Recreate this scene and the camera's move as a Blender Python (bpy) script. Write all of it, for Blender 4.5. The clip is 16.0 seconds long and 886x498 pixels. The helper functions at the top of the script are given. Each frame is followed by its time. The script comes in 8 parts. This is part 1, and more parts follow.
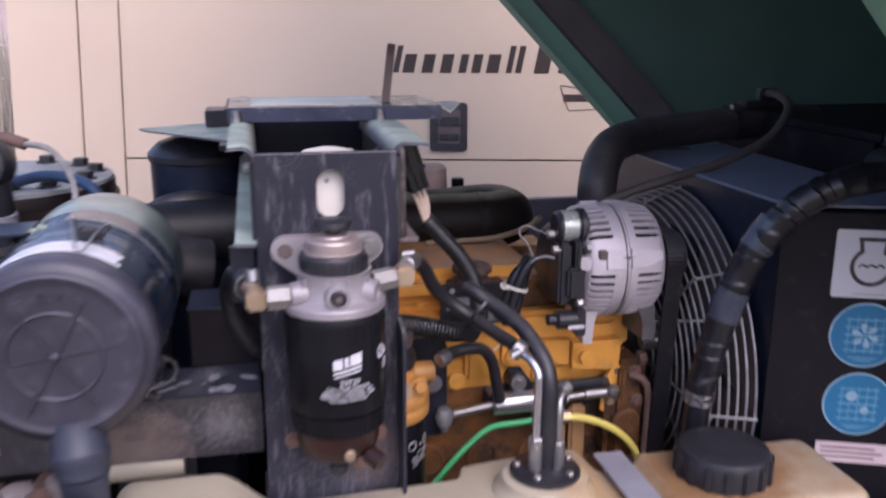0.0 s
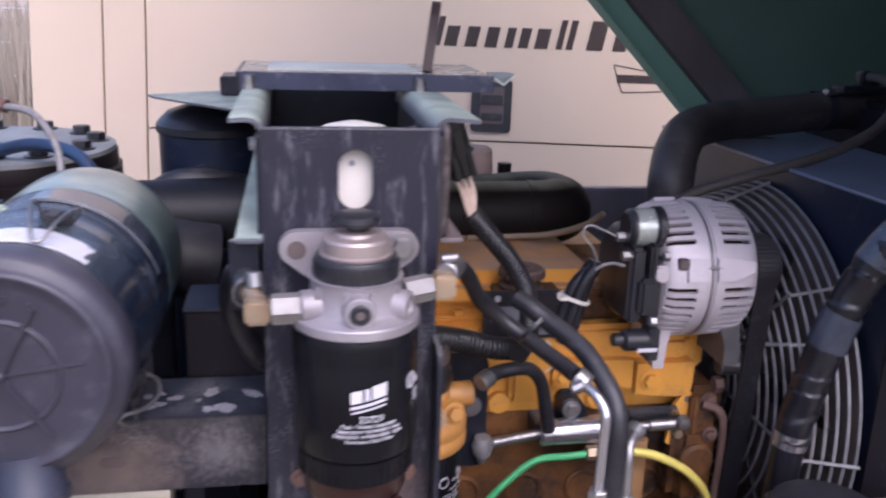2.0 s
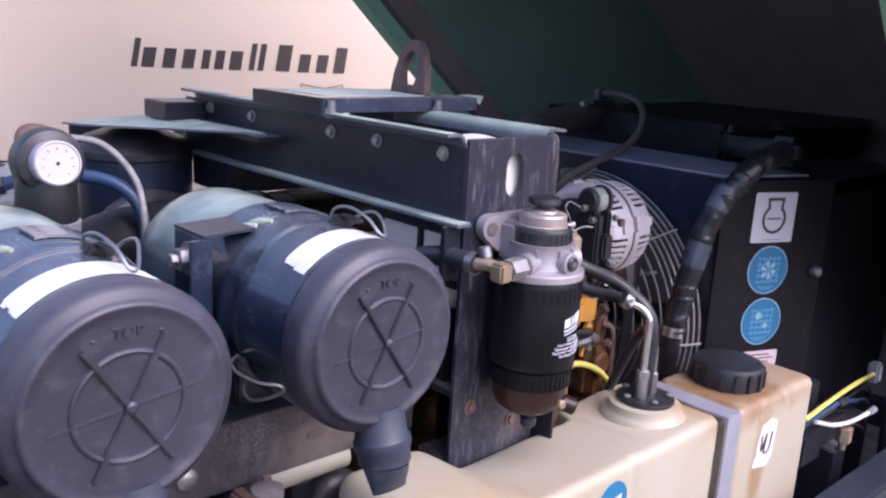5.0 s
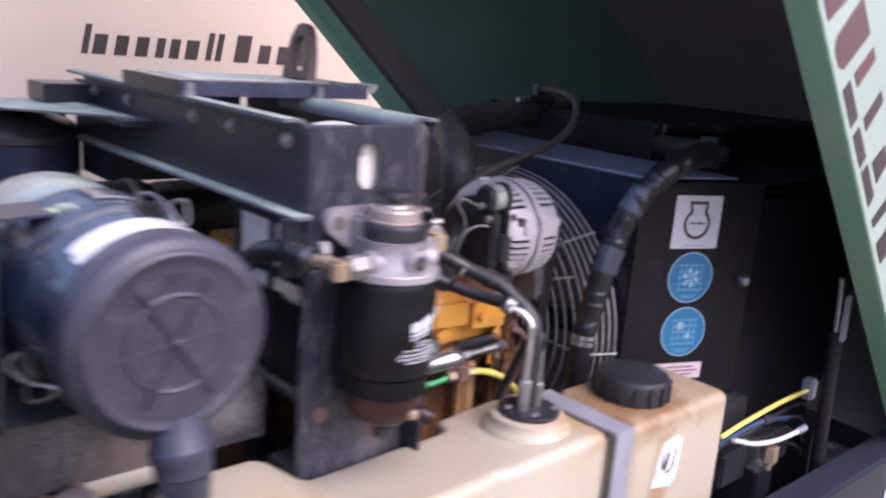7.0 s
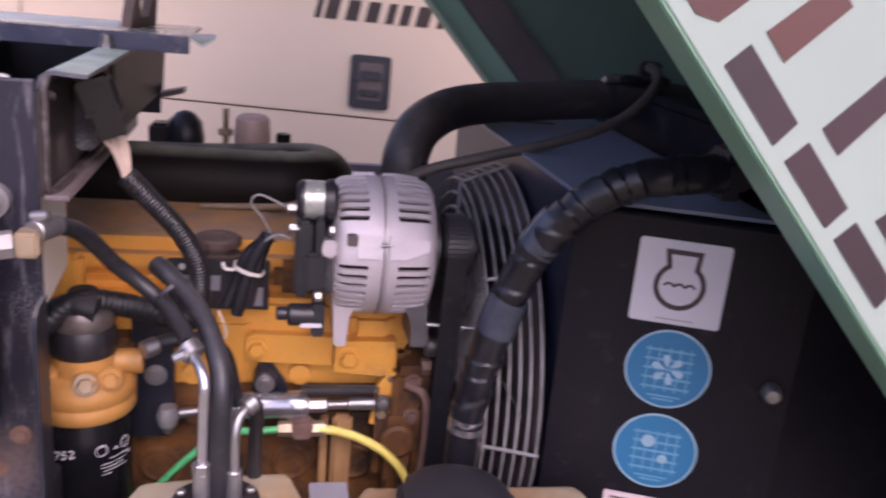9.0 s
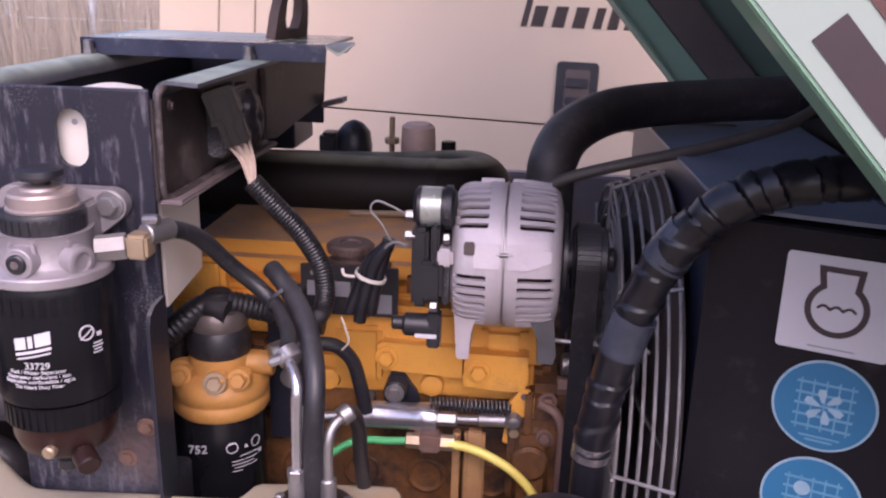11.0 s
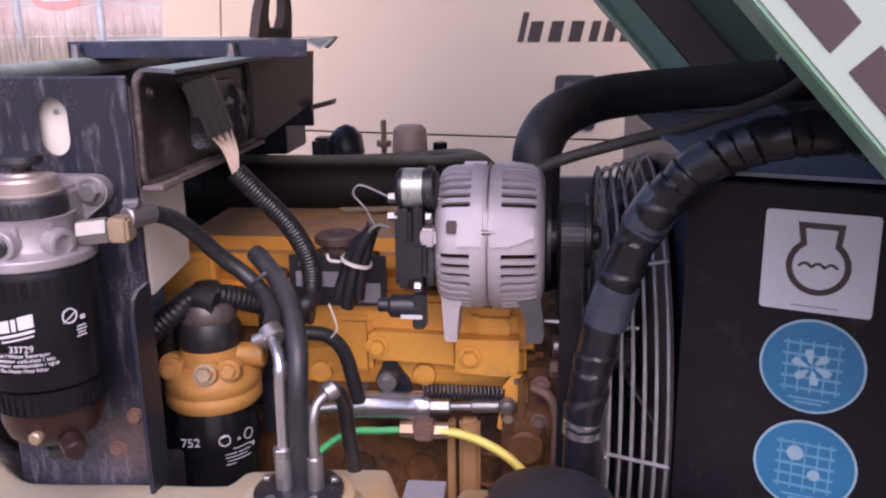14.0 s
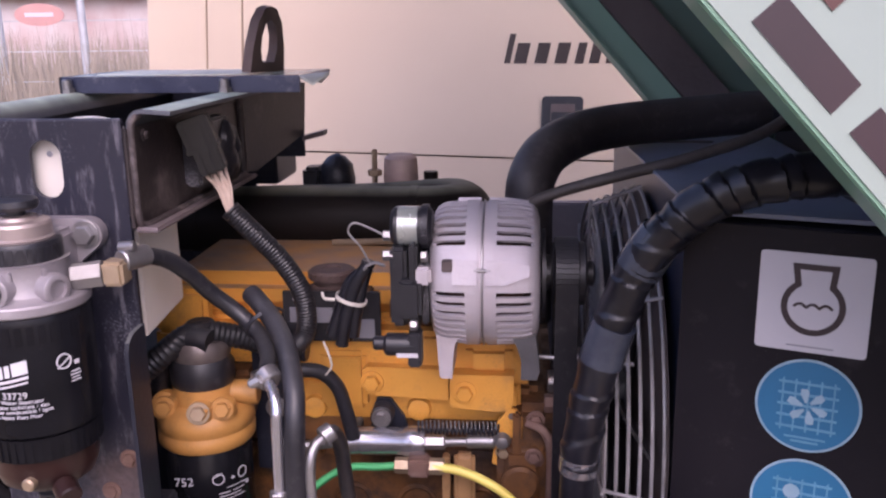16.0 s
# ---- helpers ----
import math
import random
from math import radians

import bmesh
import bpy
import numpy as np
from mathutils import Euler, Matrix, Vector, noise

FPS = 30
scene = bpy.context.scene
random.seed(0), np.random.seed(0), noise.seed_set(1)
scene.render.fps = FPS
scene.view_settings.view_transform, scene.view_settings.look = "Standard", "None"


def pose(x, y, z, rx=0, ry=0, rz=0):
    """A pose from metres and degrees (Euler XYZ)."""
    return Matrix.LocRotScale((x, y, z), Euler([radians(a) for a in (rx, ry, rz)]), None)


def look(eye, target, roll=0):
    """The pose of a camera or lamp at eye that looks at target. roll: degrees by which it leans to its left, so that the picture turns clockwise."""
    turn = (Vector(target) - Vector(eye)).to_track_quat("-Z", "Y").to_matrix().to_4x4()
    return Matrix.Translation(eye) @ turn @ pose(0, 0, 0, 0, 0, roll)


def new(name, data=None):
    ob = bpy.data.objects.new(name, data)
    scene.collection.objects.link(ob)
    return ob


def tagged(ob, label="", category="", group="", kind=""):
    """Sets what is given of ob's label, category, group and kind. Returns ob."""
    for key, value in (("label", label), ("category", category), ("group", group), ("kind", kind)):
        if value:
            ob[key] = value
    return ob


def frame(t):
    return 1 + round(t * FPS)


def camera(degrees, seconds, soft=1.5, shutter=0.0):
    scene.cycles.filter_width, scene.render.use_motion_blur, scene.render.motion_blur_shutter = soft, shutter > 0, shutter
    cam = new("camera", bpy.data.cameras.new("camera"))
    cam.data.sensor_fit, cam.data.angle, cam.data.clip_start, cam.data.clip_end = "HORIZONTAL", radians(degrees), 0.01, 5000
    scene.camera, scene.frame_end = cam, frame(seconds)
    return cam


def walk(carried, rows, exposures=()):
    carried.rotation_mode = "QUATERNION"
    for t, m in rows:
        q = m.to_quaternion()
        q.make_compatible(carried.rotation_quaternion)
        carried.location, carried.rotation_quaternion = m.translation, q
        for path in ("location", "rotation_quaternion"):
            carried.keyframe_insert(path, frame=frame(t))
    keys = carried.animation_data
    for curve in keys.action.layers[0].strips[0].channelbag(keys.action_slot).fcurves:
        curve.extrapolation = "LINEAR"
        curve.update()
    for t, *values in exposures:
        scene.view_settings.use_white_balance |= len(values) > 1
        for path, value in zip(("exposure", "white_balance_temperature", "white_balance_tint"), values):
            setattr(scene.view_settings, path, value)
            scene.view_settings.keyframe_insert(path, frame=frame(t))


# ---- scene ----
cam = camera(53.9, 16.0, soft=2.2, shutter=0.8)
PATH = [
    (0, (-0.1838, 0.1380, 1.6910), (0.2287, 2.0279, 1.1826), 0.26),
    (0.5, (-0.1086, 0.2715, 1.6989), (0.2832, 2.1650, 1.1878), 0.09),
    (1, (-0.0803, 0.3155, 1.6784), (0.2987, 2.2064, 1.1486), 0.45),
    (1.5, (-0.1157, 0.3402, 1.6625), (0.2337, 2.2319, 1.1154), 1.35),
    (2, (-0.1595, 0.3324, 1.6614), (0.1807, 2.2240, 1.1083), 1.92),
    (2.5, (-0.2921, 0.2717, 1.6631), (0.2106, 2.1294, 1.1189), 2.87),
    (3, (-0.4570, 0.2496, 1.6504), (0.1403, 2.0815, 1.1137), 2.90),
    (3.5, (-0.5711, 0.3393, 1.6405), (0.2640, 2.0795, 1.1168), 3.23),
    (4, (-0.7204, 0.3955, 1.6582), (0.3979, 1.9751, 1.1542), 4.25),
    (4.2, (-0.7954, 0.3948, 1.6661), (0.4535, 1.8784, 1.1772), 4.53),
    (6.3, (-0.9422, 0.3626, 1.6516), (0.4469, 1.7266, 1.1933), 3.85),
    (6.5, (-0.9189, 0.3652, 1.6512), (0.4761, 1.7213, 1.1876), 4.57),
    (7, (-0.7124, 0.3083, 1.6513), (0.6069, 1.7369, 1.1837), 4.78),
    (7.5, (-0.4490, 0.2354, 1.6588), (0.7232, 1.7783, 1.1632), 5.34),
    (8, (-0.2199, 0.2782, 1.6546), (0.8646, 1.8781, 1.1410), 5.73),
    (8.5, (-0.0016, 0.3008, 1.6509), (0.7700, 2.0649, 1.1103), 5.41),
    (9, (0.1789, 0.2924, 1.6636), (0.5690, 2.1641, 1.0763), 5.50),
    (9.5, (0.1947, 0.3166, 1.6626), (0.4767, 2.2044, 1.0652), 4.33),
    (10, (0.2342, 0.3468, 1.6523), (0.3608, 2.2500, 1.0509), 3.01),
    (10.2, (0.2704, 0.3433, 1.6569), (0.2594, 2.2506, 1.0553), 2.65),
    (12.3, (0.3297, 0.3196, 1.6113), (0.1111, 2.2285, 1.0562), 1.43),
    (12.5, (0.3264, 0.3144, 1.5952), (0.1087, 2.2275, 1.0544), 1.30),
    (13, (0.3458, 0.3188, 1.5993), (0.1015, 2.2330, 1.0741), 0.32),
    (13.5, (0.3498, 0.3182, 1.6023), (0.1206, 2.2355, 1.0814), -0.33),
    (14, (0.3531, 0.3192, 1.5991), (0.1435, 2.2399, 1.0825), -0.77),
    (14.5, (0.3489, 0.3234, 1.6008), (0.1667, 2.2487, 1.0910), -0.78),
    (15, (0.3498, 0.3230, 1.6088), (0.1657, 2.2480, 1.0982), -0.78),
    (15.5, (0.3499, 0.3280, 1.6163), (0.1704, 2.2561, 1.1162), -0.87),
    (16, (0.3411, 0.3249, 1.6259), (0.1673, 2.2560, 1.1354), -0.75),
]
walk(cam, [(t, look(eye, target, roll)) for t, eye, target, roll in PATH], exposures=[(0, -0.27, 5850, 26), (2.5, -0.06, 5700, 25), (4, 0.1, 5650, 26), (6.5, 0.28, 5880, 27), (8, 0.04, 6000, 30), (9, -0.02, 6200, 37), (16, -0.1, 6100, 35)])

# ---- light ----
world = bpy.data.worlds.new("overcast_sky")
scene.world = world
world.use_nodes = True
wn = world.node_tree.nodes
wl = world.node_tree.links
sky = wn.new("ShaderNodeTexSky")
sky.sky_type = 'NISHITA'
sky.sun_disc = False
sky.sun_elevation = radians(49)
sky.sun_rotation = radians(168)
sky.air_density, sky.dust_density, sky.ozone_density = 1.0, 4.0, 1.0
wl.new(sky.outputs[0], wn["Background"].inputs[0])
wn["Background"].inputs[1].default_value = 0.3
sun = new("sun", bpy.data.lights.new("sun", 'SUN'))
sun.data.energy, sun.data.angle, sun.data.color = 1.8, radians(60), (1.0, 0.96, 0.92)
# the sky's sun: rotation 168 degrees, elevation 49 degrees
SUN_AT = Vector((math.sin(radians(168)) * math.cos(radians(49)), math.cos(radians(168)) * math.cos(radians(49)), math.sin(radians(49))))
sun.matrix_world = look(SUN_AT * 20, (0, 0, 0))
scene.view_settings.exposure = 0.0


# ---- materials ----
def material(name, color, rough=0.5, metal=0.0, second=None, scale=8.0, dirt=None, dirt_scale=14.0, dirt_from=0.55, dirt_to=0.75,
             dirt_amount=0.7, bump=0.1, bump_scale=180.0, coat=0.0, spread=0.06, stretch=(1, 1, 1), spec=0.5, dust_sheen=None, dust_sheen_amount=0.5, dust_sheen_from=0.2, specks=None, speck_from=0.66):
    """Paint, metal or plastic: two tones at a large scale, stains with a ragged outline, fine relief, and a little difference from piece to piece."""
    m = bpy.data.materials.new(name)
    m.use_nodes = True
    n, l = m.node_tree.nodes, m.node_tree.links
    b = n["Principled BSDF"]
    co = n.new("ShaderNodeTexCoord")
    mp = n.new("ShaderNodeMapping")
    mp.inputs["Scale"].default_value = stretch
    l.new(co.outputs["Object"], mp.inputs[0])
    big = n.new("ShaderNodeTexNoise")
    big.inputs["Scale"].default_value, big.inputs["Detail"].default_value = scale, 6
    l.new(mp.outputs[0], big.inputs["Vector"])
    mix = n.new("ShaderNodeMix")
    mix.data_type = 'RGBA'
    second = second or tuple(c * 0.75 for c in color)
    mix.inputs["A"].default_value, mix.inputs["B"].default_value = (*color, 1), (*second, 1)
    ramp = n.new("ShaderNodeMapRange")
    ramp.inputs["From Min"].default_value, ramp.inputs["From Max"].default_value = 0.35, 0.68
    l.new(big.outputs["Fac"], ramp.inputs["Value"])
    l.new(ramp.outputs[0], mix.inputs["Factor"])
    tone = mix.outputs["Result"]
    info = n.new("ShaderNodeObjectInfo")
    vary = n.new("ShaderNodeMapRange")
    vary.inputs["To Min"].default_value, vary.inputs["To Max"].default_value = 1 - spread, 1 + spread
    l.new(info.outputs["Random"], vary.inputs["Value"])
    hsv = n.new("ShaderNodeHueSaturation")
    l.new(tone, hsv.inputs["Color"])
    l.new(vary.outputs[0], hsv.inputs["Value"])
    tone = hsv.outputs[0]
    b.inputs["Roughness"].default_value = rough
    fine = n.new("ShaderNodeTexNoise")
    fine.inputs["Scale"].default_value, fine.inputs["Detail"].default_value = bump_scale, 4
    l.new(co.outputs["Object"], fine.inputs["Vector"])
    if dirt:
        spots = n.new("ShaderNodeTexNoise")
        spots.inputs["Scale"].default_value, spots.inputs["Detail"].default_value, spots.inputs["Roughness"].default_value = dirt_scale, 10, 0.68
        l.new(mp.outputs[0], spots.inputs["Vector"])
        edge = n.new("ShaderNodeMapRange")
        edge.inputs["From Min"].default_value, edge.inputs["From Max"].default_value = dirt_from, dirt_to
        edge.inputs["To Max"].default_value = dirt_amount
        l.new(spots.outputs["Fac"], edge.inputs["Value"])
        over = n.new("ShaderNodeMix")
        over.data_type = 'RGBA'
        l.new(edge.outputs[0], over.inputs["Factor"])
        l.new(tone, over.inputs["A"])
        over.inputs["B"].default_value = (*dirt, 1)
        tone = over.outputs["Result"]
        dull = n.new("ShaderNodeMapRange")
        dull.inputs["To Min"].default_value, dull.inputs["To Max"].default_value = rough, min(1.0, rough + 0.4)
        l.new(edge.outputs[0], dull.inputs["Value"])
        l.new(dull.outputs[0], b.inputs["Roughness"])
    else:
        dull = n.new("ShaderNodeMapRange")
        dull.inputs["To Min"].default_value, dull.inputs["To Max"].default_value = max(0.03, rough - 0.08), min(1.0, rough + 0.1)
        l.new(big.outputs["Fac"], dull.inputs["Value"])
        l.new(dull.outputs[0], b.inputs["Roughness"])
    if specks:
        grit = n.new("ShaderNodeTexNoise")
        grit.inputs["Scale"].default_value, grit.inputs["Detail"].default_value, grit.inputs["Roughness"].default_value = 420, 3, 0.7
        l.new(co.outputs["Object"], grit.inputs["Vector"])
        patch = n.new("ShaderNodeTexNoise")
        patch.inputs["Scale"].default_value, patch.inputs["Detail"].default_value = 11, 6
        l.new(co.outputs["Object"], patch.inputs["Vector"])
        both = n.new("ShaderNodeMath")
        both.operation = 'MULTIPLY_ADD'
        both.inputs[1].default_value = 1.2
        l.new(patch.outputs["Fac"], both.inputs[0])
        l.new(grit.outputs["Fac"], both.inputs[2])
        keep = n.new("ShaderNodeMapRange")
        keep.inputs["From Min"].default_value, keep.inputs["From Max"].default_value, keep.inputs["To Max"].default_value = speck_from + 0.6, speck_from + 0.95, 0.55
        l.new(both.outputs[0], keep.inputs["Value"])
        over2 = n.new("ShaderNodeMix")
        over2.data_type = 'RGBA'
        l.new(keep.outputs[0], over2.inputs["Factor"])
        l.new(tone, over2.inputs["A"])
        over2.inputs["B"].default_value = (*specks, 1)
        tone = over2.outputs["Result"]
    if dust_sheen:
        # settled dust on upward faces, thick and thin, doubling as painted sky sheen
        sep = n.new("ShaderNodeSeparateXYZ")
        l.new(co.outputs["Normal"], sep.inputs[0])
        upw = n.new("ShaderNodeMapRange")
        upw.inputs["From Min"].default_value, upw.inputs["From Max"].default_value, upw.inputs["To Max"].default_value = dust_sheen_from, 0.98, dust_sheen_amount
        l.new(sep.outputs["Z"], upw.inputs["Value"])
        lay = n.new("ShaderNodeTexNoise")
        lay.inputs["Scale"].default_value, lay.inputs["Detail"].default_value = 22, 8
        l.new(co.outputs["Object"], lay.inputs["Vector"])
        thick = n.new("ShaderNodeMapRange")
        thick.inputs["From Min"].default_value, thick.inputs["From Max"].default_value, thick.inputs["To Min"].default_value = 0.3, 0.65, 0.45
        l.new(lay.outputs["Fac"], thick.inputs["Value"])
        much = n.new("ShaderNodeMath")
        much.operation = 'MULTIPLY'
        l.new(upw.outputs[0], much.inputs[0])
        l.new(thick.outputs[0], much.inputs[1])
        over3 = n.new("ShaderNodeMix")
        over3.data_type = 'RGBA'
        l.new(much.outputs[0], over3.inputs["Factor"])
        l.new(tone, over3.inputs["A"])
        over3.inputs["B"].default_value = (*dust_sheen, 1)
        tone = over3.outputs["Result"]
    l.new(tone, b.inputs["Base Color"])
    b.inputs["Metallic"].default_value = metal
    b.inputs["Coat Weight"].default_value = coat
    b.inputs["Specular IOR Level"].default_value = spec
    if bump:
        bp = n.new("ShaderNodeBump")
        bp.inputs["Strength"].default_value, bp.inputs["Distance"].default_value = bump, 0.002
        l.new(fine.outputs["Fac"], bp.inputs["Height"])
        l.new(bp.outputs[0], b.inputs["Normal"])
    return m


DUST = (0.33, 0.30, 0.29)
PALE_DUST = (0.3, 0.31, 0.3)
BLACK = material("black_frame_paint", (0.012, 0.014, 0.022), 0.34, 0, (0.02, 0.021, 0.032), 9, DUST, 26, 0.58, 0.85, 0.16, 0.12, spec=0.3, dust_sheen=PALE_DUST, dust_sheen_amount=0.45)
BLACK_DIRTY = material("dusty_black_steel", (0.014, 0.015, 0.022), 0.42, 0, (0.035, 0.033, 0.04), 7, (0.3, 0.29, 0.31), 60, 0.54, 0.78, 0.28, 0.3, specks=(0.55, 0.55, 0.58), speck_from=0.6)
STREAKED = material("streaked_black_plate", (0.0145, 0.016, 0.028), 0.36, 0, (0.027, 0.026, 0.038), 12, (0.31, 0.3, 0.34), 95, 0.53, 0.72, 0.42, 0.14, stretch=(1, 1, 0.2), spec=0.35, specks=(0.5, 0.5, 0.55), speck_from=0.67)
SHELF_TOP = material("splashed_blue_black_sheet", (0.022, 0.027, 0.045), 0.35, 0, (0.035, 0.04, 0.06), 9, (0.26, 0.26, 0.28), 30, 0.54, 0.78, 0.4, 0.15, specks=(0.5, 0.5, 0.52), speck_from=0.62)
SHELF_FRONT = material("mud_splashed_fold", (0.02, 0.019, 0.027), 0.5, 0, (0.036, 0.032, 0.038), 9, (0.24, 0.22, 0.22), 22, 0.51, 0.76, 0.4, 0.3, stretch=(1.2, 1, 0.5), specks=(0.42, 0.4, 0.42), speck_from=0.66)
# beam lips: dust plus the greenish sky reflection, both put into the colour
DUST_SHEEN_TOP = material("dusty_sky_sheen_steel", (0.07, 0.075, 0.095), 0.5, 0, (0.11, 0.115, 0.135), 7, (0.25, 0.25, 0.26), 24, 0.5, 0.8, 0.4, 0.12, dust_sheen=(0.52, 0.64, 0.52), dust_sheen_amount=0.8)
SHROUD = material("satin_black_sheet", (0.0105, 0.0092, 0.0125), 0.45, 0, (0.016, 0.014, 0.018), 5, DUST, 30, 0.58, 0.85, 0.09, 0.04, spec=0.14, specks=(0.25, 0.24, 0.25), speck_from=0.76)
RUBBER = material("black_rubber", (0.011, 0.011, 0.015), 0.42, 0, (0.022, 0.021, 0.026), 20, DUST, 60, 0.55, 0.85, 0.2, 0.15, dust_sheen=(0.16, 0.16, 0.17), dust_sheen_amount=0.22)
INTAKE = material("clean_black_rubber", (0.009, 0.009, 0.011), 0.45, 0, (0.015, 0.0145, 0.017), 14, DUST, 50, 0.6, 0.88, 0.15, 0.12, spec=0.3)
HOSE_DUSTY = material("dust_greyed_rubber", (0.028, 0.024, 0.025), 0.5, 0, (0.045, 0.038, 0.038), 12, DUST, 40, 0.52, 0.85, 0.25, 0.15, dust_sheen=(0.22, 0.2, 0.19), dust_sheen_amount=0.32)
HOSE_TAN = material("grey_brown_rubber", (0.075, 0.063, 0.056), 0.5, 0, (0.1, 0.085, 0.074), 20, DUST, 50, 0.54, 0.85, 0.3, 0.12)
TAPE = material("wrapped_black_tape", (0.009, 0.009, 0.013), 0.3, 0, (0.018, 0.018, 0.024), 30, DUST, 50, 0.6, 0.9, 0.2, 0.1)
LOOM = material("corrugated_loom_plastic", (0.013, 0.013, 0.016), 0.4, 0, (0.02, 0.02, 0.024), 30, DUST, 60, 0.6, 0.9, 0.2, 0.0)
PLASTIC = material("black_moulded_plastic", (0.015, 0.015, 0.02), 0.38, 0, (0.025, 0.025, 0.03), 15, DUST, 50, 0.58, 0.9, 0.25, 0.1)
CAP_GREY = material("dusty_grey_plastic", (0.0235, 0.0225, 0.035), 0.42, 0, (0.037, 0.0345, 0.05), 6, (0.27, 0.27, 0.31), 40, 0.52, 0.86, 0.28, 0.08, dust_sheen=(0.19, 0.185, 0.22), dust_sheen_amount=0.28, specks=(0.3, 0.29, 0.31), speck_from=0.74)
# air cleaners: the pale upward tone paints dust and reflected sky together
CLEANER = material("blue_black_enamel", (0.009, 0.0145, 0.03), 0.22, 0, (0.014, 0.023, 0.044), 8, (0.19, 0.22, 0.26), 34, 0.5, 0.8, 0.34, 0.06, coat=0.45, stretch=(1, 0.35, 1), dust_sheen=(0.28, 0.31, 0.33), dust_sheen_amount=0.34, dust_sheen_from=0.45)
CLEANER_DUST_SHEEN = material("dusty_sky_sheen_enamel", (0.03, 0.055, 0.07), 0.3, 0, (0.045, 0.075, 0.085), 6, (0.2, 0.23, 0.23), 18, 0.5, 0.8, 0.35, 0.05, coat=0.25, dust_sheen=(0.38, 0.47, 0.41), dust_sheen_amount=0.82, dust_sheen_from=0.3)
NAVY = material("navy_canister_paint", (0.01, 0.016, 0.034), 0.3, 0, (0.016, 0.022, 0.042), 7, DUST, 30, 0.56, 0.85, 0.2, 0.08)
CAP_BLUE = material("blue_grey_rubber", (0.022, 0.026, 0.045), 0.5, 0, (0.034, 0.039, 0.06), 9, DUST, 40, 0.54, 0.85, 0.3, 0.12)
CAP_BLACK = material("black_connector_plastic", (0.008, 0.008, 0.011), 0.22, 0, (0.012, 0.0115, 0.014), 20, DUST, 50, 0.62, 0.9, 0.1, 0.05, spec=0.6)
CAN_BLACK = material("gloss_black_can", (0.006, 0.006, 0.008), 0.24, 0, (0.011, 0.011, 0.014), 12, DUST, 40, 0.62, 0.9, 0.1, 0.03, coat=0.04, spec=0.2)
BOWL = material("smoked_brown_bowl", (0.04, 0.015, 0.012), 0.28, 0, (0.02, 0.011, 0.011), 10, DUST, 40, 0.6, 0.9, 0.15, 0.03, spec=0.3)
ALU = material("cast_aluminium", (0.36, 0.335, 0.355), 0.5, 0.4, (0.26, 0.235, 0.25), 14, (0.3, 0.27, 0.26), 40, 0.58, 0.85, 0.4, 0.25)
ALU_GREASY = material("greasy_dark_casting", (0.11, 0.11, 0.12), 0.45, 0.2, (0.065, 0.06, 0.062), 18, (0.2, 0.17, 0.15), 30, 0.55, 0.85, 0.4, 0.2)
ALU_DULL = material("oxidised_alternator_casting", (0.56, 0.52, 0.55), 0.52, 0.35, (0.47, 0.43, 0.46), 10, (0.3, 0.26, 0.25), 36, 0.56, 0.85, 0.3, 0.3)
STEEL = material("zinc_steel", (0.34, 0.33, 0.335), 0.36, 0.8, (0.26, 0.25, 0.255), 30, (0.25, 0.2, 0.17), 60, 0.6, 0.85, 0.4, 0.08)
DULL_NUT = material("dull_plated_nut", (0.3, 0.29, 0.285), 0.5, 0.45, (0.22, 0.205, 0.2), 30, (0.2, 0.17, 0.15), 50, 0.56, 0.85, 0.4, 0.12)
VESSEL = material("dark_oily_vessel", (0.014, 0.0105, 0.0105), 0.5, 0, (0.022, 0.016, 0.016), 9, DUST, 30, 0.6, 0.85, 0.12, 0.15, spec=0.25)
PALE_FITTING = material("chalky_pale_fitting", (0.3, 0.26, 0.265), 0.6, 0, (0.17, 0.14, 0.14), 26, (0.1, 0.07, 0.065), 40, 0.48, 0.76, 0.7, 0.25)
PIPE_TAN = material("tan_dusty_pipe", (0.22, 0.16, 0.1), 0.6, 0, (0.15, 0.11, 0.075), 14, (0.3, 0.25, 0.18), 30, 0.55, 0.8, 0.4, 0.2)
CHROME = material("bright_cylinder_steel", (0.55, 0.54, 0.58), 0.24, 0.85, (0.45, 0.44, 0.48), 30, (0.3, 0.27, 0.25), 60, 0.66, 0.9, 0.3, 0.03)
WIRE = material("galvanised_wire", (0.36, 0.35, 0.36), 0.42, 0.35, (0.24, 0.23, 0.235), 30, (0.12, 0.105, 0.1), 50, 0.52, 0.8, 0.6, 0.1)
PRIMER = material("dull_bronze_cap", (0.42, 0.35, 0.33), 0.42, 0.55, (0.33, 0.27, 0.25), 16, (0.22, 0.18, 0.17), 40, 0.55, 0.85, 0.4, 0.12)
BRASS = material("tarnished_brass", (0.46, 0.36, 0.25), 0.45, 0.6, (0.34, 0.25, 0.17), 20, (0.25, 0.2, 0.17), 60, 0.6, 0.9, 0.4, 0.1)
PRIMER_OLD = material("weathered_bronze_cap", (0.2, 0.17, 0.16), 0.36, 0.5, (0.11, 0.09, 0.088), 16, (0.06, 0.05, 0.05), 40, 0.5, 0.8, 0.5, 0.15)
COPPER = material("copper_winding", (0.09, 0.045, 0.035), 0.45, 0.8, (0.03, 0.02, 0.018), 60, None, bump=0.3)
YELLOW = material("engine_yellow_paint", (0.72, 0.35, 0.06), 0.42, 0, (0.62, 0.285, 0.045), 7, (0.2, 0.12, 0.07), 16, 0.55, 0.8, 0.6, 0.16, specks=(0.09, 0.055, 0.035), speck_from=0.6)
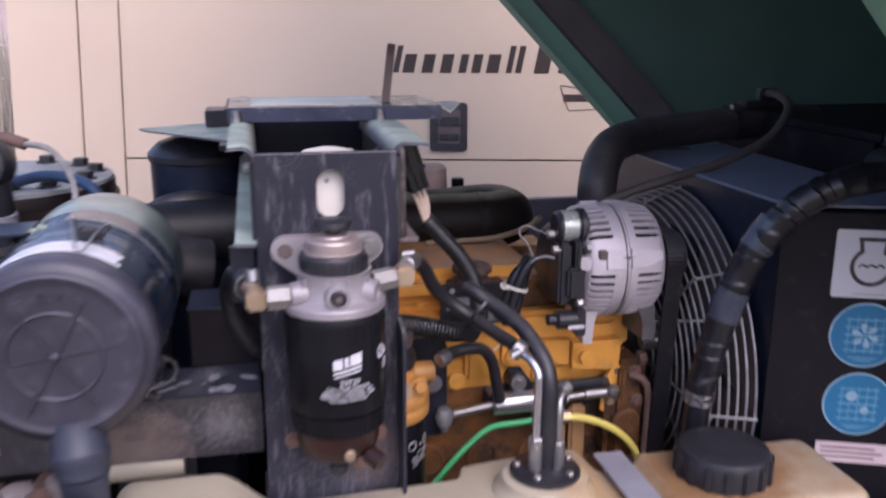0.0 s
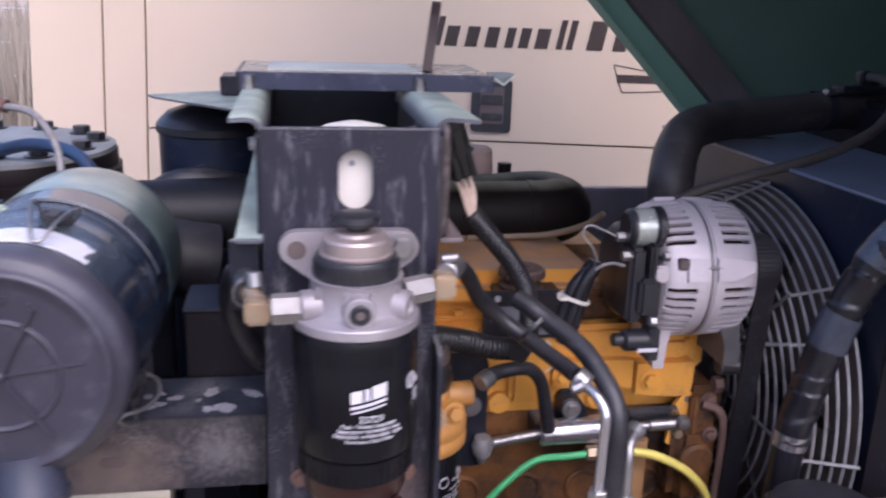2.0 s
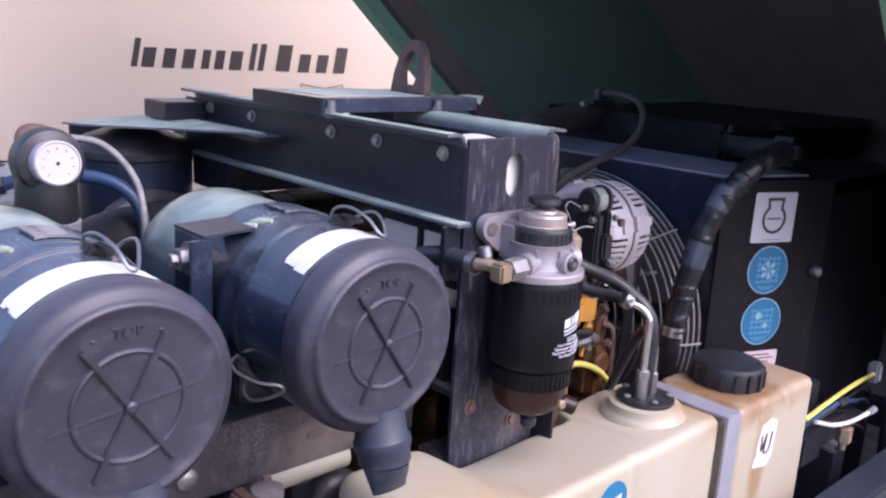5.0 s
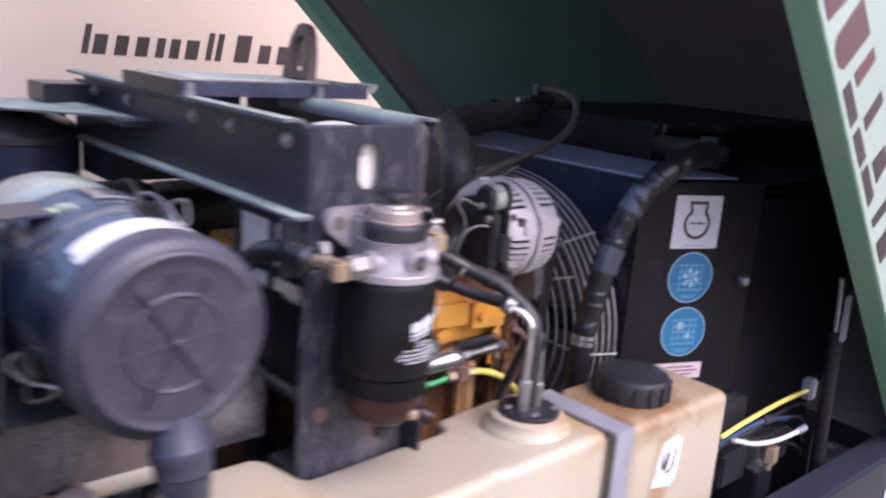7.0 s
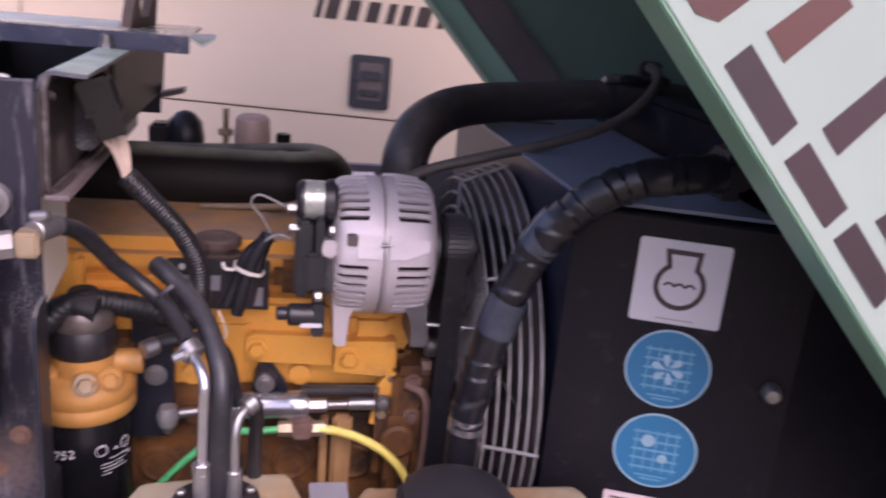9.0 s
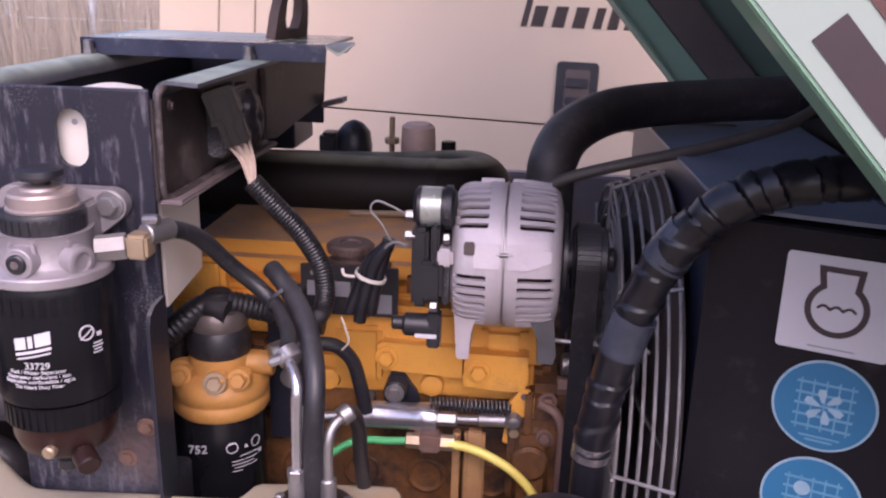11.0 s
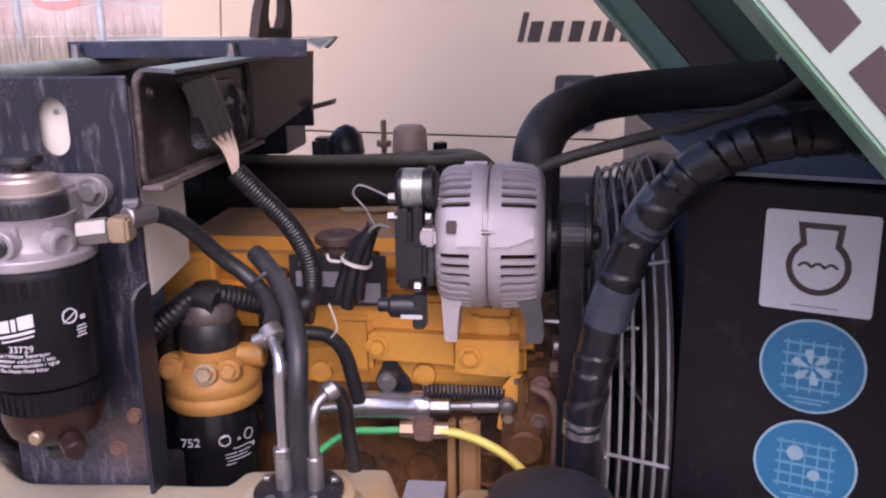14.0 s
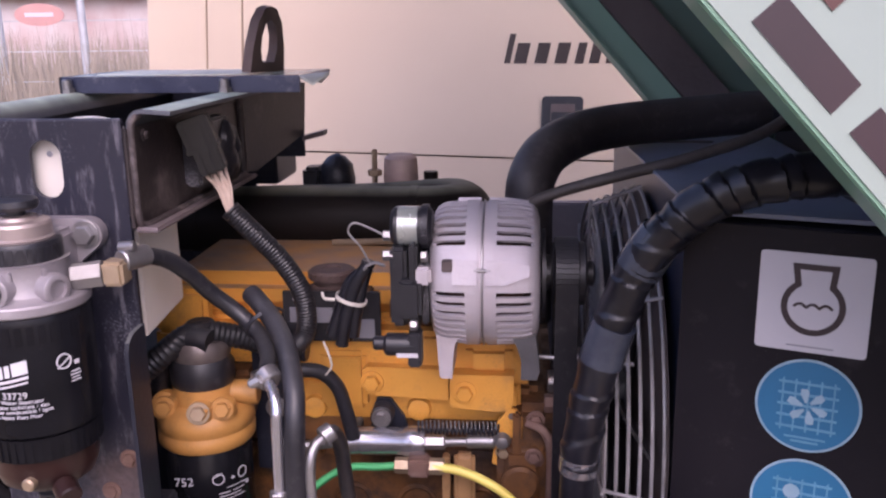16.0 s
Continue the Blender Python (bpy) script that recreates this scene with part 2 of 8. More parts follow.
# engine yellow made darker for the filter head's shading, plus some grime
YELLOW_FILTER_SHADED = material("shaded_grimy_filter_yellow", (0.5, 0.25, 0.065), 0.45, 0, (0.4, 0.19, 0.05), 12, (0.13, 0.08, 0.05), 22, 0.5, 0.76, 0.6, 0.2)
YELLOW_DUSTY = material("dusty_engine_yellow", (0.72, 0.35, 0.06), 0.45, 0, (0.62, 0.285, 0.045), 7, (0.2, 0.12, 0.07), 16, 0.55, 0.8, 0.6, 0.16, dust_sheen=(0.33, 0.22, 0.15), dust_sheen_amount=1.0, dust_sheen_from=0.2)
BROWN_WEB = material("brown_grimed_steel", (0.026, 0.02, 0.021), 0.5, 0, (0.055, 0.04, 0.038), 11, (0.26, 0.21, 0.2), 20, 0.53, 0.72, 0.5, 0.3, specks=(0.4, 0.36, 0.34), speck_from=0.7)
# grimy yellow, darkened further to paint in deep shade low on the engine
YELLOW_OLD_SHADED = material("grimy_shaded_yellow_casting", (0.22, 0.095, 0.028), 0.55, 0, (0.09, 0.043, 0.02), 12, (0.03, 0.022, 0.02), 18, 0.43, 0.64, 0.9, 0.5, spec=0.3)
# pale olive along the top paints in the muffler's highlight
OLIVE = material("heat_faded_muffler_top_lit", (0.008, 0.006, 0.0055), 0.55, 0, (0.013, 0.0098, 0.009), 5, (0.08, 0.06, 0.05), 30, 0.62, 0.85, 0.12, 0.12, spec=0.15, dust_sheen=(0.26, 0.26, 0.19), dust_sheen_amount=0.8, dust_sheen_from=0.8)
# bluish highlights on the taped hose, put in as paler patches
TAPE_HIGHLIGHT = material("painted_tape_highlight", (0.045, 0.052, 0.075), 0.22, 0.1, (0.07, 0.08, 0.105), 40, bump=0.2, bump_scale=60)
TANK = material("cream_polyethylene", (0.4, 0.365, 0.285), 0.4, 0, (0.37, 0.32, 0.23), 5, (0.4, 0.26, 0.13), 9, 0.55, 0.85, 0.35, 0.1, 90, specks=(0.3, 0.2, 0.12), speck_from=0.72)


def stain(m, centre, size, color, amount, grain=30, rough=0.9):
    """A ragged stain about a place of the mesh, of its own size along x, y and z."""
    n, l = m.node_tree.nodes, m.node_tree.links
    b = n["Principled BSDF"]
    was = b.inputs["Base Color"].links[0].from_socket
    co = n.new("ShaderNodeTexCoord")
    mp = n.new("ShaderNodeMapping")
    mp.vector_type = 'TEXTURE'
    mp.inputs["Location"].default_value, mp.inputs["Scale"].default_value = centre, size
    l.new(co.outputs["Object"], mp.inputs[0])
    far = n.new("ShaderNodeVectorMath")
    far.operation = 'LENGTH'
    l.new(mp.outputs[0], far.inputs[0])
    rag = n.new("ShaderNodeTexNoise")
    rag.inputs["Scale"].default_value, rag.inputs["Detail"].default_value = grain, 8
    l.new(co.outputs["Object"], rag.inputs["Vector"])
    add = n.new("ShaderNodeMath")
    add.operation = 'MULTIPLY_ADD'
    add.inputs[1].default_value = rough
    l.new(rag.outputs["Fac"], add.inputs[0])
    l.new(far.outputs["Value"], add.inputs[2])
    f = n.new("ShaderNodeMapRange")
    f.inputs["From Min"].default_value, f.inputs["From Max"].default_value = 0.8, 1.45
    f.inputs["To Min"].default_value, f.inputs["To Max"].default_value = amount, 0.0
    l.new(add.outputs[0], f.inputs["Value"])
    mix = n.new("ShaderNodeMix")
    mix.data_type = 'RGBA'
    l.new(f.outputs[0], mix.inputs["Factor"])
    l.new(was, mix.inputs["A"])
    mix.inputs["B"].default_value = (*color, 1)
    l.new(mix.outputs["Result"], b.inputs["Base Color"])


# fuel spilt round the filler cap, the sender neck and down the strap's groove
stain(TANK, (0.26, -0.02, 0.6), (0.25, 0.17, 0.08), (0.3, 0.17, 0.075), 0.9)
stain(TANK, (0.26, -0.012, 0.585), (0.12, 0.12, 0.06), (0.17, 0.085, 0.035), 0.8)
stain(TANK, (0.255, -0.09, 0.46), (0.03, 0.05, 0.14), (0.28, 0.15, 0.06), 0.75)
stain(TANK, (0.1, -0.01, 0.6), (0.075, 0.075, 0.03), (0.42, 0.28, 0.13), 0.5)
stain(TANK, (-0.36, -0.06, 0.52), (0.12, 0.1, 0.12), (0.44, 0.27, 0.1), 0.8)
stain(STREAKED, (0.01, 0.0, 0.02), (0.13, 0.05, 0.1), (0.26, 0.245, 0.265), 0.2, 190, 1.5)
stain(STREAKED, (0.035, 0.0, 0.055), (0.05, 0.05, 0.05), (0.15, 0.1, 0.09), 0.45, 60, 1.1)
# rust and dried mud on the shelf's fold
stain(SHELF_FRONT, (0.2, -0.078, 0.0), (0.085, 0.05, 0.06), (0.22, 0.165, 0.14), 0.65, 50, 1.0)
stain(SHELF_FRONT, (0.31, -0.078, 0.02), (0.06, 0.05, 0.05), (0.34, 0.33, 0.35), 0.28, 170, 1.4)
CREAM = material("cream_tank_plastic", (0.78, 0.73, 0.66), 0.45, 0, (0.7, 0.63, 0.55), 8, (0.4, 0.3, 0.2), 20, 0.6, 0.9, 0.4, 0.08)
LID_GREY = material("dusty_grey_casting", (0.36, 0.38, 0.37), 0.55, 0.1, (0.26, 0.28, 0.28), 12, (0.4, 0.37, 0.35), 26, 0.5, 0.8, 0.4, 0.2)
DUSTY_RIM = material("worn_blue_black_rim", (0.022, 0.028, 0.06), 0.35, 0, (0.05, 0.058, 0.1), 14, (0.3, 0.31, 0.34), 40, 0.52, 0.75, 0.45, 0.1)
COVER_GREY = material("dusty_pinkish_steel", (0.2, 0.16, 0.165), 0.55, 0, (0.13, 0.1, 0.105), 10, (0.36, 0.31, 0.31), 30, 0.5, 0.8, 0.5, 0.2)
CAP_LABEL = material("silver_foil_label", (0.5, 0.54, 0.5), 0.25, 0.5, (0.42, 0.45, 0.43), 20, bump=0.05)
STRAP = material("grey_steel_strap", (0.3, 0.3, 0.34), 0.5, 0.2, (0.25, 0.25, 0.29), 20, (0.2, 0.17, 0.15), 30, 0.6, 0.85, 0.4, 0.1)
WALL = material("beige_canopy_paint", (0.61, 0.50, 0.385), 0.5, 0, (0.575, 0.465, 0.355), 1.6, (0.42, 0.32, 0.25), 9, 0.6, 0.9, 0.2, 0.05, 60, spread=0.02)
SIGN_RED = material("faded_red_sign", (0.6, 0.33, 0.3), 0.5, 0, (0.55, 0.3, 0.28), 6, bump=0)
FAR_SILL = material("lilac_grey_sheet", (0.2, 0.18, 0.2), 0.45, 0, (0.16, 0.145, 0.16), 4, DUST, 20, 0.54, 0.8, 0.4, 0.06)
SILL = material("navy_sill_paint", (0.02, 0.023, 0.036), 0.4, 0, (0.03, 0.033, 0.046), 6, DUST, 40, 0.58, 0.85, 0.2, 0.08, spec=0.35)
PAINT_MARK = material("yellow_green_paint_mark", (0.4, 0.46, 0.34), 0.5, 0, (0.3, 0.36, 0.27), 40, bump=0)
LID_LABEL = material("pale_dusty_cover_sheet", (0.68, 0.72, 0.64), 0.5, 0, (0.52, 0.56, 0.52), 9, (0.2, 0.21, 0.24), 24, 0.6, 0.75, 0.5, 0.08)
# pale blue-grey stands in for sky reflected off the black top sheet
SHROUD_TOP = material("sky_lit_top_sheet", (0.24, 0.265, 0.33), 0.35, 0, (0.19, 0.21, 0.27), 6, DUST, 30, 0.52, 0.8, 0.35, 0.06)
# the greenish upward tone mixes dust with sky reflected in the cover
LID_SHEET = material("glossy_blue_black_sheet", (0.03, 0.034, 0.05), 0.22, 0, (0.05, 0.055, 0.075), 8, (0.3, 0.32, 0.31), 22, 0.48, 0.78, 0.5, 0.05, coat=0.2, dust_sheen=(0.5, 0.56, 0.5), dust_sheen_amount=0.6)
SPLASH = material("dried_pale_splash", (0.36, 0.36, 0.4), 0.6, 0, (0.25, 0.25, 0.29), 60, bump=0.1)
SEAM = material("dark_panel_gap", (0.06, 0.045, 0.04), 0.8, bump=0)
INK = material("dark_brown_ink", (0.045, 0.03, 0.026), 0.5, bump=0)
INK_RED = material("maroon_ink_and_sheen", (0.12, 0.052, 0.045), 0.4, 0, (0.09, 0.042, 0.038), 6, bump=0)
INK_DARK = material("umber_ink", (0.05, 0.03, 0.035), 0.45, 0, (0.035, 0.024, 0.028), 6, bump=0)
GREEN = material("hood_green_paint", (0.185, 0.345, 0.245), 0.4, 0, (0.16, 0.305, 0.215), 4, DUST, 30, 0.6, 0.9, 0.15, 0.06, coat=0.2)
# the hood's own paint, darkened to put the inside's low light in
GREEN_SHADED = material("hood_green_in_shade", (0.1, 0.17, 0.128), 0.5, 0, (0.08, 0.14, 0.105), 5, DUST, 20, 0.6, 0.9, 0.15, 0.1)
FOAM = material("black_acoustic_foam", (0.115, 0.09, 0.086), 0.95, 0, (0.14, 0.11, 0.104), 12, bump=0.6, bump_scale=120)
WHITE = material("white_stripe_vinyl", (0.31, 0.385, 0.335), 0.4, 0, (0.28, 0.35, 0.305), 5, (0.4, 0.4, 0.38), 30, 0.62, 0.9, 0.2, 0.04)
LABEL = material("white_label", (0.6, 0.59, 0.63), 0.45, 0, (0.54, 0.53, 0.57), 10, (0.34, 0.31, 0.31), 40, 0.62, 0.9, 0.3, 0.04)
LABEL_DUSTY = material("scuffed_white_label", (0.72, 0.72, 0.76), 0.4, 0, (0.6, 0.6, 0.65), 12, (0.16, 0.15, 0.17), 30, 0.58, 0.72, 0.8, 0.05)
BLUE = material("blue_decal", (0.02, 0.165, 0.32), 0.4, 0, (0.017, 0.145, 0.285), 8, (0.3, 0.33, 0.36), 50, 0.62, 0.9, 0.25, 0.04)
DECAL_PALE = material("pale_decal_print", (0.33, 0.47, 0.56), 0.45, 0, (0.25, 0.4, 0.5), 60, bump=0)
PALE_BLUE = material("pale_blue_print", (0.13, 0.33, 0.48), 0.45, 0, (0.1, 0.28, 0.43), 30, bump=0)
BLUE_PIPE = material("blue_hose", (0.018, 0.035, 0.08), 0.4, 0, (0.03, 0.07, 0.16), 12, DUST, 40, 0.6, 0.9, 0.2, 0.08)
PINK_LABEL = material("pink_white_label", (0.72, 0.6, 0.62), 0.5, 0, (0.66, 0.5, 0.53), 30, bump=0)
LINE_YELLOW = material("yellow_nylon_line", (0.75, 0.66, 0.16), 0.38, 0, (0.68, 0.56, 0.12), 30, (0.3, 0.22, 0.1), 50, 0.62, 0.9, 0.3, 0.05)
LINE_GREEN = material("green_nylon_line", (0.08, 0.48, 0.18), 0.38, 0, (0.06, 0.38, 0.14), 30, bump=0.05)
LINE_GREY = material("braided_grey_line", (0.3, 0.29, 0.29), 0.5, 0.1, (0.2, 0.19, 0.19), 80, bump=0.3, bump_scale=500)
TIE = material("white_tie", (0.72, 0.68, 0.62), 0.5, bump=0)
COPPER_WIRE = material("peach_wire_sheath", (0.62, 0.5, 0.42), 0.45, 0, (0.55, 0.42, 0.34), 60, bump=0)
RUST = material("rusty_steel", (0.19, 0.11, 0.085), 0.7, 0.1, (0.12, 0.07, 0.058), 16, (0.36, 0.27, 0.22), 26, 0.5, 0.8, 0.5, 0.4)
EYE_STEEL = material("dark_rusty_steel", (0.07, 0.048, 0.045), 0.6, 0.1, (0.11, 0.07, 0.06), 18, (0.2, 0.17, 0.16), 30, 0.55, 0.85, 0.4, 0.3)
RUST_DARK = material("dust_rimmed_dark_steel", (0.06, 0.047, 0.046), 0.55, 0, (0.035, 0.028, 0.029), 14, (0.32, 0.27, 0.26), 40, 0.48, 0.72, 0.6, 0.25)
FADED_YELLOW = material("faded_yellow_casting", (0.46, 0.27, 0.12), 0.55, 0, (0.36, 0.2, 0.09), 14, (0.12, 0.075, 0.05), 30, 0.54, 0.78, 0.6, 0.2)
PINKISH = material("faded_fitting_paint", (0.55, 0.42, 0.37), 0.55, 0.1, (0.42, 0.3, 0.26), 14, (0.15, 0.1, 0.08), 30, 0.55, 0.8, 0.5, 0.2)
DIAL = material("dial_face", (0.58, 0.55, 0.58), 0.4, bump=0)
SOIL = material("dry_grass_ground", (0.2, 0.17, 0.1), 0.9, 0, (0.12, 0.11, 0.06), 0.6, (0.3, 0.26, 0.18), 5, 0.45, 0.7, 0.7, 0.6, 40)
STRAW = material("dry_grass_blades", (0.42, 0.36, 0.29), 0.8, 0, (0.3, 0.26, 0.2), 2.0, bump=0, spread=0.2)
FENCE = material("galvanised_fence", (0.55, 0.56, 0.58), 0.5, 0.3, (0.45, 0.46, 0.48), 10, bump=0.1)
CLADDING = material("distant_pale_cladding", (0.62, 0.55, 0.54), 0.8, 0, (0.5, 0.36, 0.34), 1.2, bump=0.1)
CONCRETE = material("pale_concrete", (0.42, 0.4, 0.38), 0.85, 0, (0.34, 0.32, 0.3), 2, (0.2, 0.19, 0.17), 6, 0.5, 0.8, 0.4, 0.3, 60)

# ---- mesh helpers ----
BASE = {}


def thing(name, base, label, category, group="", kind=""):
    ob = new(name)
    ob.empty_display_size = 0.02
    ob.location = base
    BASE[ob.name] = Vector(base)
    return tagged(ob, label, category, group, kind)


def part(name, bm, mat, parent, label="", smooth=38):
    """One mesh under a thing or a part; bm is in world places."""
    base = BASE[parent.name]
    bmesh.ops.translate(bm, verts=bm.verts, vec=-base)
    bmesh.ops.recalc_face_normals(bm, faces=bm.faces)
    me = bpy.data.meshes.new(name)
    bm.to_mesh(me)
    bm.free()
    for p in me.polygons:
        p.use_smooth = True
    me.set_sharp_from_angle(angle=radians(smooth))
    me.materials.append(mat)
    ob = new(name, me)
    ob.parent = parent
    BASE[ob.name] = base
    if label:
        tagged(ob, label)
    return ob


def box(bm, x0, x1, y0, y1, z0, z1, bevel=0.0015, m=None):
    r = bmesh.ops.create_cube(bm, size=1)
    vs = r["verts"]
    for v in vs:
        v.co = Vector(((x0 + x1) / 2 + v.co.x * (x1 - x0), (y0 + y1) / 2 + v.co.y * (y1 - y0), (z0 + z1) / 2 + v.co.z * (z1 - z0)))
    if bevel:
        es = {e for v in vs for e in v.link_edges}
        got = bmesh.ops.bevel(bm, geom=list(es), offset=bevel, segments=2, affect='EDGES')
        vs = list({v for f in got["faces"] for v in f.verts} | {v for v in vs if v.is_valid})
    if m is not None:
        bmesh.ops.transform(bm, matrix=m, verts=vs)
    return vs


def boxed(x0, x1, y0, y1, z0, z1, bevel=0.0015, m=None):
    bm = bmesh.new()
    box(bm, x0, x1, y0, y1, z0, z1, bevel, m)
    return bm


def frame_to(p, axis):
    q = Vector(axis).normalized().to_track_quat('Z', 'Y')
    return Matrix.Translation(p) @ q.to_matrix().to_4x4()


def lathe(bm, profile, at, axis=(0, 0, 1), seg=32, a0=0.0, a1=360.0, closed=False):
    """Turn (radius, height) pairs about an axis through at."""
    m = frame_to(at, axis)
    full = a1 - a0 >= 359.9
    n = seg if full else seg + 1
    rings = []
    for r, h in profile:
        if r < 1e-6:
            v = bm.verts.new(m @ Vector((0, 0, h)))
            rings.append([v] * n)
        else:
            rings.append([bm.verts.new(m @ Vector((r * math.cos(radians(a0 + (a1 - a0) * k / seg)), r * math.sin(radians(a0 + (a1 - a0) * k / seg)), h))) for k in range(n)])
    pairs = list(zip(rings, rings[1:])) + ([(rings[-1], rings[0])] if closed else [])
    for ra, rb in pairs:
        for k in range(seg):
            k2 = (k + 1) % n
            vs = []
            for v in (ra[k], ra[k2], rb[k2], rb[k]):
                if v not in vs:
                    vs.append(v)
            if len(vs) > 2:
                try:
                    bm.faces.new(vs)
                except ValueError:
                    pass
    return bm


def lathed(profile, at, axis=(0, 0, 1), seg=32):
    return lathe(bmesh.new(), profile, at, axis, seg)


def disc_rod(bm, p0, p1, r, seg=20, bevel=0.0015):
    """A solid round bar between two places, its rims rounded."""
    p0, p1 = Vector(p0), Vector(p1)
    h = (p1 - p0).length
    b = min(bevel, r * 0.4, h * 0.4)
    return lathe(bm, [(0, 0), (r - b, 0), (r, b), (r, h - b), (r - b, h), (0, h)], p0, p1 - p0, seg)


def rod(p0, p1, r, seg=20, bevel=0.0015):
    return disc_rod(bmesh.new(), p0, p1, r, seg, bevel)


def hexed(bm, p0, p1, r):
    return disc_rod(bm, p0, p1, r, 6, 0.001)


def bolt(bm, at, axis, r=0.008, h=0.006, washer=True):
    """A hexagon head on its washer."""
    a, n = Vector(at), Vector(axis).normalized()
    if washer:
        disc_rod(bm, a, a + n * 0.002, r * 1.45, 16, 0.0005)
    hexed(bm, a + n * 0.0015, a + n * (0.002 + h), r)
    return bm


def smooth_path(pts, steps=8):
    pts = [Vector(p) for p in pts]
    if len(pts) == 2:
        return [pts[0].lerp(pts[1], k / steps) for k in range(steps + 1)]
    ext = [pts[0] * 2 - pts[1], *pts, pts[-1] * 2 - pts[-2]]
    out = []
    for a, b, c, d in zip(ext, ext[1:], ext[2:], ext[3:]):
        for k in range(steps):
            t = k / steps
            out.append(0.5 * ((2 * b) + (c - a) * t + (2 * a - 5 * b + 4 * c - d) * t * t + (3 * b - a - 3 * c + d) * t ** 3))
    return out + [pts[-1]]


def sweep(bm, pts, r, seg=12, steps=8, ridge=0.0, pitch=0.004, flat=1.0):
    """A tube along a smooth line; ridge and pitch give a corrugated one; flat squashes it to a strip."""
    line = smooth_path(pts, steps)
    if ridge:
        total = sum((b - a).length for a, b in zip(line, line[1:]))
        n = max(8, int(total / pitch * 2))
        acc, out, want = 0.0, [line[0]], total / n
        for a, b in zip(line, line[1:]):
            d = (b - a).length
            while acc + d >= want * len(out) and len(out) < n:
                out.append(a.lerp(b, (want * len(out) - acc) / max(d, 1e-9)))
            acc += d
        line = out + [line[-1]]
    up = None
    prev = None
    for i, p in enumerate(line):
        t = (line[min(i + 1, len(line) - 1)] - line[max(i - 1, 0)]).normalized()
        if up is None:
            up = t.orthogonal().normalized() if abs(t.z) > 0.95 else Vector((0, 0, 1)).cross(t).normalized()
        up = (up - t * up.dot(t)).normalized()
        side = t.cross(up)
        at = i / max(1, len(line) - 1)
        extra = ridge if ridge and i % 2 else 0
        ring = []
        for k in range(seg):
            rr = (r(at, k / seg) if callable(r) else r) + extra
            ring.append(bm.verts.new(p + (up * math.cos(2 * math.pi * k / seg) + side * math.sin(2 * math.pi * k / seg) * flat) * rr))
        if prev:
            for k in range(seg):
                bm.faces.new((prev[k], prev[(k + 1) % seg], ring[(k + 1) % seg], ring[k]))
        else:
            bm.faces.new(ring[::-1])
        prev = ring
    bm.faces.new(prev)
    return bm


def tube(pts, r, seg=12, steps=8, ridge=0.0, pitch=0.004, flat=1.0):
    return sweep(bmesh.new(), pts, r, seg, steps, ridge, pitch, flat)


def slab(bm, corners, depth):
    """A plate from its outline (counter-clockwise) and the vector of its thickness."""
    d = Vector(depth)
    a = [bm.verts.new(Vector(c)) for c in corners]
    b = [bm.verts.new(Vector(c) + d) for c in corners]
    n = len(a)
    bm.faces.new(a[::-1])
    bm.faces.new(b)
    for k in range(n):
        bm.faces.new((a[k], a[(k + 1) % n], b[(k + 1) % n], b[k]))
    return bm


def soften(bm, width=0.001, segments=2, limit=40):
    es = [e for e in bm.edges if len(e.link_faces) == 2 and e.calc_face_angle(0) > radians(limit)]
    bmesh.ops.bevel(bm, geom=es, offset=width, segments=segments, affect='EDGES', clamp_overlap=True)
    return bm


def rounded(w, h, r, n=6):
    """The outline of a rounded rectangle about the origin."""
    out = []
    for cx, cy, a in ((w / 2 - r, h / 2 - r, 0), (-w / 2 + r, h / 2 - r, 90), (-w / 2 + r, -h / 2 + r, 180), (w / 2 - r, -h / 2 + r, 270)):
        out += [(cx + r * math.cos(radians(a + 90 * k / n)), cy + r * math.sin(radians(a + 90 * k / n))) for k in range(n + 1)]
    return out


def face_slab(bm, outline, m, depth):
    """An outline in the local x, y of m, thickened along local z."""
    return slab(bm, [m @ Vector((x, y, 0)) for x, y in outline], m.to_3x3() @ Vector((0, 0, depth)))


def writing(text, size, m, wrap=None, depth=0.0006):
    """Printed characters as a thin mesh, in the local x, y of m; wrap bends them round a can of that radius."""
    cu = bpy.data.curves.new("print", 'FONT')
    cu.body, cu.size, cu.align_x, cu.align_y = text, size, 'CENTER', 'CENTER'
    cu.resolution_u = 3
    ob = bpy.data.objects.new("print", cu)
    scene.collection.objects.link(ob)
    me = bpy.data.meshes.new_from_object(ob.evaluated_get(bpy.context.evaluated_depsgraph_get()))
    bpy.data.objects.remove(ob)
    bm = bmesh.new()
    bm.from_mesh(me)
    bpy.data.meshes.remove(me)
    geo = bmesh.ops.extrude_face_region(bm, geom=list(bm.faces))
    bmesh.ops.translate(bm, verts=[v for v in geo["geom"] if isinstance(v, bmesh.types.BMVert)], vec=(0, 0, depth))
    for v in bm.verts:
        x, y, z = v.co
        v.co = m @ (Vector(((wrap + z) * math.sin(x / wrap), y, (wrap + z) * math.cos(x / wrap) - wrap)) if wrap else Vector((x, y, z)))
    return bm


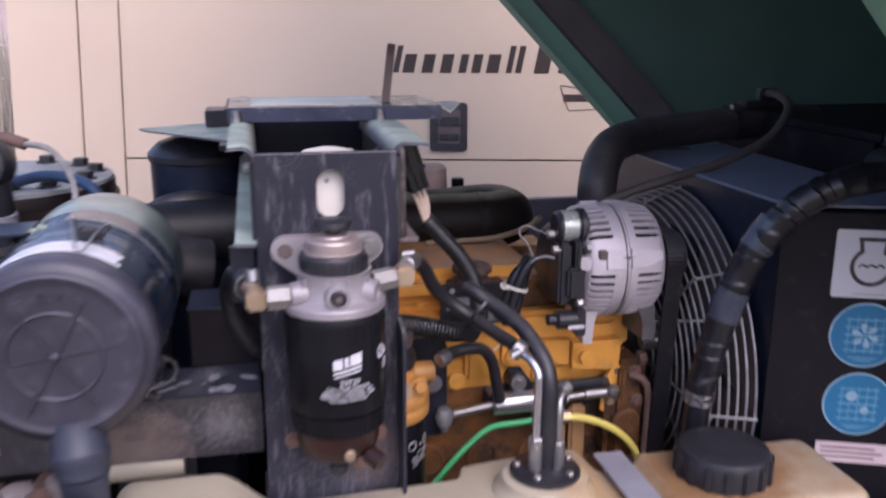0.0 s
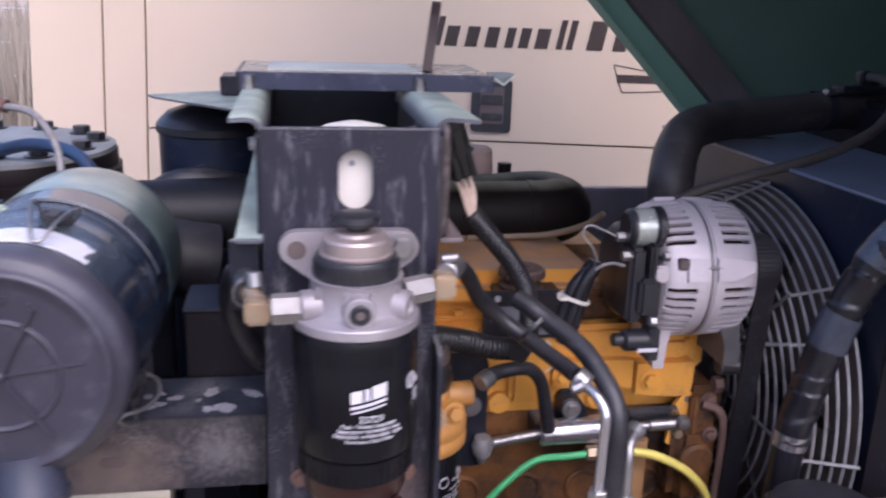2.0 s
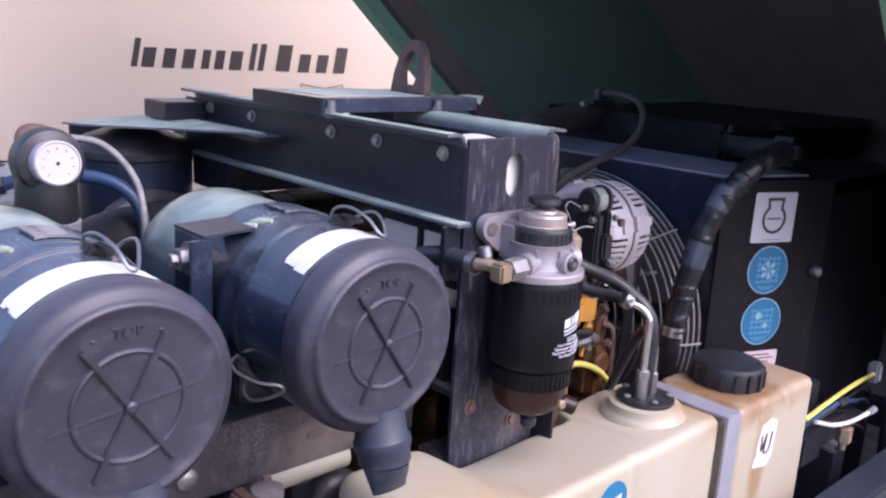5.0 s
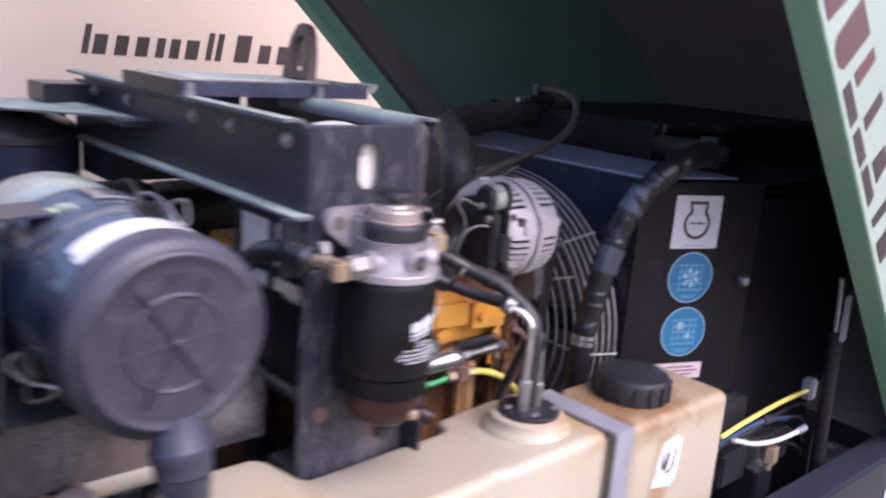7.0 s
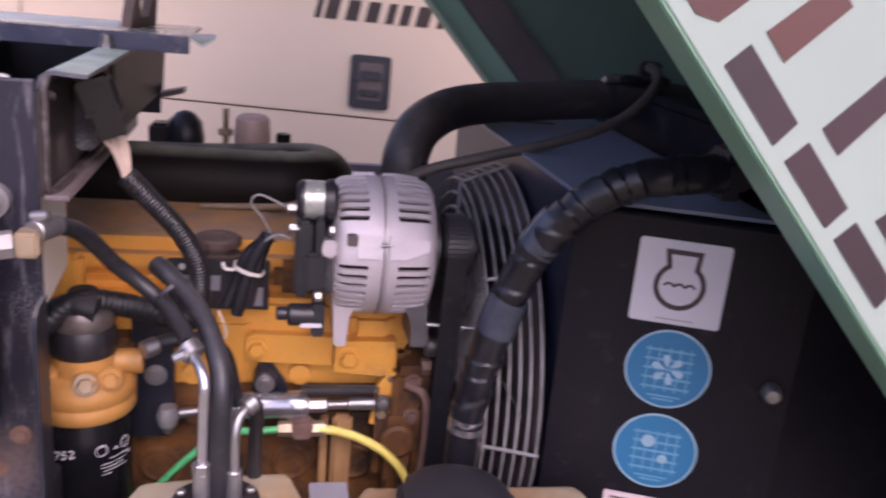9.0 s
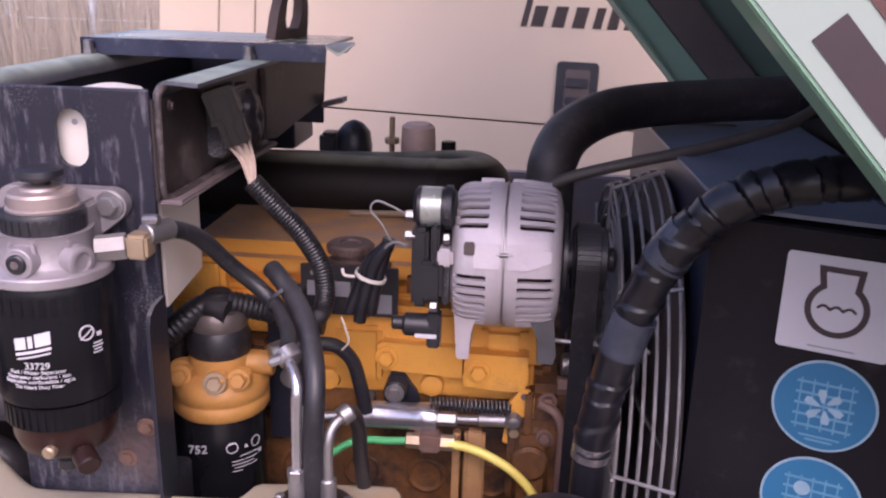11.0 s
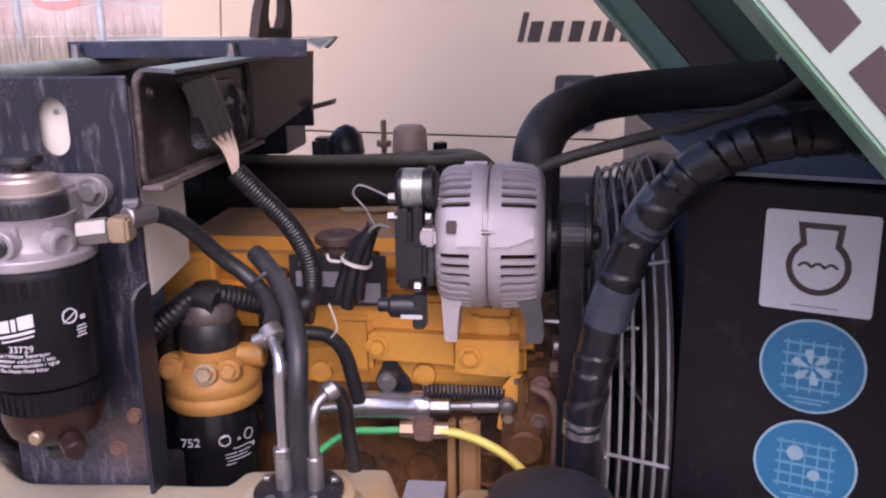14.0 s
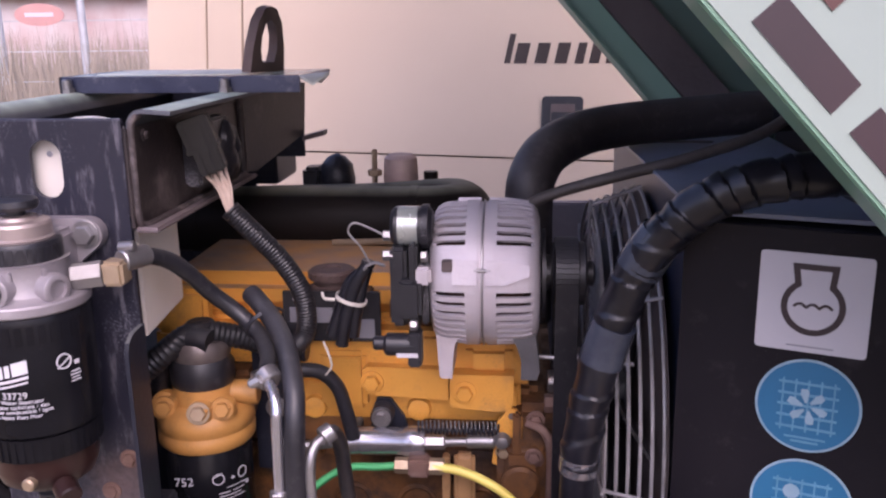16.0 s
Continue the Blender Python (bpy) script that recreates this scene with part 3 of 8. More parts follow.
def bars_on_can(bm, rows, m, wrap, depth=0.0006):
    """Bars (x0, x1, y0, y1, slant) bent round a can."""
    for x0, x1, y0, y1, lean in rows:
        n = 6
        grid = []
        for k in range(n + 1):
            x = x0 + (x1 - x0) * k / n
            grid.append([bm.verts.new(m @ Vector(((wrap + d) * math.sin(xx / wrap), y + lean * x, (wrap + d) * math.cos(xx / wrap) - wrap)))
                         for d in (0.0001, depth) for y, xx in ((y0, x), (y1, x))])
        for a, b in zip(grid, grid[1:]):
            bm.faces.new((a[2], b[2], b[3], a[3]))
            bm.faces.new((a[0], a[1], b[1], b[0]))
            bm.faces.new((a[0], b[0], b[2], a[2]))
            bm.faces.new((a[1], a[3], b[3], b[1]))
        bm.faces.new((grid[0][0], grid[0][1], grid[0][3], grid[0][2]))
        bm.faces.new((grid[-1][2], grid[-1][3], grid[-1][1], grid[-1][0]))
    return bm



def set_back(ob, k):
    """Enlarge a thing about a place over the walkway, so that it stands a little farther off."""
    about = Vector((0.352, 0.32, 1.602)) - BASE[ob.name]
    for child in ob.children_recursive:
        child.data.transform(Matrix.Translation(about) @ Matrix.Scale(k, 4) @ Matrix.Translation(-about))


def strip(bm, pts, width, m, depth, closed=False):
    """A printed stroke of even width along pts, mitred at its bends, in the local x, y of m."""
    pts = [Vector((x, y)) for x, y in pts]
    n = len(pts)
    rows = []
    for k, p in enumerate(pts):
        a = pts[k - 1] if k or closed else p
        b = pts[(k + 1) % n] if k < n - 1 or closed else p
        d0, d1 = (p - a), (b - p)
        d0 = d0.normalized() if d0.length > 1e-9 else d1.normalized()
        d1 = d1.normalized() if d1.length > 1e-9 else d0
        nn = Vector((-d0.y - d1.y, d0.x + d1.x))
        nn = nn.normalized() if nn.length > 1e-6 else Vector((-d0.y, d0.x))
        k2 = width / 2 / max(0.45, nn.dot(Vector((-d0.y, d0.x))))
        rows.append([bm.verts.new(m @ Vector((q.x, q.y, z))) for z in (0, depth) for q in (p - nn * k2, p + nn * k2)])
    pairs = list(zip(rows, rows[1:])) + ([(rows[-1], rows[0])] if closed else [])
    for a, b in pairs:
        bm.faces.new((a[2], b[2], b[3], a[3]))
        bm.faces.new((a[1], a[3], b[3], b[1]))
        bm.faces.new((a[0], b[0], b[2], a[2]))
    return bm


def folded(profile, y0, y1, thick):
    """Sheet steel of one thickness bent along an (x, z) line and running along y."""
    pts = [Vector(p) for p in profile]
    side = []
    for k, p in enumerate(pts):
        d = (pts[min(k + 1, len(pts) - 1)] - pts[max(k - 1, 0)]).normalized()
        side.append(p + Vector((-d.y, d.x)) * thick)
    out = pts + side[::-1]
    bm = bmesh.new()
    n = len(pts)
    rings = [[bm.verts.new((q.x, y, q.y)) for q in out] for y in (y0, y1)]
    m = len(out)
    for k in range(m):
        bm.faces.new((rings[0][k], rings[0][(k + 1) % m], rings[1][(k + 1) % m], rings[1][k]))
    for ring in rings:
        for k in range(n - 1):
            bm.faces.new((ring[k], ring[k + 1], ring[m - 2 - k], ring[m - 1 - k]))
    return bm
# ---- ground and surroundings ----
bm = bmesh.new()
slab(bm, [(-400, -400, -0.4), (400, -400, -0.4), (400, 400, -0.4), (-400, 400, -0.4)], (0, 0, 0.4))
g = thing("ground", (0, 0, 0), "dry grassy yard ground of bare earth", "ground", kind="structure")
part("soil", bm, SOIL, g)


def grass_field():
    rng = random.Random(5)
    verts, faces = [], []
    for _ in range(16000):
        d = 5.0 + 22 * rng.random() ** 1.5
        a = radians(97 + 40 * rng.random())
        x, y = 0.3 + d * math.cos(a), 0.3 + d * math.sin(a)
        h, w, turn, tip = rng.uniform(0.5, 1.75), rng.uniform(0.005, 0.018), rng.uniform(0, 6.28), rng.uniform(-0.15, 0.15)
        cx, cy = math.cos(turn) * w, math.sin(turn) * w
        n = len(verts)
        verts += [(x - cx, y - cy, 0), (x + cx, y + cy, 0), (x + tip * 0.4 + cx * 0.6, y + cy * 0.6, h * 0.6), (x + tip * 0.4 - cx * 0.6, y - cy * 0.6, h * 0.6), (x + tip, y + tip * 0.5, h)]
        faces += [(n, n + 1, n + 2, n + 3), (n + 3, n + 2, n + 4)]
    me = bpy.data.meshes.new("dry_grass")
    me.from_pydata(verts, [], faces)
    me.materials.append(STRAW)
    tagged(new("dry_grass", me), "tall dry straw-coloured grass along the fence", "grass", kind="stuff")


grass_field()


def far_fence():
    f = thing("yard_fence", (-3.5, 9.0, 0), "galvanised wire fence with steel posts at the yard's edge", "fence")
    for k in range(9):
        x = -10.2 + k * 0.88 if k < 8 else -0.5
        part("post", rod((x, 9.0, 0), (x, 9.0, 2.2), 0.04, 12), FENCE, f)
    for k in range(7):
        z = 0.25 + k * 0.3
        part("rail", rod((-9.0, 9.0, z), (0.2, 9.0, z), 0.007, 6), FENCE, f)


far_fence()
sg = thing("oval_sign", (-4.45, 8.94, 1.8), "faded red oval sign wired to the yard fence", "sign")
part("sign_plate", face_slab(bmesh.new(), [(0.26 * math.cos(radians(a)), 0.11 * math.sin(radians(a))) for a in range(0, 360, 12)], pose(-4.45, 8.95, 1.81, 90), 0.008), SIGN_RED, sg)
part("sign_bar", boxed(-4.6, -4.3, 8.938, 8.9415, 1.79, 1.83, 0.001), LABEL, sg)
shed = thing("far_shed", (-8, 26, 0), "low distant shed with pale weathered cladding", "building")
part("wall", boxed(-18, -2, 24, 30, 0, 2.6, 0.02), CLADDING, shed)
part("roof", boxed(-18.4, -1.6, 23.6, 30.4, 2.6, 2.9, 0.02), CONCRETE, shed)

# ---- the beige machine behind: its side leans back a little ----
WALL_M = Matrix.Translation((0.287, 3.114, 1.518)) @ Euler((0, 0, radians(-12.7))).to_matrix().to_4x4() @ Euler((radians(-6.3), 0, 0)).to_matrix().to_4x4()


def beige_machine():
    c = thing("beige_compressor", (0.6, 3.6, 0), "large beige steel compressor canopy with dark lettering bars", "compressor")
    for name, x0, x1, z0, z1 in (("upper_panel", -0.918, 2.6, -0.292, 0.75), ("lower_panel", -0.918, 2.6, -1.0, -0.297),
                                 ("end_panel", -1.30, -1.064, -1.0, 0.75), ("filler_panel", -1.058, -0.924, -1.0, 0.75)):
        part(name, boxed(x0, x1, 0, 0.03, z0, z1, 0.002, WALL_M), WALL, c)
    part("core", boxed(-1.29, 2.6, 0.028, 1.3, -1.0, 0.74, 0.01, WALL_M), SEAM, c)
    part("end_wall", boxed(-1.30, -1.27, 0.004, 1.32, -1.0, 0.75, 0.003, WALL_M), WALL, c)
    part("roof", boxed(-1.32, 2.62, -0.01, 1.34, 0.751, 0.79, 0.006, WALL_M), WALL, c)
    part("skid", boxed(-1.1, 2.5, 0.05, 1.2, -1.62, -1.0, 0.01, WALL_M), BLACK, c)
    # maker's name as slanted bars
    widths = tuple(1.2 * w for w in (0.026, 0.054, 0.052, 0.052, 0.036, 0.042, 0.056, 0.026, 0.028, 0.0, 0.068, 0.055, 0.055, 0.058))
    tall = (1, 0, 0, 0, 0, 0, 0, 1, 1, 0, 1, 0, 0, 1)
    x = 0.002
    for w, t in zip(widths, tall):
        if not w:
            x += 0.03
            continue
        h = 0.09 if t else 0.062
        w2 = w * (0.62 if w > 0.03 else 0.55)
        bm = bmesh.new()
        slab(bm, [WALL_M @ Vector(p) for p in ((x, -0.0015, 0), (x + w2, -0.0015, 0), (x + w2 + h * 0.2, -0.0015, h), (x + h * 0.2, -0.0015, h))], WALL_M.to_3x3() @ Vector((0, 0.0012, 0)))
        part("name_bar", bm, INK, c)
        x += w
    # second maker's mark: an open outline and a bar
    bm = bmesh.new()
    for p, q in (((0.57, -0.045), (0.60, -0.125)), ((0.60, -0.125), (0.724, -0.118)), ((0.724, -0.118), (0.73, -0.04)), ((0.73, -0.04), (0.66, -0.055)), ((0.66, -0.055), (0.57, -0.04))):
        sweep(bm, [WALL_M @ Vector((p[0], -0.001, p[1])), WALL_M @ Vector((q[0], -0.001, q[1]))], 0.0018, 6, 1)
    part("mark_outline", bm, INK, c)
    part("mark_bar", boxed(0.582, 0.715, -0.0016, -0.0003, -0.095, -0.07, 0.0003, WALL_M), INK, c)
    # paddle latch
    lat = part("latch_plate", face_slab(bmesh.new(), rounded(0.128, 0.165, 0.014), WALL_M @ pose(0.192, -0.001, -0.182, 90), 0.006), PLASTIC, c, "black plastic paddle latch")
    part("latch_recess", face_slab(bmesh.new(), rounded(0.075, 0.115, 0.006), WALL_M @ pose(0.194, -0.0075, -0.18, 90), 0.002), FOAM, lat)
    part("latch_paddle", boxed(0.16, 0.228, -0.016, -0.007, -0.176, -0.148, 0.003, WALL_M), PLASTIC, lat)
    part("latch_bar", boxed(0.16, 0.228, -0.014, -0.007, -0.228, -0.205, 0.003, WALL_M), PLASTIC, lat)
    # black warning label
    lab = part("warning_label", boxed(0.857, 0.953, -0.0018, -0.0004, -0.268, -0.172, 0.0004, WALL_M), INK_DARK, c)
    part("label_bar", boxed(0.872, 0.938, -0.003, -0.0016, -0.215, -0.2, 0.0002, WALL_M @ pose(0, 0, 0, 0, 4)), LABEL, lab)
    part("label_bar", boxed(0.872, 0.91, -0.003, -0.0016, -0.238, -0.23, 0.0002, WALL_M), LABEL, lab)


beige_machine()

# ---- the chassis under the open machine ----
ch = thing("chassis", (0.2, 1.5, 0), "dark steel chassis pan under the open engine bay", "chassis")
part("floor_pan", boxed(-1.6, 1.9, 0.82, 2.15, 0.5, 0.56, 0.004), BLACK_DIRTY, ch)
part("skirt", boxed(-1.5, 1.8, 0.9, 2.05, 0.0, 0.5, 0.01), BLACK, ch)
part("far_side_wall", boxed(-1.6, 1.9, 2.1, 2.13, 0.56, 1.275, 0.004), FAR_SILL, ch, "lilac-grey far side of the chassis")
part("end_wall", boxed(-1.6, -1.56, 0.885, 2.1, 0.56, 1.1, 0.003), BLACK, ch)
part("end_wall", boxed(1.86, 1.9, 0.85, 2.1, 0.56, 1.2, 0.003), BLACK, ch)
part("near_sill", boxed(-1.5, 1.86, 0.85, 0.885, 0.56, 0.94, 0.006), SILL, ch, "dark blue-black canopy sill")
part("sill_rim", boxed(-1.5, 1.86, 0.835, 0.90, 0.925, 0.955, 0.006), SILL, ch)
part("pillar", boxed(-0.19, -0.03, 1.11, 1.16, 0.56, 1.14, 0.003), BLACK_DIRTY, ch)
part("sill_label", boxed(1.02, 1.2, 0.8475, 0.8495, 0.80, 0.90, 0.0004), LABEL, ch)

# ---- cross beam with its end plate ----
BX0, BX1 = -0.186, -0.026


def cross_beam():
    b = thing("cross_beam", (-0.1, 1.11, 1.12), "black folded-steel cross beam with a slotted end plate", "beam")
    # end plate with its slot, down to the pan
    bm = bmesh.new()
    cx, cz, r, hh = -0.1025, 1.502, 0.0155, 0.0275
    slot = [(cx + r * math.cos(radians(a)), cz + (hh - r) + r * math.sin(radians(a))) for a in range(0, 181, 20)]
    slot += [(cx + r * math.cos(radians(a)), cz - (hh - r) + r * math.sin(radians(a))) for a in range(180, 361, 20)]
    outer = []
    for x, z in slot:
        dx, dz = x - cx, z - cz
        k = min(((BX1 - cx if dx > 0 else cx - BX0) / abs(dx)) if abs(dx) > 1e-6 else 1e9, (0.045 / abs(dz)) if abs(dz) > 1e-6 else 1e9)
        outer.append((cx + dx * k, cz + dz * k))
    for px in (BX0, BX1):
        for pz in (cz - 0.045, cz + 0.045):
            k = min(range(len(outer)), key=lambda j: (outer[j][0] - px) ** 2 + (outer[j][1] - pz) ** 2)
            outer[k] = (px, pz)
    front = [[bm.verts.new((x, y, z)) for x, z in ring] for y in (1.103, 1.108) for ring in (slot, outer)]
    n = len(slot)
    for k in range(n):
        k2 = (k + 1) % n
        bm.faces.new((front[0][k], front[0][k2], front[1][k2], front[1][k]))
        bm.faces.new((front[2][k], front[3][k], front[3][k2], front[2][k2]))
        bm.faces.new((front[0][k], front[2][k], front[2][k2], front[0][k2]))
    box(bm, BX0, BX1, 1.103, 1.108, 1.12, 1.457, 0.0)
    part("end_plate", bm, STREAKED, b, "streaked dusty black end plate", 20)
    part("plate_rim", rod((BX0, 1.1055, 1.547), (BX1, 1.1055, 1.547), 0.0026, 8, 0.0005), STREAKED, b)
    part("backing_hole", rod((-0.105, 1.117, 1.515), (-0.105, 1.1152, 1.515), 0.003, 16), STRAP, b)
    part("slot_backing", boxed(-0.13, -0.075, 1.117, 1.119, 1.47, 1.535, 0.0005), TIE, b)
    # left web with lips
    part("left_web", boxed(BX0 - 0.004, BX0, 1.104, 1.80, 1.452, 1.54, 0.001), BLACK, b)
    bend = [(0, -0.016), (0.0006, -0.009), (0.003, -0.004), (0.007, -0.001), (0.012, 0)]
    part("left_top_lip", folded([(BX0 - x, 1.552 + z) for x, z in bend + [(0.027, -0.001)]][::-1], 1.112, 1.77, 0.004), DUST_SHEEN_TOP, b)
    part("left_bottom_lip", boxed(BX0 - 0.024, BX0, 1.09, 1.80, 1.447, 1.452, 0.0012), DUST_SHEEN_TOP, b)
    part("left_strap", boxed(BX0 - 0.03, BX0 - 0.004, 1.104, 1.112, 1.38, 1.4465, 0.001), BLACK, b)
    # right web, its front half with rounded lips
    part("right_web", boxed(BX1, BX1 + 0.004, 1.104, 1.43, 1.445, 1.54, 0.001), BROWN_WEB, b)
    part("right_top_lip", folded([(BX1 + x, 1.552 + z) for x, z in bend + [(0.04, -0.002)]], 1.122, 1.43, 0.004), DUST_SHEEN_TOP, b)
    part("right_bottom_lip", boxed(BX1 + 0.002, BX1 + 0.026, 1.106, 1.43, 1.4405, 1.4455, 0.002), COVER_GREY, b)
    part("web_rim", tube([(BX1 + 0.006, 1.13, 1.549), (BX1 + 0.0062, 1.115, 1.547), (BX1 + 0.0065, 1.109, 1.538), (BX1 + 0.0065, 1.1085, 1.5), (BX1 + 0.0065, 1.109, 1.456), (BX1 + 0.008, 1.115, 1.447), (BX1 + 0.012, 1.14, 1.446), (BX1 + 0.012, 1.28, 1.446), (BX1 + 0.012, 1.42, 1.446)], 0.0036, 10, 5), RUST_DARK, b, "rolled rim of the side web")
    for k in range(3):
        part("web_stud", bolt(bmesh.new(), (BX1 + 0.004, 1.14 + 0.1 * k, 1.53 - 0.004 * k), (1, 0, 0), 0.004, 0.003), RUST_DARK, b)
    bm = bmesh.new()
    slab(bm, [(-0.02, 1.433, 1.446), (-0.012, 1.465, 1.443), (0.022, 1.6, 1.478), (0.024, 1.61, 1.552), (-0.02, 1.433, 1.552)], (-0.004, 0.001, 0))
    part("rear_web", bm, BLACK, b)
    part("web_joint", rod((-0.019, 1.432, 1.446), (-0.019, 1.432, 1.55), 0.005, 10), BROWN_WEB, b)
    part("rear_lip", soften(slab(bmesh.new(), [(0.018, 1.6, 1.466), (0.05, 1.6, 1.474), (0.05, 1.63, 1.474), (0.018, 1.63, 1.466)], (0, 0, 0.007)), 0.001), COVER_GREY, b)
    part("back_plate", boxed(BX0, 0.016, 1.62, 1.625, 1.44, 1.55, 0.001), BLACK, b)
    part("floor_strip", boxed(BX0, BX1, 1.14, 1.62, 1.445, 1.449, 0.001), BLACK, b)
    for y in (1.142, 1.268, 1.37, 1.578, 1.71):
        part("bolt", bolt(bmesh.new(), (BX0 - 0.004, y, 1.528), (-1, 0, 0), 0.0065, 0.005), STEEL, b)
    for y in (1.2, 1.26):
        part("bolt", bolt(bmesh.new(), (BX1 + 0.0, y, 1.522), (-1, 0, 0), 0.007, 0.005), STEEL, b)
    # rounded flange of the post
    bm = bmesh.new()
    pts = [(1.106, 1.12), (1.068, 1.12), (1.066, 1.33), (1.070, 1.342), (1.08, 1.348), (1.106, 1.35)]
    slab(bm, [(-0.028, y, z) for y, z in pts], (0.004, 0, 0))
    part("side_flange", soften(bm, 0.001), BLACK, b)
    for x, z in ((-0.052, 1.205), (-0.075, 1.168), (-0.155, 1.205)):
        part("rusty_bolt", bolt(bmesh.new(), (x, 1.103, z), (0, -1, 0), 0.007, 0.004), RUST, b)
    # thin sheet and stop at the far end
    bm = bmesh.new()
    slab(bm, [(-0.215, 1.50, 1.508), (-0.215, 1.83, 1.504), (-0.389, 1.832, 1.492), (-0.375, 1.79, 1.493)], (0, 0, 0.003))
    part("side_sheet", bm, DUST_SHEEN_TOP, b)
    part("sheet_bracket", boxed(-0.235, -0.188, 1.49, 1.8, 1.498, 1.5065, 0.001), BLACK, b)
    part("end_block", boxed(-0.265, -0.19, 1.72, 1.80, 1.507, 1.536, 0.002), BLACK, b)
    part("under_bracket", boxed(-0.188, -0.04, 1.66, 1.78, 1.39, 1.4468, 0.002), BLACK, b)


cross_beam()


def beam_lid():
    d = thing("beam_cover", (-0.07, 1.47, 1.555), "dusty black cover plate with a pale label on the beam", "cover plate")
    bm = bmesh.new()
    box(bm, -0.216, 0.08, 1.362, 1.53, 1.5705, 1.5745, 0.001)
    part("top_sheet", bm, LID_SHEET, d)
    part("front_rim", boxed(-0.216, 0.08, 1.358, 1.362, 1.5545, 1.5745, 0.001), DUSTY_RIM, d)
    part("left_rim", boxed(-0.22, -0.216, 1.36, 1.53, 1.5545, 1.5745, 0.001), BLACK, d)
    bm = bmesh.new()
    slab(bm, [(0.079, 1.36, 1.5712), (0.094, 1.366, 1.562), (0.109, 1.374, 1.573), (0.106, 1.405, 1.573), (0.094, 1.41, 1.562), (0.079, 1.41, 1.5712)], (0, 0, 0.003))
    # the label's pale tone paints the corner as lit from above
    part("bent_corner", bm, LID_LABEL, d, "bent pale corner of the cover")
    part("pale_label", boxed(-0.185, -0.005, 1.39, 1.515, 1.5747, 1.5754, 0.0002), LID_LABEL, d)
    for x in (-0.205, -0.01):
        part("stud", hexed(bmesh.new(), (x, 1.354, 1.548), (x, 1.354, 1.562), 0.008), STEEL, d)
        part("stud_neck", rod((x, 1.352, 1.56), (x, 1.352, 1.572), 0.006), STEEL, d)


beam_lid()


def lifting_eye():
    e = thing("lifting_eye", (0.0, 1.44, 1.575), "dark rusty steel lifting eye with an oval hole", "lifting eye")
    m = Matrix.Translation((0.012, 1.443, 1.5756)) @ Euler((0, radians(7), 0)).to_matrix().to_4x4() @ pose(0, 0, 0, 90, 0, 81)
    out = [(-0.05, 0), (0.05, 0), (0.046, 0.03), (0.034, 0.062), (0.018, 0.078), (0, 0.082), (-0.018, 0.078), (-0.034, 0.062), (-0.046, 0.03)]
    hole = [(0.024 * math.cos(radians(a)), 0.034 + 0.031 * math.sin(radians(a))) for a in (225, 315, 345, 20, 55, 90, 125, 160, 195)]
    bm = bmesh.new()
    rings = [[bm.verts.new(m @ Vector((x, y, z))) for x, y in ring] for z in (-0.006, 0.006) for ring in (out, hole)]
    n = len(out)
    for k in range(n):
        k2 = (k + 1) % n
        bm.faces.new((rings[0][k], rings[0][k2], rings[1][k2], rings[1][k]))
        bm.faces.new((rings[2][k], rings[3][k], rings[3][k2], rings[2][k2]))
        bm.faces.new((rings[0][k], rings[2][k], rings[2][k2], rings[0][k2]))
        bm.faces.new((rings[1][k], rings[1][k2], rings[3][k2], rings[3][k]))
    part("eye_plate", soften(bm, 0.0012), EYE_STEEL, e)


lifting_eye()
bt = thing("breather_pot", (-0.1, 1.2, 1.45), "pale round plastic pot inside the beam", "pot")
part("pot", lathed([(0, 0), (0.034, 0), (0.036, 0.004), (0.036, 0.082), (0.03, 0.09), (0.012, 0.094), (0, 0.094)], (-0.098, 1.18, 1.4495)), CREAM, bt)

# cream expansion tank under the beam, held by black straps
ct = thing("expansion_tank", (-0.1, 1.3, 1.2), "cream plastic coolant tank strapped under the beam", "coolant tank")
part("tank_body", boxed(-0.175, -0.108, 1.125, 1.285, 1.33, 1.438, 0.012), CREAM, ct)
bm = bmesh.new()
slab(bm, [(-0.11, 1.125, 1.438), (-0.11, 1.222, 1.438), (-0.11, 1.222, 1.34), (-0.11, 1.125, 1.33)], (0.08, 0, 0))
part("tank_foot", boxed(-0.175, -0.125, 1.13, 1.28, 1.2325, 1.3295, 0.004), SHROUD, ct)
part("tank_shoulder", soften(bm, 0.008, 3), CREAM, ct)
for y in (1.185, 1.265):
    part("strap", boxed(-0.178, -0.105 if y > 1.25 else -0.115, y, y + 0.012, 1.232, 1.44, 0.002), BLACK, ct)
part("strap_bar", boxed(-0.1785, -0.174, 1.12, 1.29, 1.36, 1.372, 0.001), BLACK, ct)
part("strap_bar", boxed(-0.1785, -0.174, 1.12, 1.29, 1.425, 1.437, 0.001), BLACK, ct)
part("shelf", boxed(-0.184, -0.085, 1.11, 1.45, 1.222, 1.232, 0.001), BLACK, ct)
part("shelf_leg", boxed(-0.12, -0.09, 1.3, 1.34, 0.56, 1.222, 0.001), BLACK, ct)


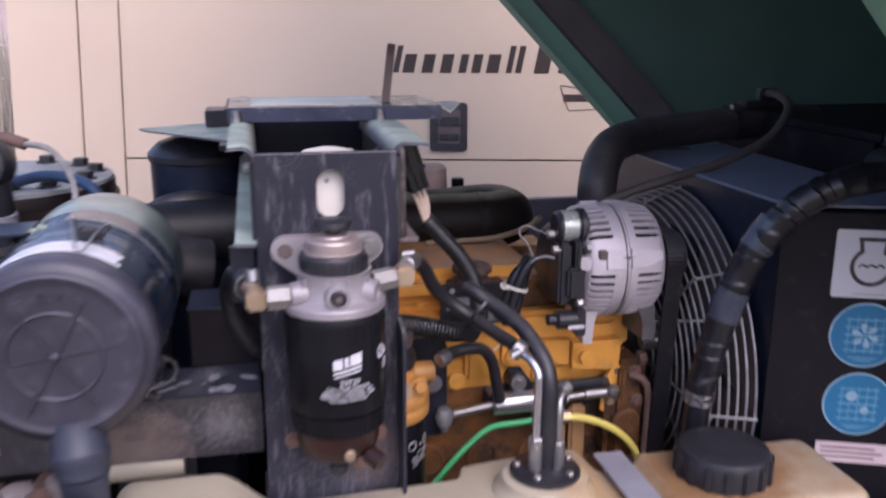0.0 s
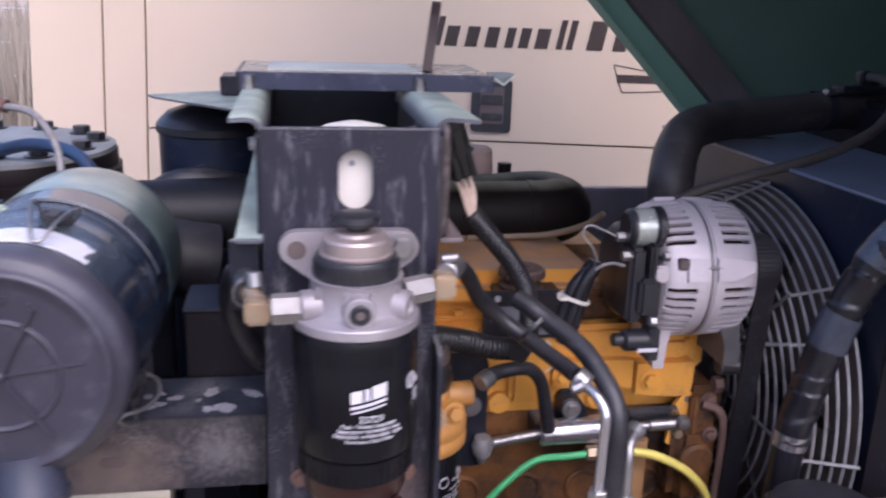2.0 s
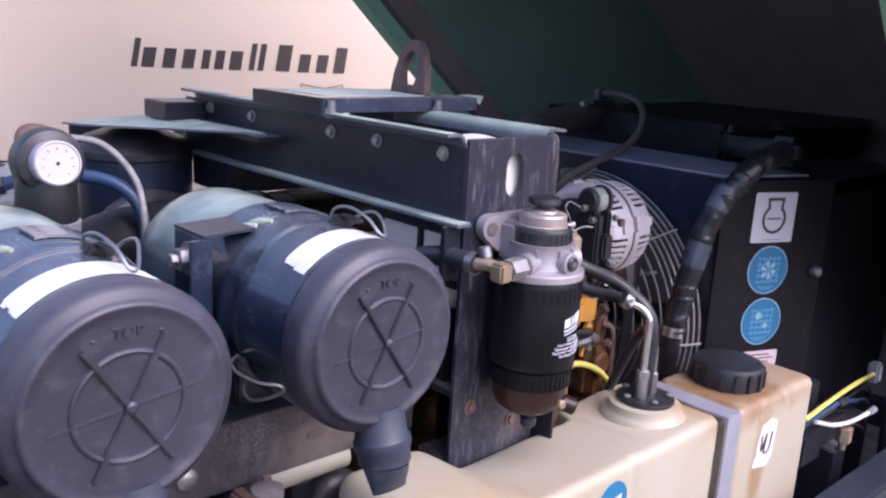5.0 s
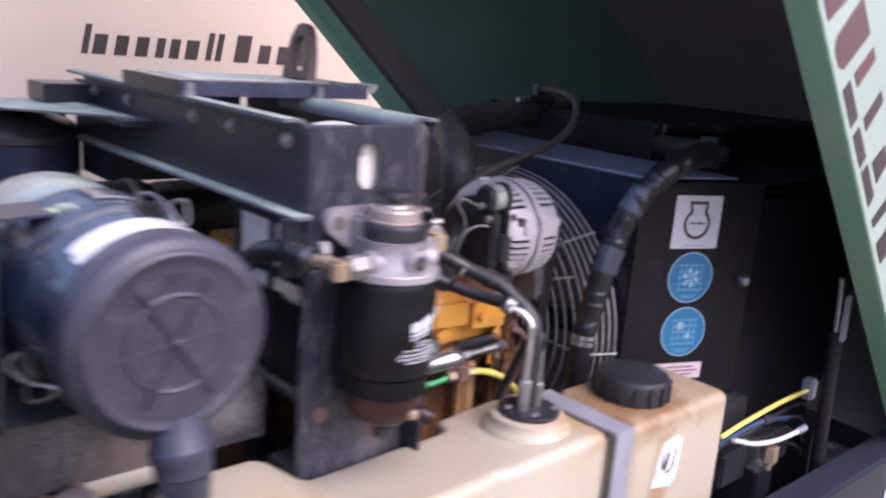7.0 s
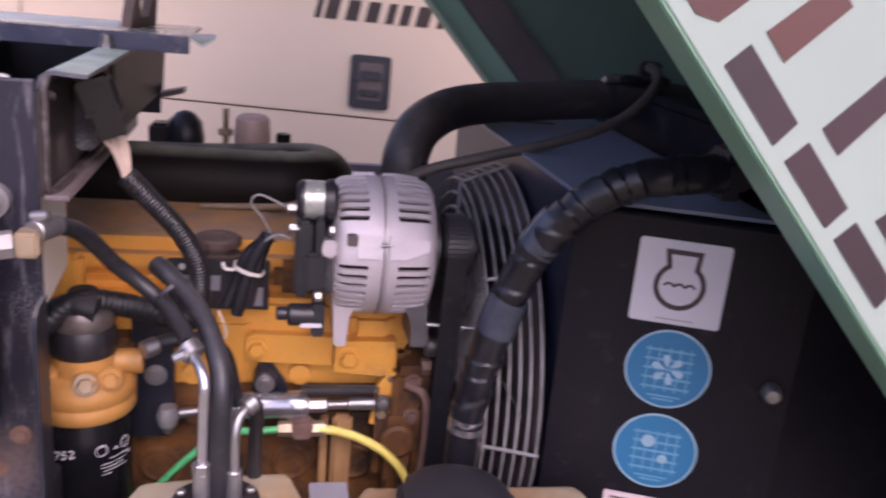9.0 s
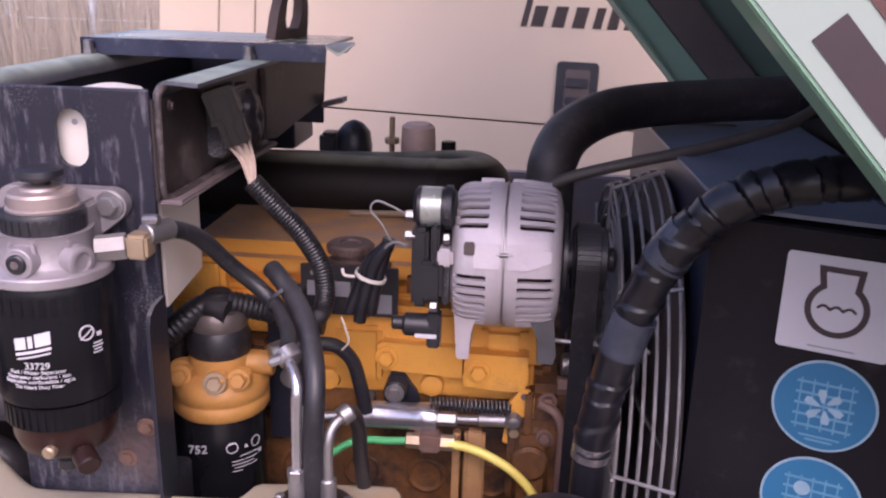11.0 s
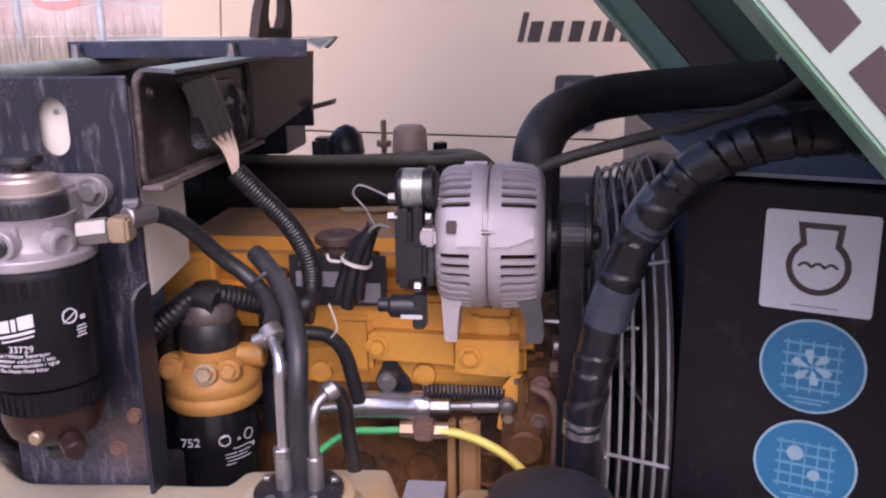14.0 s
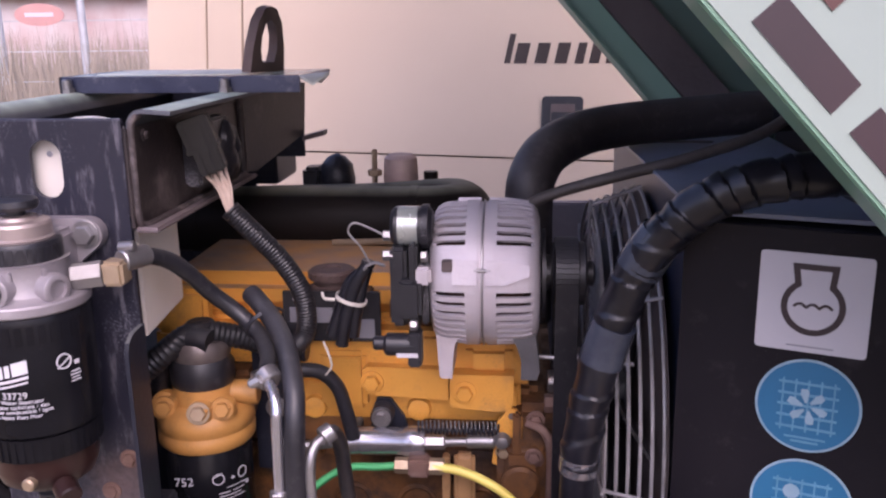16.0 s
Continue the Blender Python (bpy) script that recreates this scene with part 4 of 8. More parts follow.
# ---- water separator on the end plate ----
def water_separator():
    cx, cy = -0.106, 1.049
    f = thing("fuel_water_separator", (cx, cy, 1.2), "black spin-on fuel water separator under an aluminium head", "fuel filter")
    can = part("filter_can", lathed([(0, 1.275), (0.05, 1.275), (0.0535, 1.278), (0.0545, 1.283), (0.0545, 1.382), (0.053, 1.387), (0.046, 1.390), (0, 1.390)], (cx, cy, 0), seg=48), CAN_BLACK, f)
    # a fluted grip band round the can's shoulder
    for k in range(18):
        m = Matrix.Translation((cx, cy, 0)) @ Euler((0, 0, radians(180 + k * 10))).to_matrix().to_4x4()
        part("grip_flute", boxed(0.0535, 0.0553, -0.003, 0.003, 1.364, 1.381, 0.0006, m), CAN_BLACK, can)
    bowl = part("drain_bowl", lathed([(0, 1.207), (0.012, 1.208), (0.03, 1.213), (0.042, 1.222), (0.0465, 1.235), (0.0475, 1.2755), (0, 1.2755)], (cx, cy, 0), seg=40), BOWL, f, "smoked brown drain bowl")
    part("bowl_collar", lathed([(0.046, 1.250), (0.0505, 1.252), (0.0515, 1.2745), (0.046, 1.2755)], (cx, cy, 0), seg=40), CAN_BLACK, bowl)
    part("collar_ribs", ribbed_ring(cx, cy, 1.253, 1.2735, 0.0514, 44), CAN_BLACK, bowl)
    part("drain_valve", lathed([(0, 1.188), (0.008, 1.188), (0.0105, 1.191), (0.0105, 1.2), (0.008, 1.202), (0.008, 1.21), (0, 1.21)], (cx, cy - 0.004, 0), seg=12), PLASTIC, bowl)
    part("sensor_plug", rod((cx + 0.008, cy - 0.042, 1.231), (cx + 0.008, cy - 0.052, 1.231), 0.006), BRASS, bowl)
    part("sensor_boss", rod((cx + 0.03, cy - 0.03, 1.222), (cx + 0.043, cy - 0.043, 1.216), 0.011), BOWL, bowl)
    # head casting: a flat flange, a waist and the ports
    bm = bmesh.new()
    lathe(bm, [(0, 1.388), (0.0535, 1.388), (0.0555, 1.390), (0.0555, 1.397), (0.0545, 1.3985), (0.047, 1.400), (0.0425, 1.403), (0.0405, 1.408), (0.0395, 1.418), (0.0395, 1.428), (0.041, 1.431), (0, 1.432)], (cx, cy, 0), seg=40)
    head = part("filter_head", bm, ALU, f, "cast aluminium filter head", 30)
    for x0, x1 in ((-0.02, -0.049), (0.02, 0.047)):
        part("port_boss", lathed([(0, 0), (0.0165, 0), (0.0145, 0.012), (0.0138, abs(x1 - x0) - 0.001), (0.0125, abs(x1 - x0)), (0.0085, abs(x1 - x0)), (0.008, abs(x1 - x0) - 0.003), (0, abs(x1 - x0) - 0.003)], (cx + x0, cy - 0.012, 1.408), (x1 - x0, -0.004 if x1 < 0 else -0.012, 0), 24), ALU, head)
    part("plug_boss", lathed([(0, 0), (0.017, 0), (0.0145, 0.01), (0.0135, 0.021), (0.0125, 0.022), (0, 0.022)], (cx, cy - 0.028, 1.4115), (0, -1, 0), 24), ALU, head)
    part("plug", rod((cx, cy - 0.049, 1.4115), (cx, cy - 0.0535, 1.4115), 0.0088), PLASTIC, head)
    part("plug_socket", hexed(bmesh.new(), (cx, cy - 0.0533, 1.4115), (cx, cy - 0.0545, 1.4115), 0.004), FOAM, head)
    for d in (35, 75, 105, 145):
        m = Matrix.Translation((cx, cy, 0)) @ Euler((0, 0, radians(-d))).to_matrix().to_4x4()
        part("head_web", boxed(0.03, 0.0435, -0.002, 0.002, 1.399, 1.427, 0.001, m), ALU, head)
    # the mounting plate with a round ear at each side
    bm = bmesh.new()
    out = [(0.047 + 0.0155 * math.cos(radians(a)), 0.0155 * math.sin(radians(a))) for a in range(-50, 91, 20)]
    out += [(-x, z) for x, z in out[::-1]]
    out = [(0.034, -0.03)] + out + [(-0.034, -0.03)]
    slab(bm, [(cx - 0.003 + x, 1.098, 1.4435 + z) for x, z in out], (0, -0.013, 0))
    part("mounting_ear", soften(bm, 0.003), ALU, head)
    part("ear_web", soften(boxed(cx - 0.034, cx + 0.034, 1.052, 1.09, 1.402, 1.452, 0.0), 0.005, 3), ALU, head)
    part("ear_hole", rod((cx - 0.05, 1.0846, 1.4425), (cx - 0.05, 1.0836, 1.4425), 0.0085), FOAM, head)
    part("ear_bolt", bolt(bmesh.new(), (cx + 0.044, 1.085, 1.444), (0, -1, 0), 0.0095, 0.007), STEEL, head)
    # primer pump
    col = part("pump_collar", lathed([(0, 1.429), (0.035, 1.429), (0.0365, 1.4315), (0.0365, 1.446), (0.035, 1.449), (0, 1.449)], (cx, cy, 0), seg=40), PLASTIC, f)
    for k in range(16):
        m = Matrix.Translation((cx, cy, 0)) @ Euler((0, 0, radians(180 + k * 12))).to_matrix().to_4x4()
        part("collar_flute", boxed(0.0355, 0.0373, -0.0024, 0.0024, 1.432, 1.4455, 0.0005, m), PLASTIC, col)
    part("pump_cap", lathed([(0, 1.448), (0.0305, 1.448), (0.0312, 1.451), (0.029, 1.4525), (0.029, 1.4625), (0.0275, 1.465), (0.018, 1.4665), (0.017, 1.469), (0.008, 1.4705), (0, 1.471)], (cx, cy, 0), seg=40), PRIMER, f, "worn metal primer cap", 25)
    part("pump_knob", lathed([(0, 1.468), (0.0085, 1.468), (0.0085, 1.4745), (0.018, 1.4755), (0.0203, 1.479), (0.0195, 1.484), (0.012, 1.4862), (0, 1.4865)], (cx, cy, 0), seg=32), PLASTIC, f, "black primer knob")
    # port fittings
    part("inlet_nut", hexed(bmesh.new(), (cx - 0.047, cy - 0.014, 1.4065), (cx - 0.072, cy - 0.014, 1.4055), 0.0135), DULL_NUT, f)
    part("inlet_elbow", boxed(cx - 0.094, cx - 0.073, cy - 0.025, cy - 0.004, 1.394, 1.416, 0.003), BRASS, f)
    part("inlet_nozzle", tube([(cx - 0.084, cy - 0.006, 1.409), (cx - 0.088, cy + 0.006, 1.411), (cx - 0.092, cy + 0.02, 1.409)], 0.008, 12, 4), BRASS, f)
    part("inlet_clamp", lathed([(0.0115, -0.005), (0.0135, -0.005), (0.0135, 0.005), (0.0115, 0.005)], (cx - 0.092, cy + 0.022, 1.409), (0, 1, 0)), STEEL, f)
    part("inlet_ferrule", rod((cx - 0.086, cy + 0.008, 1.417), (cx - 0.087, cy + 0.012, 1.431), 0.0075), STEEL, f)
    part("outlet_nut", hexed(bmesh.new(), (cx + 0.042, cy + 0.006, 1.411), (cx + 0.068, cy + 0.014, 1.413), 0.0125), DULL_NUT, f)
    part("outlet_elbow", boxed(cx + 0.069, cx + 0.09, cy + 0.005, cy + 0.027, 1.402, 1.425, 0.003), BRASS, f)
    part("outlet_clamp", rod((cx + 0.083, cy + 0.02, 1.422), (cx + 0.096, cy + 0.048, 1.422), 0.0105), STEEL, f)
    part("clamp_screw", rod((cx + 0.079, cy + 0.028, 1.434), (cx + 0.095, cy + 0.026, 1.436), 0.005, 10), STEEL, f)
    # printing round the can; its middle faces the walkway
    m = Matrix.Translation((cx, cy, 0)) @ Euler((0, 0, radians(9))).to_matrix().to_4x4() @ pose(0, -0.0546, 1.3215, 90)
    part("brand_bar", bars_on_can(bmesh.new(), [(-0.0165, -0.0065, 0.0155, 0.0265, 0.2), (-0.0045, -0.0005, 0.0155, 0.0265, 0.2), (0.0015, 0.0145, 0.0155, 0.0275, 0.2), (-0.0165, 0.0145, 0.0105, 0.013, 0.2), (-0.0155, 0.0135, 0.0065, 0.008, 0.2)], m, 0.0546), LABEL, can)
    part("part_number", writing("33729", 0.0088, m @ pose(0.001, -0.0025, 0), 0.0546), LABEL, can)
    for text, size, y in (("Fuel / Water Separator", 0.0052, -0.0085), ("Separateur carburant / eau", 0.0052, -0.013), ("Separador combustible / agua", 0.0052, -0.0175), ("The Heavy Duty Filter", 0.0048, -0.0225)):
        part("print_line", writing(text, size, m @ pose(0, y, 0), 0.0546), LABEL, can)
    m2 = Matrix.Translation((cx, cy, 0)) @ Euler((0, 0, radians(58))).to_matrix().to_4x4() @ pose(0, -0.0546, 1.338, 90)
    bm = bmesh.new()
    lathe(bm, [(0.006, 0), (0.0072, 0), (0.0072, 0.001), (0.006, 0.001)], m2 @ Vector((-0.002, 0.006, 0)), m2.to_3x3() @ Vector((0, 0, 1)), 24, closed=True)
    bars_on_can(bm, [(-0.008, 0.004, 0.0053, 0.0067, 0.7), (0.008, 0.013, 0.0, 0.004, 0), (0.004, 0.013, -0.0065, -0.0053, 0), (0.003, 0.014, -0.0095, -0.0083, 0), (0.004, 0.012, -0.0125, -0.0113, 0), (0.003, 0.013, -0.0155, -0.0143, 0)], m2, 0.0546)
    part("safety_print", bm, LABEL, can)


def ribbed_ring(cx, cy, z0, z1, r, n):
    bm = bmesh.new()
    for k in range(n):
        a = 2 * math.pi * k / n
        m = Matrix.Translation((cx, cy, 0)) @ Euler((0, 0, a)).to_matrix().to_4x4()
        box(bm, r - 0.0012, r + 0.0006, -0.0022, 0.0022, z0, z1, 0, m)
    return bm


water_separator()

# ---- engine ----
def engine():
    e = thing("diesel_engine", (0.15, 1.5, 0.56), "yellow-painted four-cylinder diesel engine, grimy and painted with shade below", "engine")
    part("block", boxed(-0.1, 0.365, 1.285, 1.72, 0.75, 1.222, 0.01), YELLOW_OLD_SHADED, e, "grimy yellow cylinder block with shade in its colour")
    part("sump", boxed(-0.08, 0.33, 1.31, 1.69, 0.56, 0.75, 0.02), BLACK, e)
    bm = boxed(-0.09, 0.36, 1.27, 1.72, 1.222, 1.285, 0.007)
    part("cylinder_head", bm, YELLOW, e)
    part("upper_block", soften(boxed(-0.1, 0.345, 1.2775, 1.72, 1.172, 1.2225, 0.0), 0.005, 3), YELLOW, e, "yellow upper part of the block")
    for x in (-0.06, 0.1, 0.225):
        part("block_boss", lathed([(0, 0), (0.015, 0), (0.013, 0.008), (0.008, 0.009), (0, 0.009)], (x, 1.2785, 1.188), (0, -1, 0), 18), YELLOW, e)
    part("cover_flange", boxed(-0.1, 0.245, 1.297, 1.505, 1.2845, 1.293, 0.003), YELLOW, e)
    bm = boxed(-0.092, 0.237, 1.304, 1.50, 1.292, 1.3425, 0.0)
    bmesh.ops.bevel(bm, geom=list(bm.edges), offset=0.017, segments=4, affect='EDGES')
    part("rocker_cover", bm, YELLOW_DUSTY, e, "yellow rocker cover with a dusty top")
    part("rail_pipe", tube([(0.09, 1.455, 1.346), (0.15, 1.45, 1.349), (0.2, 1.43, 1.357), (0.235, 1.39, 1.38), (0.25, 1.37, 1.4)], 0.0045, 12), PIPE_TAN, e)
    part("front_casting", boxed(0.19, 0.36, 1.285, 1.5, 1.285, 1.325, 0.01), YELLOW_OLD_SHADED, e)
    # side ribs and pads on the block
    for x in (-0.02, 0.06, 0.14, 0.22, 0.3):
        part("core_plug", lathed([(0.02, 0), (0.024, 0), (0.025, 0.004), (0.021, 0.006), (0.018, 0.003), (0, 0.002)], (x, 1.2855, 1.06), (0, -1, 0)), YELLOW_OLD_SHADED, e)
    part("side_rib", boxed(-0.1, 0.36, 1.272, 1.287, 1.125, 1.14, 0.003), YELLOW_OLD_SHADED, e)
    part("side_pad", boxed(0.11, 0.165, 1.262, 1.287, 1.19, 1.262, 0.006), YELLOW, e)
    part("side_pad", boxed(-0.085, -0.02, 1.262, 1.287, 1.28, 1.335, 0.006), YELLOW, e)
    # alternator mount: a strap arm and a foot block, each with its bolt
    bm = bmesh.new()
    arm = [(0.160, 1.226), (0.162, 1.217), (0.168, 1.2125), (0.262, 1.208), (0.262, 1.245), (0.19, 1.247), (0.168, 1.2475), (0.162, 1.243)]
    slab(bm, [(x, 1.272, z) for x, z in arm], (0, -0.016, 0))
    part("mount_arm", soften(bm, 0.003), YELLOW, e)
    bm = bmesh.new()
    slab(bm, [(x, 1.288, z) for x, z in ((0.264, 1.203), (0.318, 1.198), (0.329, 1.1995), (0.335, 1.204), (0.337, 1.212), (0.337, 1.243), (0.264, 1.243))], (0, -0.04, 0))
    part("mount_block", soften(bm, 0.003), YELLOW, e)
    part("mount_lug", soften(boxed(0.2815, 0.335, 1.254, 1.31, 1.24, 1.276, 0.0), 0.009, 4), YELLOW, e)
    part("bolt", bolt(bmesh.new(), (0.173, 1.256, 1.229), (0, -1, 0), 0.0095, 0.007), YELLOW, e)
    part("bolt", bolt(bmesh.new(), (0.281, 1.248, 1.222), (0, -1, 0), 0.0095, 0.007), YELLOW, e)
    for x in (-0.05, 0.05, 0.15):
        part("head_bolt", bolt(bmesh.new(), (x, 1.3, 1.2925), (0, 0, 1), 0.007, 0.006), YELLOW, e)
    # timing end castings, in the grimy shaded yellow
    part("gear_case", boxed(0.335, 0.385, 1.25, 1.7, 0.8, 1.205, 0.012), YELLOW_OLD_SHADED, e)
    part("pump_body", soften(boxed(0.318, 0.376, 1.235, 1.29, 1.05, 1.165, 0.0), 0.014, 3), YELLOW_OLD_SHADED, e)
    part("pump_boss", rod((0.345, 1.24, 1.118), (0.345, 1.226, 1.118), 0.022, 20, 0.004), YELLOW_OLD_SHADED, e)
    part("pump_bolt", bolt(bmesh.new(), (0.36, 1.234, 1.152), (0, -1, 0), 0.007, 0.006), RUST, e)
    part("riser_pipe", soften(boxed(0.267, 0.292, 1.254, 1.27, 0.95, 1.14, 0.0), 0.005, 3), FADED_YELLOW, e)
    part("riser_flange", soften(boxed(0.253, 0.262, 1.256, 1.272, 0.95, 1.135, 0.0), 0.002), FADED_YELLOW, e)
    part("stub_shaft", rod((0.375, 1.262, 1.232), (0.408, 1.262, 1.232), 0.013), STEEL, e)
    part("tension_bolt", hexed(bmesh.new(), (0.372, 1.262, 1.205), (0.384, 1.262, 1.205), 0.011), RUST, e)
    for z in (0.95, 1.05, 1.14, 1.19):
        part("case_bolt", bolt(bmesh.new(), (0.362, 1.25, z), (0, -1, 0), 0.0075, 0.006), RUST, e)
    part("case_rib", soften(boxed(0.336, 0.346, 1.238, 1.252, 0.9, 1.2, 0.0), 0.003), YELLOW_OLD_SHADED, e)
    part("drain_pipe", tube([(0.352, 1.245, 1.188), (0.372, 1.238, 1.18), (0.38, 1.236, 1.15), (0.378, 1.236, 1.06), (0.372, 1.24, 0.96)], 0.0055, 10), RUST, e)
    for x in (-0.06, 0.02, 0.1):
        part("side_bolt", bolt(bmesh.new(), (x, 1.2715, 1.1325), (0, -1, 0), 0.0075, 0.006), YELLOW_OLD_SHADED, e)
    # filler neck on the cover
    neck = part("filler_neck", lathed([(0, 0), (0.024, 0), (0.027, 0.004), (0.027, 0.01), (0.021, 0.012), (0.021, 0.018), (0.0265, 0.02), (0.0265, 0.028), (0.024, 0.031), (0.012, 0.031), (0.011, 0.029), (0, 0.029)], (0.124, 1.29, 1.325)), EYE_STEEL, e, "brown oil filler cap")
    for k in range(20):
        m = Matrix.Translation((0.124, 1.29, 0)) @ Euler((0, 0, radians(k * 18))).to_matrix().to_4x4()
        part("cap_knurl", boxed(0.0255, 0.0282, -0.0022, 0.0022, 1.3455, 1.3535, 0.0006, m), EYE_STEEL, neck)
    part("neck_foot", boxed(0.105, 0.168, 1.262, 1.31, 1.286, 1.326, 0.006), YELLOW_OLD_SHADED, neck)
    # black bracket and rubber isolators on the block's side
    bm = bmesh.new()
    slab(bm, [(0.034, 1.268, 1.118), (0.072, 1.268, 1.118), (0.08, 1.268, 1.13), (0.08, 1.268, 1.25), (0.074, 1.268, 1.266), (0.034, 1.268, 1.266)], (0, -0.018, 0))
    br = part("black_bracket", soften(bm, 0.003), BLACK, e)
    part("bracket_bolt", bolt(bmesh.new(), (0.06, 1.25, 1.197), (0, -1, 0), 0.009, 0.004), STEEL, br)
    iso = part("isolator", rod((0.184, 1.247, 1.188), (0.184, 1.28, 1.188), 0.0135), RUBBER, e)
    part("isolator_plate", soften(slab(bmesh.new(), [(0.168, 1.266, 1.168), (0.214, 1.266, 1.16), (0.208, 1.266, 1.182), (0.192, 1.266, 1.204), (0.176, 1.266, 1.204)], (0, 0.006, 0)), 0.0015), BLACK, iso)
    part("isolator_bolt", bolt(bmesh.new(), (0.184, 1.247, 1.188), (0, -1, 0), 0.008, 0.005), STEEL, iso)
    # data plates
    part("data_plate", boxed(0.072, 0.185, 1.258, 1.2625, 1.277, 1.337, 0.001), PLASTIC, e, "black engine data plate")
    part("plate_print", boxed(0.08, 0.13, 1.2565, 1.258, 1.30, 1.318, 0.0003), STRAP, e)
    part("plate_print", boxed(0.14, 0.178, 1.2565, 1.258, 1.282, 1.305, 0.0003), STRAP, e)
    part("plate_post", boxed(0.09, 0.17, 1.262, 1.31, 1.285, 1.33, 0.002), YELLOW_OLD_SHADED, e)
    part("plate_print", rod((0.088, 1.2578, 1.328), (0.088, 1.256, 1.328), 0.004), LABEL, e)
    set_back(e, 1.03)


engine()


def alternator():
    cx, cy, cz = 0.305, 1.272, 1.359
    a = thing("alternator", (cx, cy, cz), "grey cast-aluminium alternator with vent slots", "alternator")

    def turned(profile, mat, name, label="", seg=48):
        return part(name, lathed(profile, (0, cy, cz), (1, 0, 0), seg), mat, a, label)

    def slotted(outline, slots, shut):
        """A cast bell turned from (x, radius) pairs; between the two places in slots every second strip is open, but not at the shut angles."""
        n = 90
        bm = bmesh.new()
        rings = [[bm.verts.new((x, cy - r * math.cos(2 * math.pi * k / n), cz + r * math.sin(2 * math.pi * k / n))) for k in range(n)] for x, r in outline]
        for j in range(len(outline) - 1):
            mid = (outline[j][0] + outline[j + 1][0]) / 2
            for k in range(n):
                d = (360 * (k + 0.5) / n + 180) % 360 - 180
                if slots[0] < mid < slots[1] and k % 2 and not any(p < d < q for p, q in shut):
                    continue
                bm.faces.new((rings[j][k], rings[j][(k + 1) % n], rings[j + 1][(k + 1) % n], rings[j + 1][k]))
        bmesh.ops.recalc_face_normals(bm, faces=bm.faces)
        bmesh.ops.solidify(bm, geom=list(bm.faces), thickness=0.0045)
        return bm

    R = 0.0815
    turned([(0.0, 0.258), (0.055, 0.258), (0.066, 0.272), (0.066, 0.345), (0.055, 0.354), (0, 0.354)], COPPER, "winding", seg=36)
    rear = part("rear_housing", slotted([(0.2520, 0.03), (0.2515, 0.058), (0.253, 0.067), (0.256, 0.0735), (0.261, 0.0775), (0.267, 0.0795), (0.284, R - 0.001), (0.288, R), (0.3005, R)], (0.2575, 0.2865), ((2, 36), (98, 140), (-142, -106))), ALU_DULL, a, "", 55)
    front = part("front_housing", slotted([(0.3085, R), (0.3185, R), (0.324, R - 0.001), (0.335, 0.0802), (0.347, 0.079), (0.354, 0.0765), (0.3585, 0.072), (0.361, 0.062), (0.36, 0.025)], (0.3195, 0.3545), ((4, 32), (98, 140), (-142, -106))), ALU_DULL, a, "", 55)
    turned([(0.066, 0.300), (R - 0.002, 0.300), (R - 0.002, 0.309), (0.066, 0.309)], ALU_DULL, "stator_ring", seg=64)
    turned([(R - 0.001, 0.3035), (R + 0.0006, 0.304), (R + 0.0006, 0.3052), (R - 0.001, 0.3058)], STEEL, "clamp_seam", seg=64)
    # bosses of the through bolts
    for d in (15, 120, 236):
        m = Matrix.Translation((0, cy, cz)) @ Euler((radians(90 - d), 0, 0)).to_matrix().to_4x4()
        for name, x0, x1, bell in (("rear_boss", 0.276, 0.3, rear), ("front_boss", 0.309, 0.35, front)):
            bm = bmesh.new()
            face_slab(bm, [(x0 if x1 < 0.305 else x0, -0.013), (x1, -0.013), (x1, 0.013), (x0, 0.013)] if x1 < 0.305 else [(x0, -0.013), (x0 + 0.018, -0.013), (x1, -0.003), (x1, 0.008), (x0 + 0.01, 0.013), (x0, 0.013)], m @ pose(0, 0, R - 0.006), 0.009)
            part(name, soften(bm, 0.002), ALU_DULL, bell)
        part("through_bolt", rod(m @ Vector((0.296, 0.002, R + 0.001)), m @ Vector((0.314, 0.002, R + 0.001)), 0.0022, 10), STEEL, rear)
    part("boss_window", boxed(0.266, 0.2765, cy - R - 0.0005, cy - R + 0.012, cz + 0.022, cz + 0.034, 0.001), FOAM, rear)
    part("clamp_pad", boxed(0.238, 0.256, 1.19, 1.212, 1.366, 1.386, 0.003), ALU_DULL, rear)
    for name, x0, x1, bell in (("rear_foot", 0.262, 0.276, rear), ("front_foot", 0.343, 0.359, front)):
        bm = bmesh.new()
        out = [(x0 - 0.005, 1.306), (x0 - 0.002, 1.253), (x0, 1.25), (x1 - 0.003, 1.25), (x1 - 0.002, 1.274), (x1, 1.289), (x1 + 0.006, 1.306)]
        if x0 > 0.3:
            out = [(x0 - 0.012, 1.306), (x0 - 0.004, 1.287), (x0, 1.274), (x0, 1.25), (x1, 1.25), (x1 + 0.003, 1.26), (x1 - 0.002, 1.306)]
        slab(bm, [(x, 1.222, z) for x, z in out], (0, 0.07, 0))
        part(name, soften(bm, 0.003), ALU_DULL if x0 < 0.3 else ALU_GREASY, bell)
    # black rear cover with regulator, terminals and plug
    cov = turned([(0, 0.212), (0.04, 0.212), (0.05, 0.215), (0.056, 0.222), (0.058, 0.2525), (0, 0.2525)], PLASTIC, "rear_cover", "black plastic rear cover")
    part("regulator", boxed(0.206, 0.224, 1.196, 1.24, 1.318, 1.405, 0.004), PLASTIC, cov)
    part("regulator_fin", boxed(0.227, 0.236, 1.19, 1.235, 1.312, 1.41, 0.003), PLASTIC, cov)
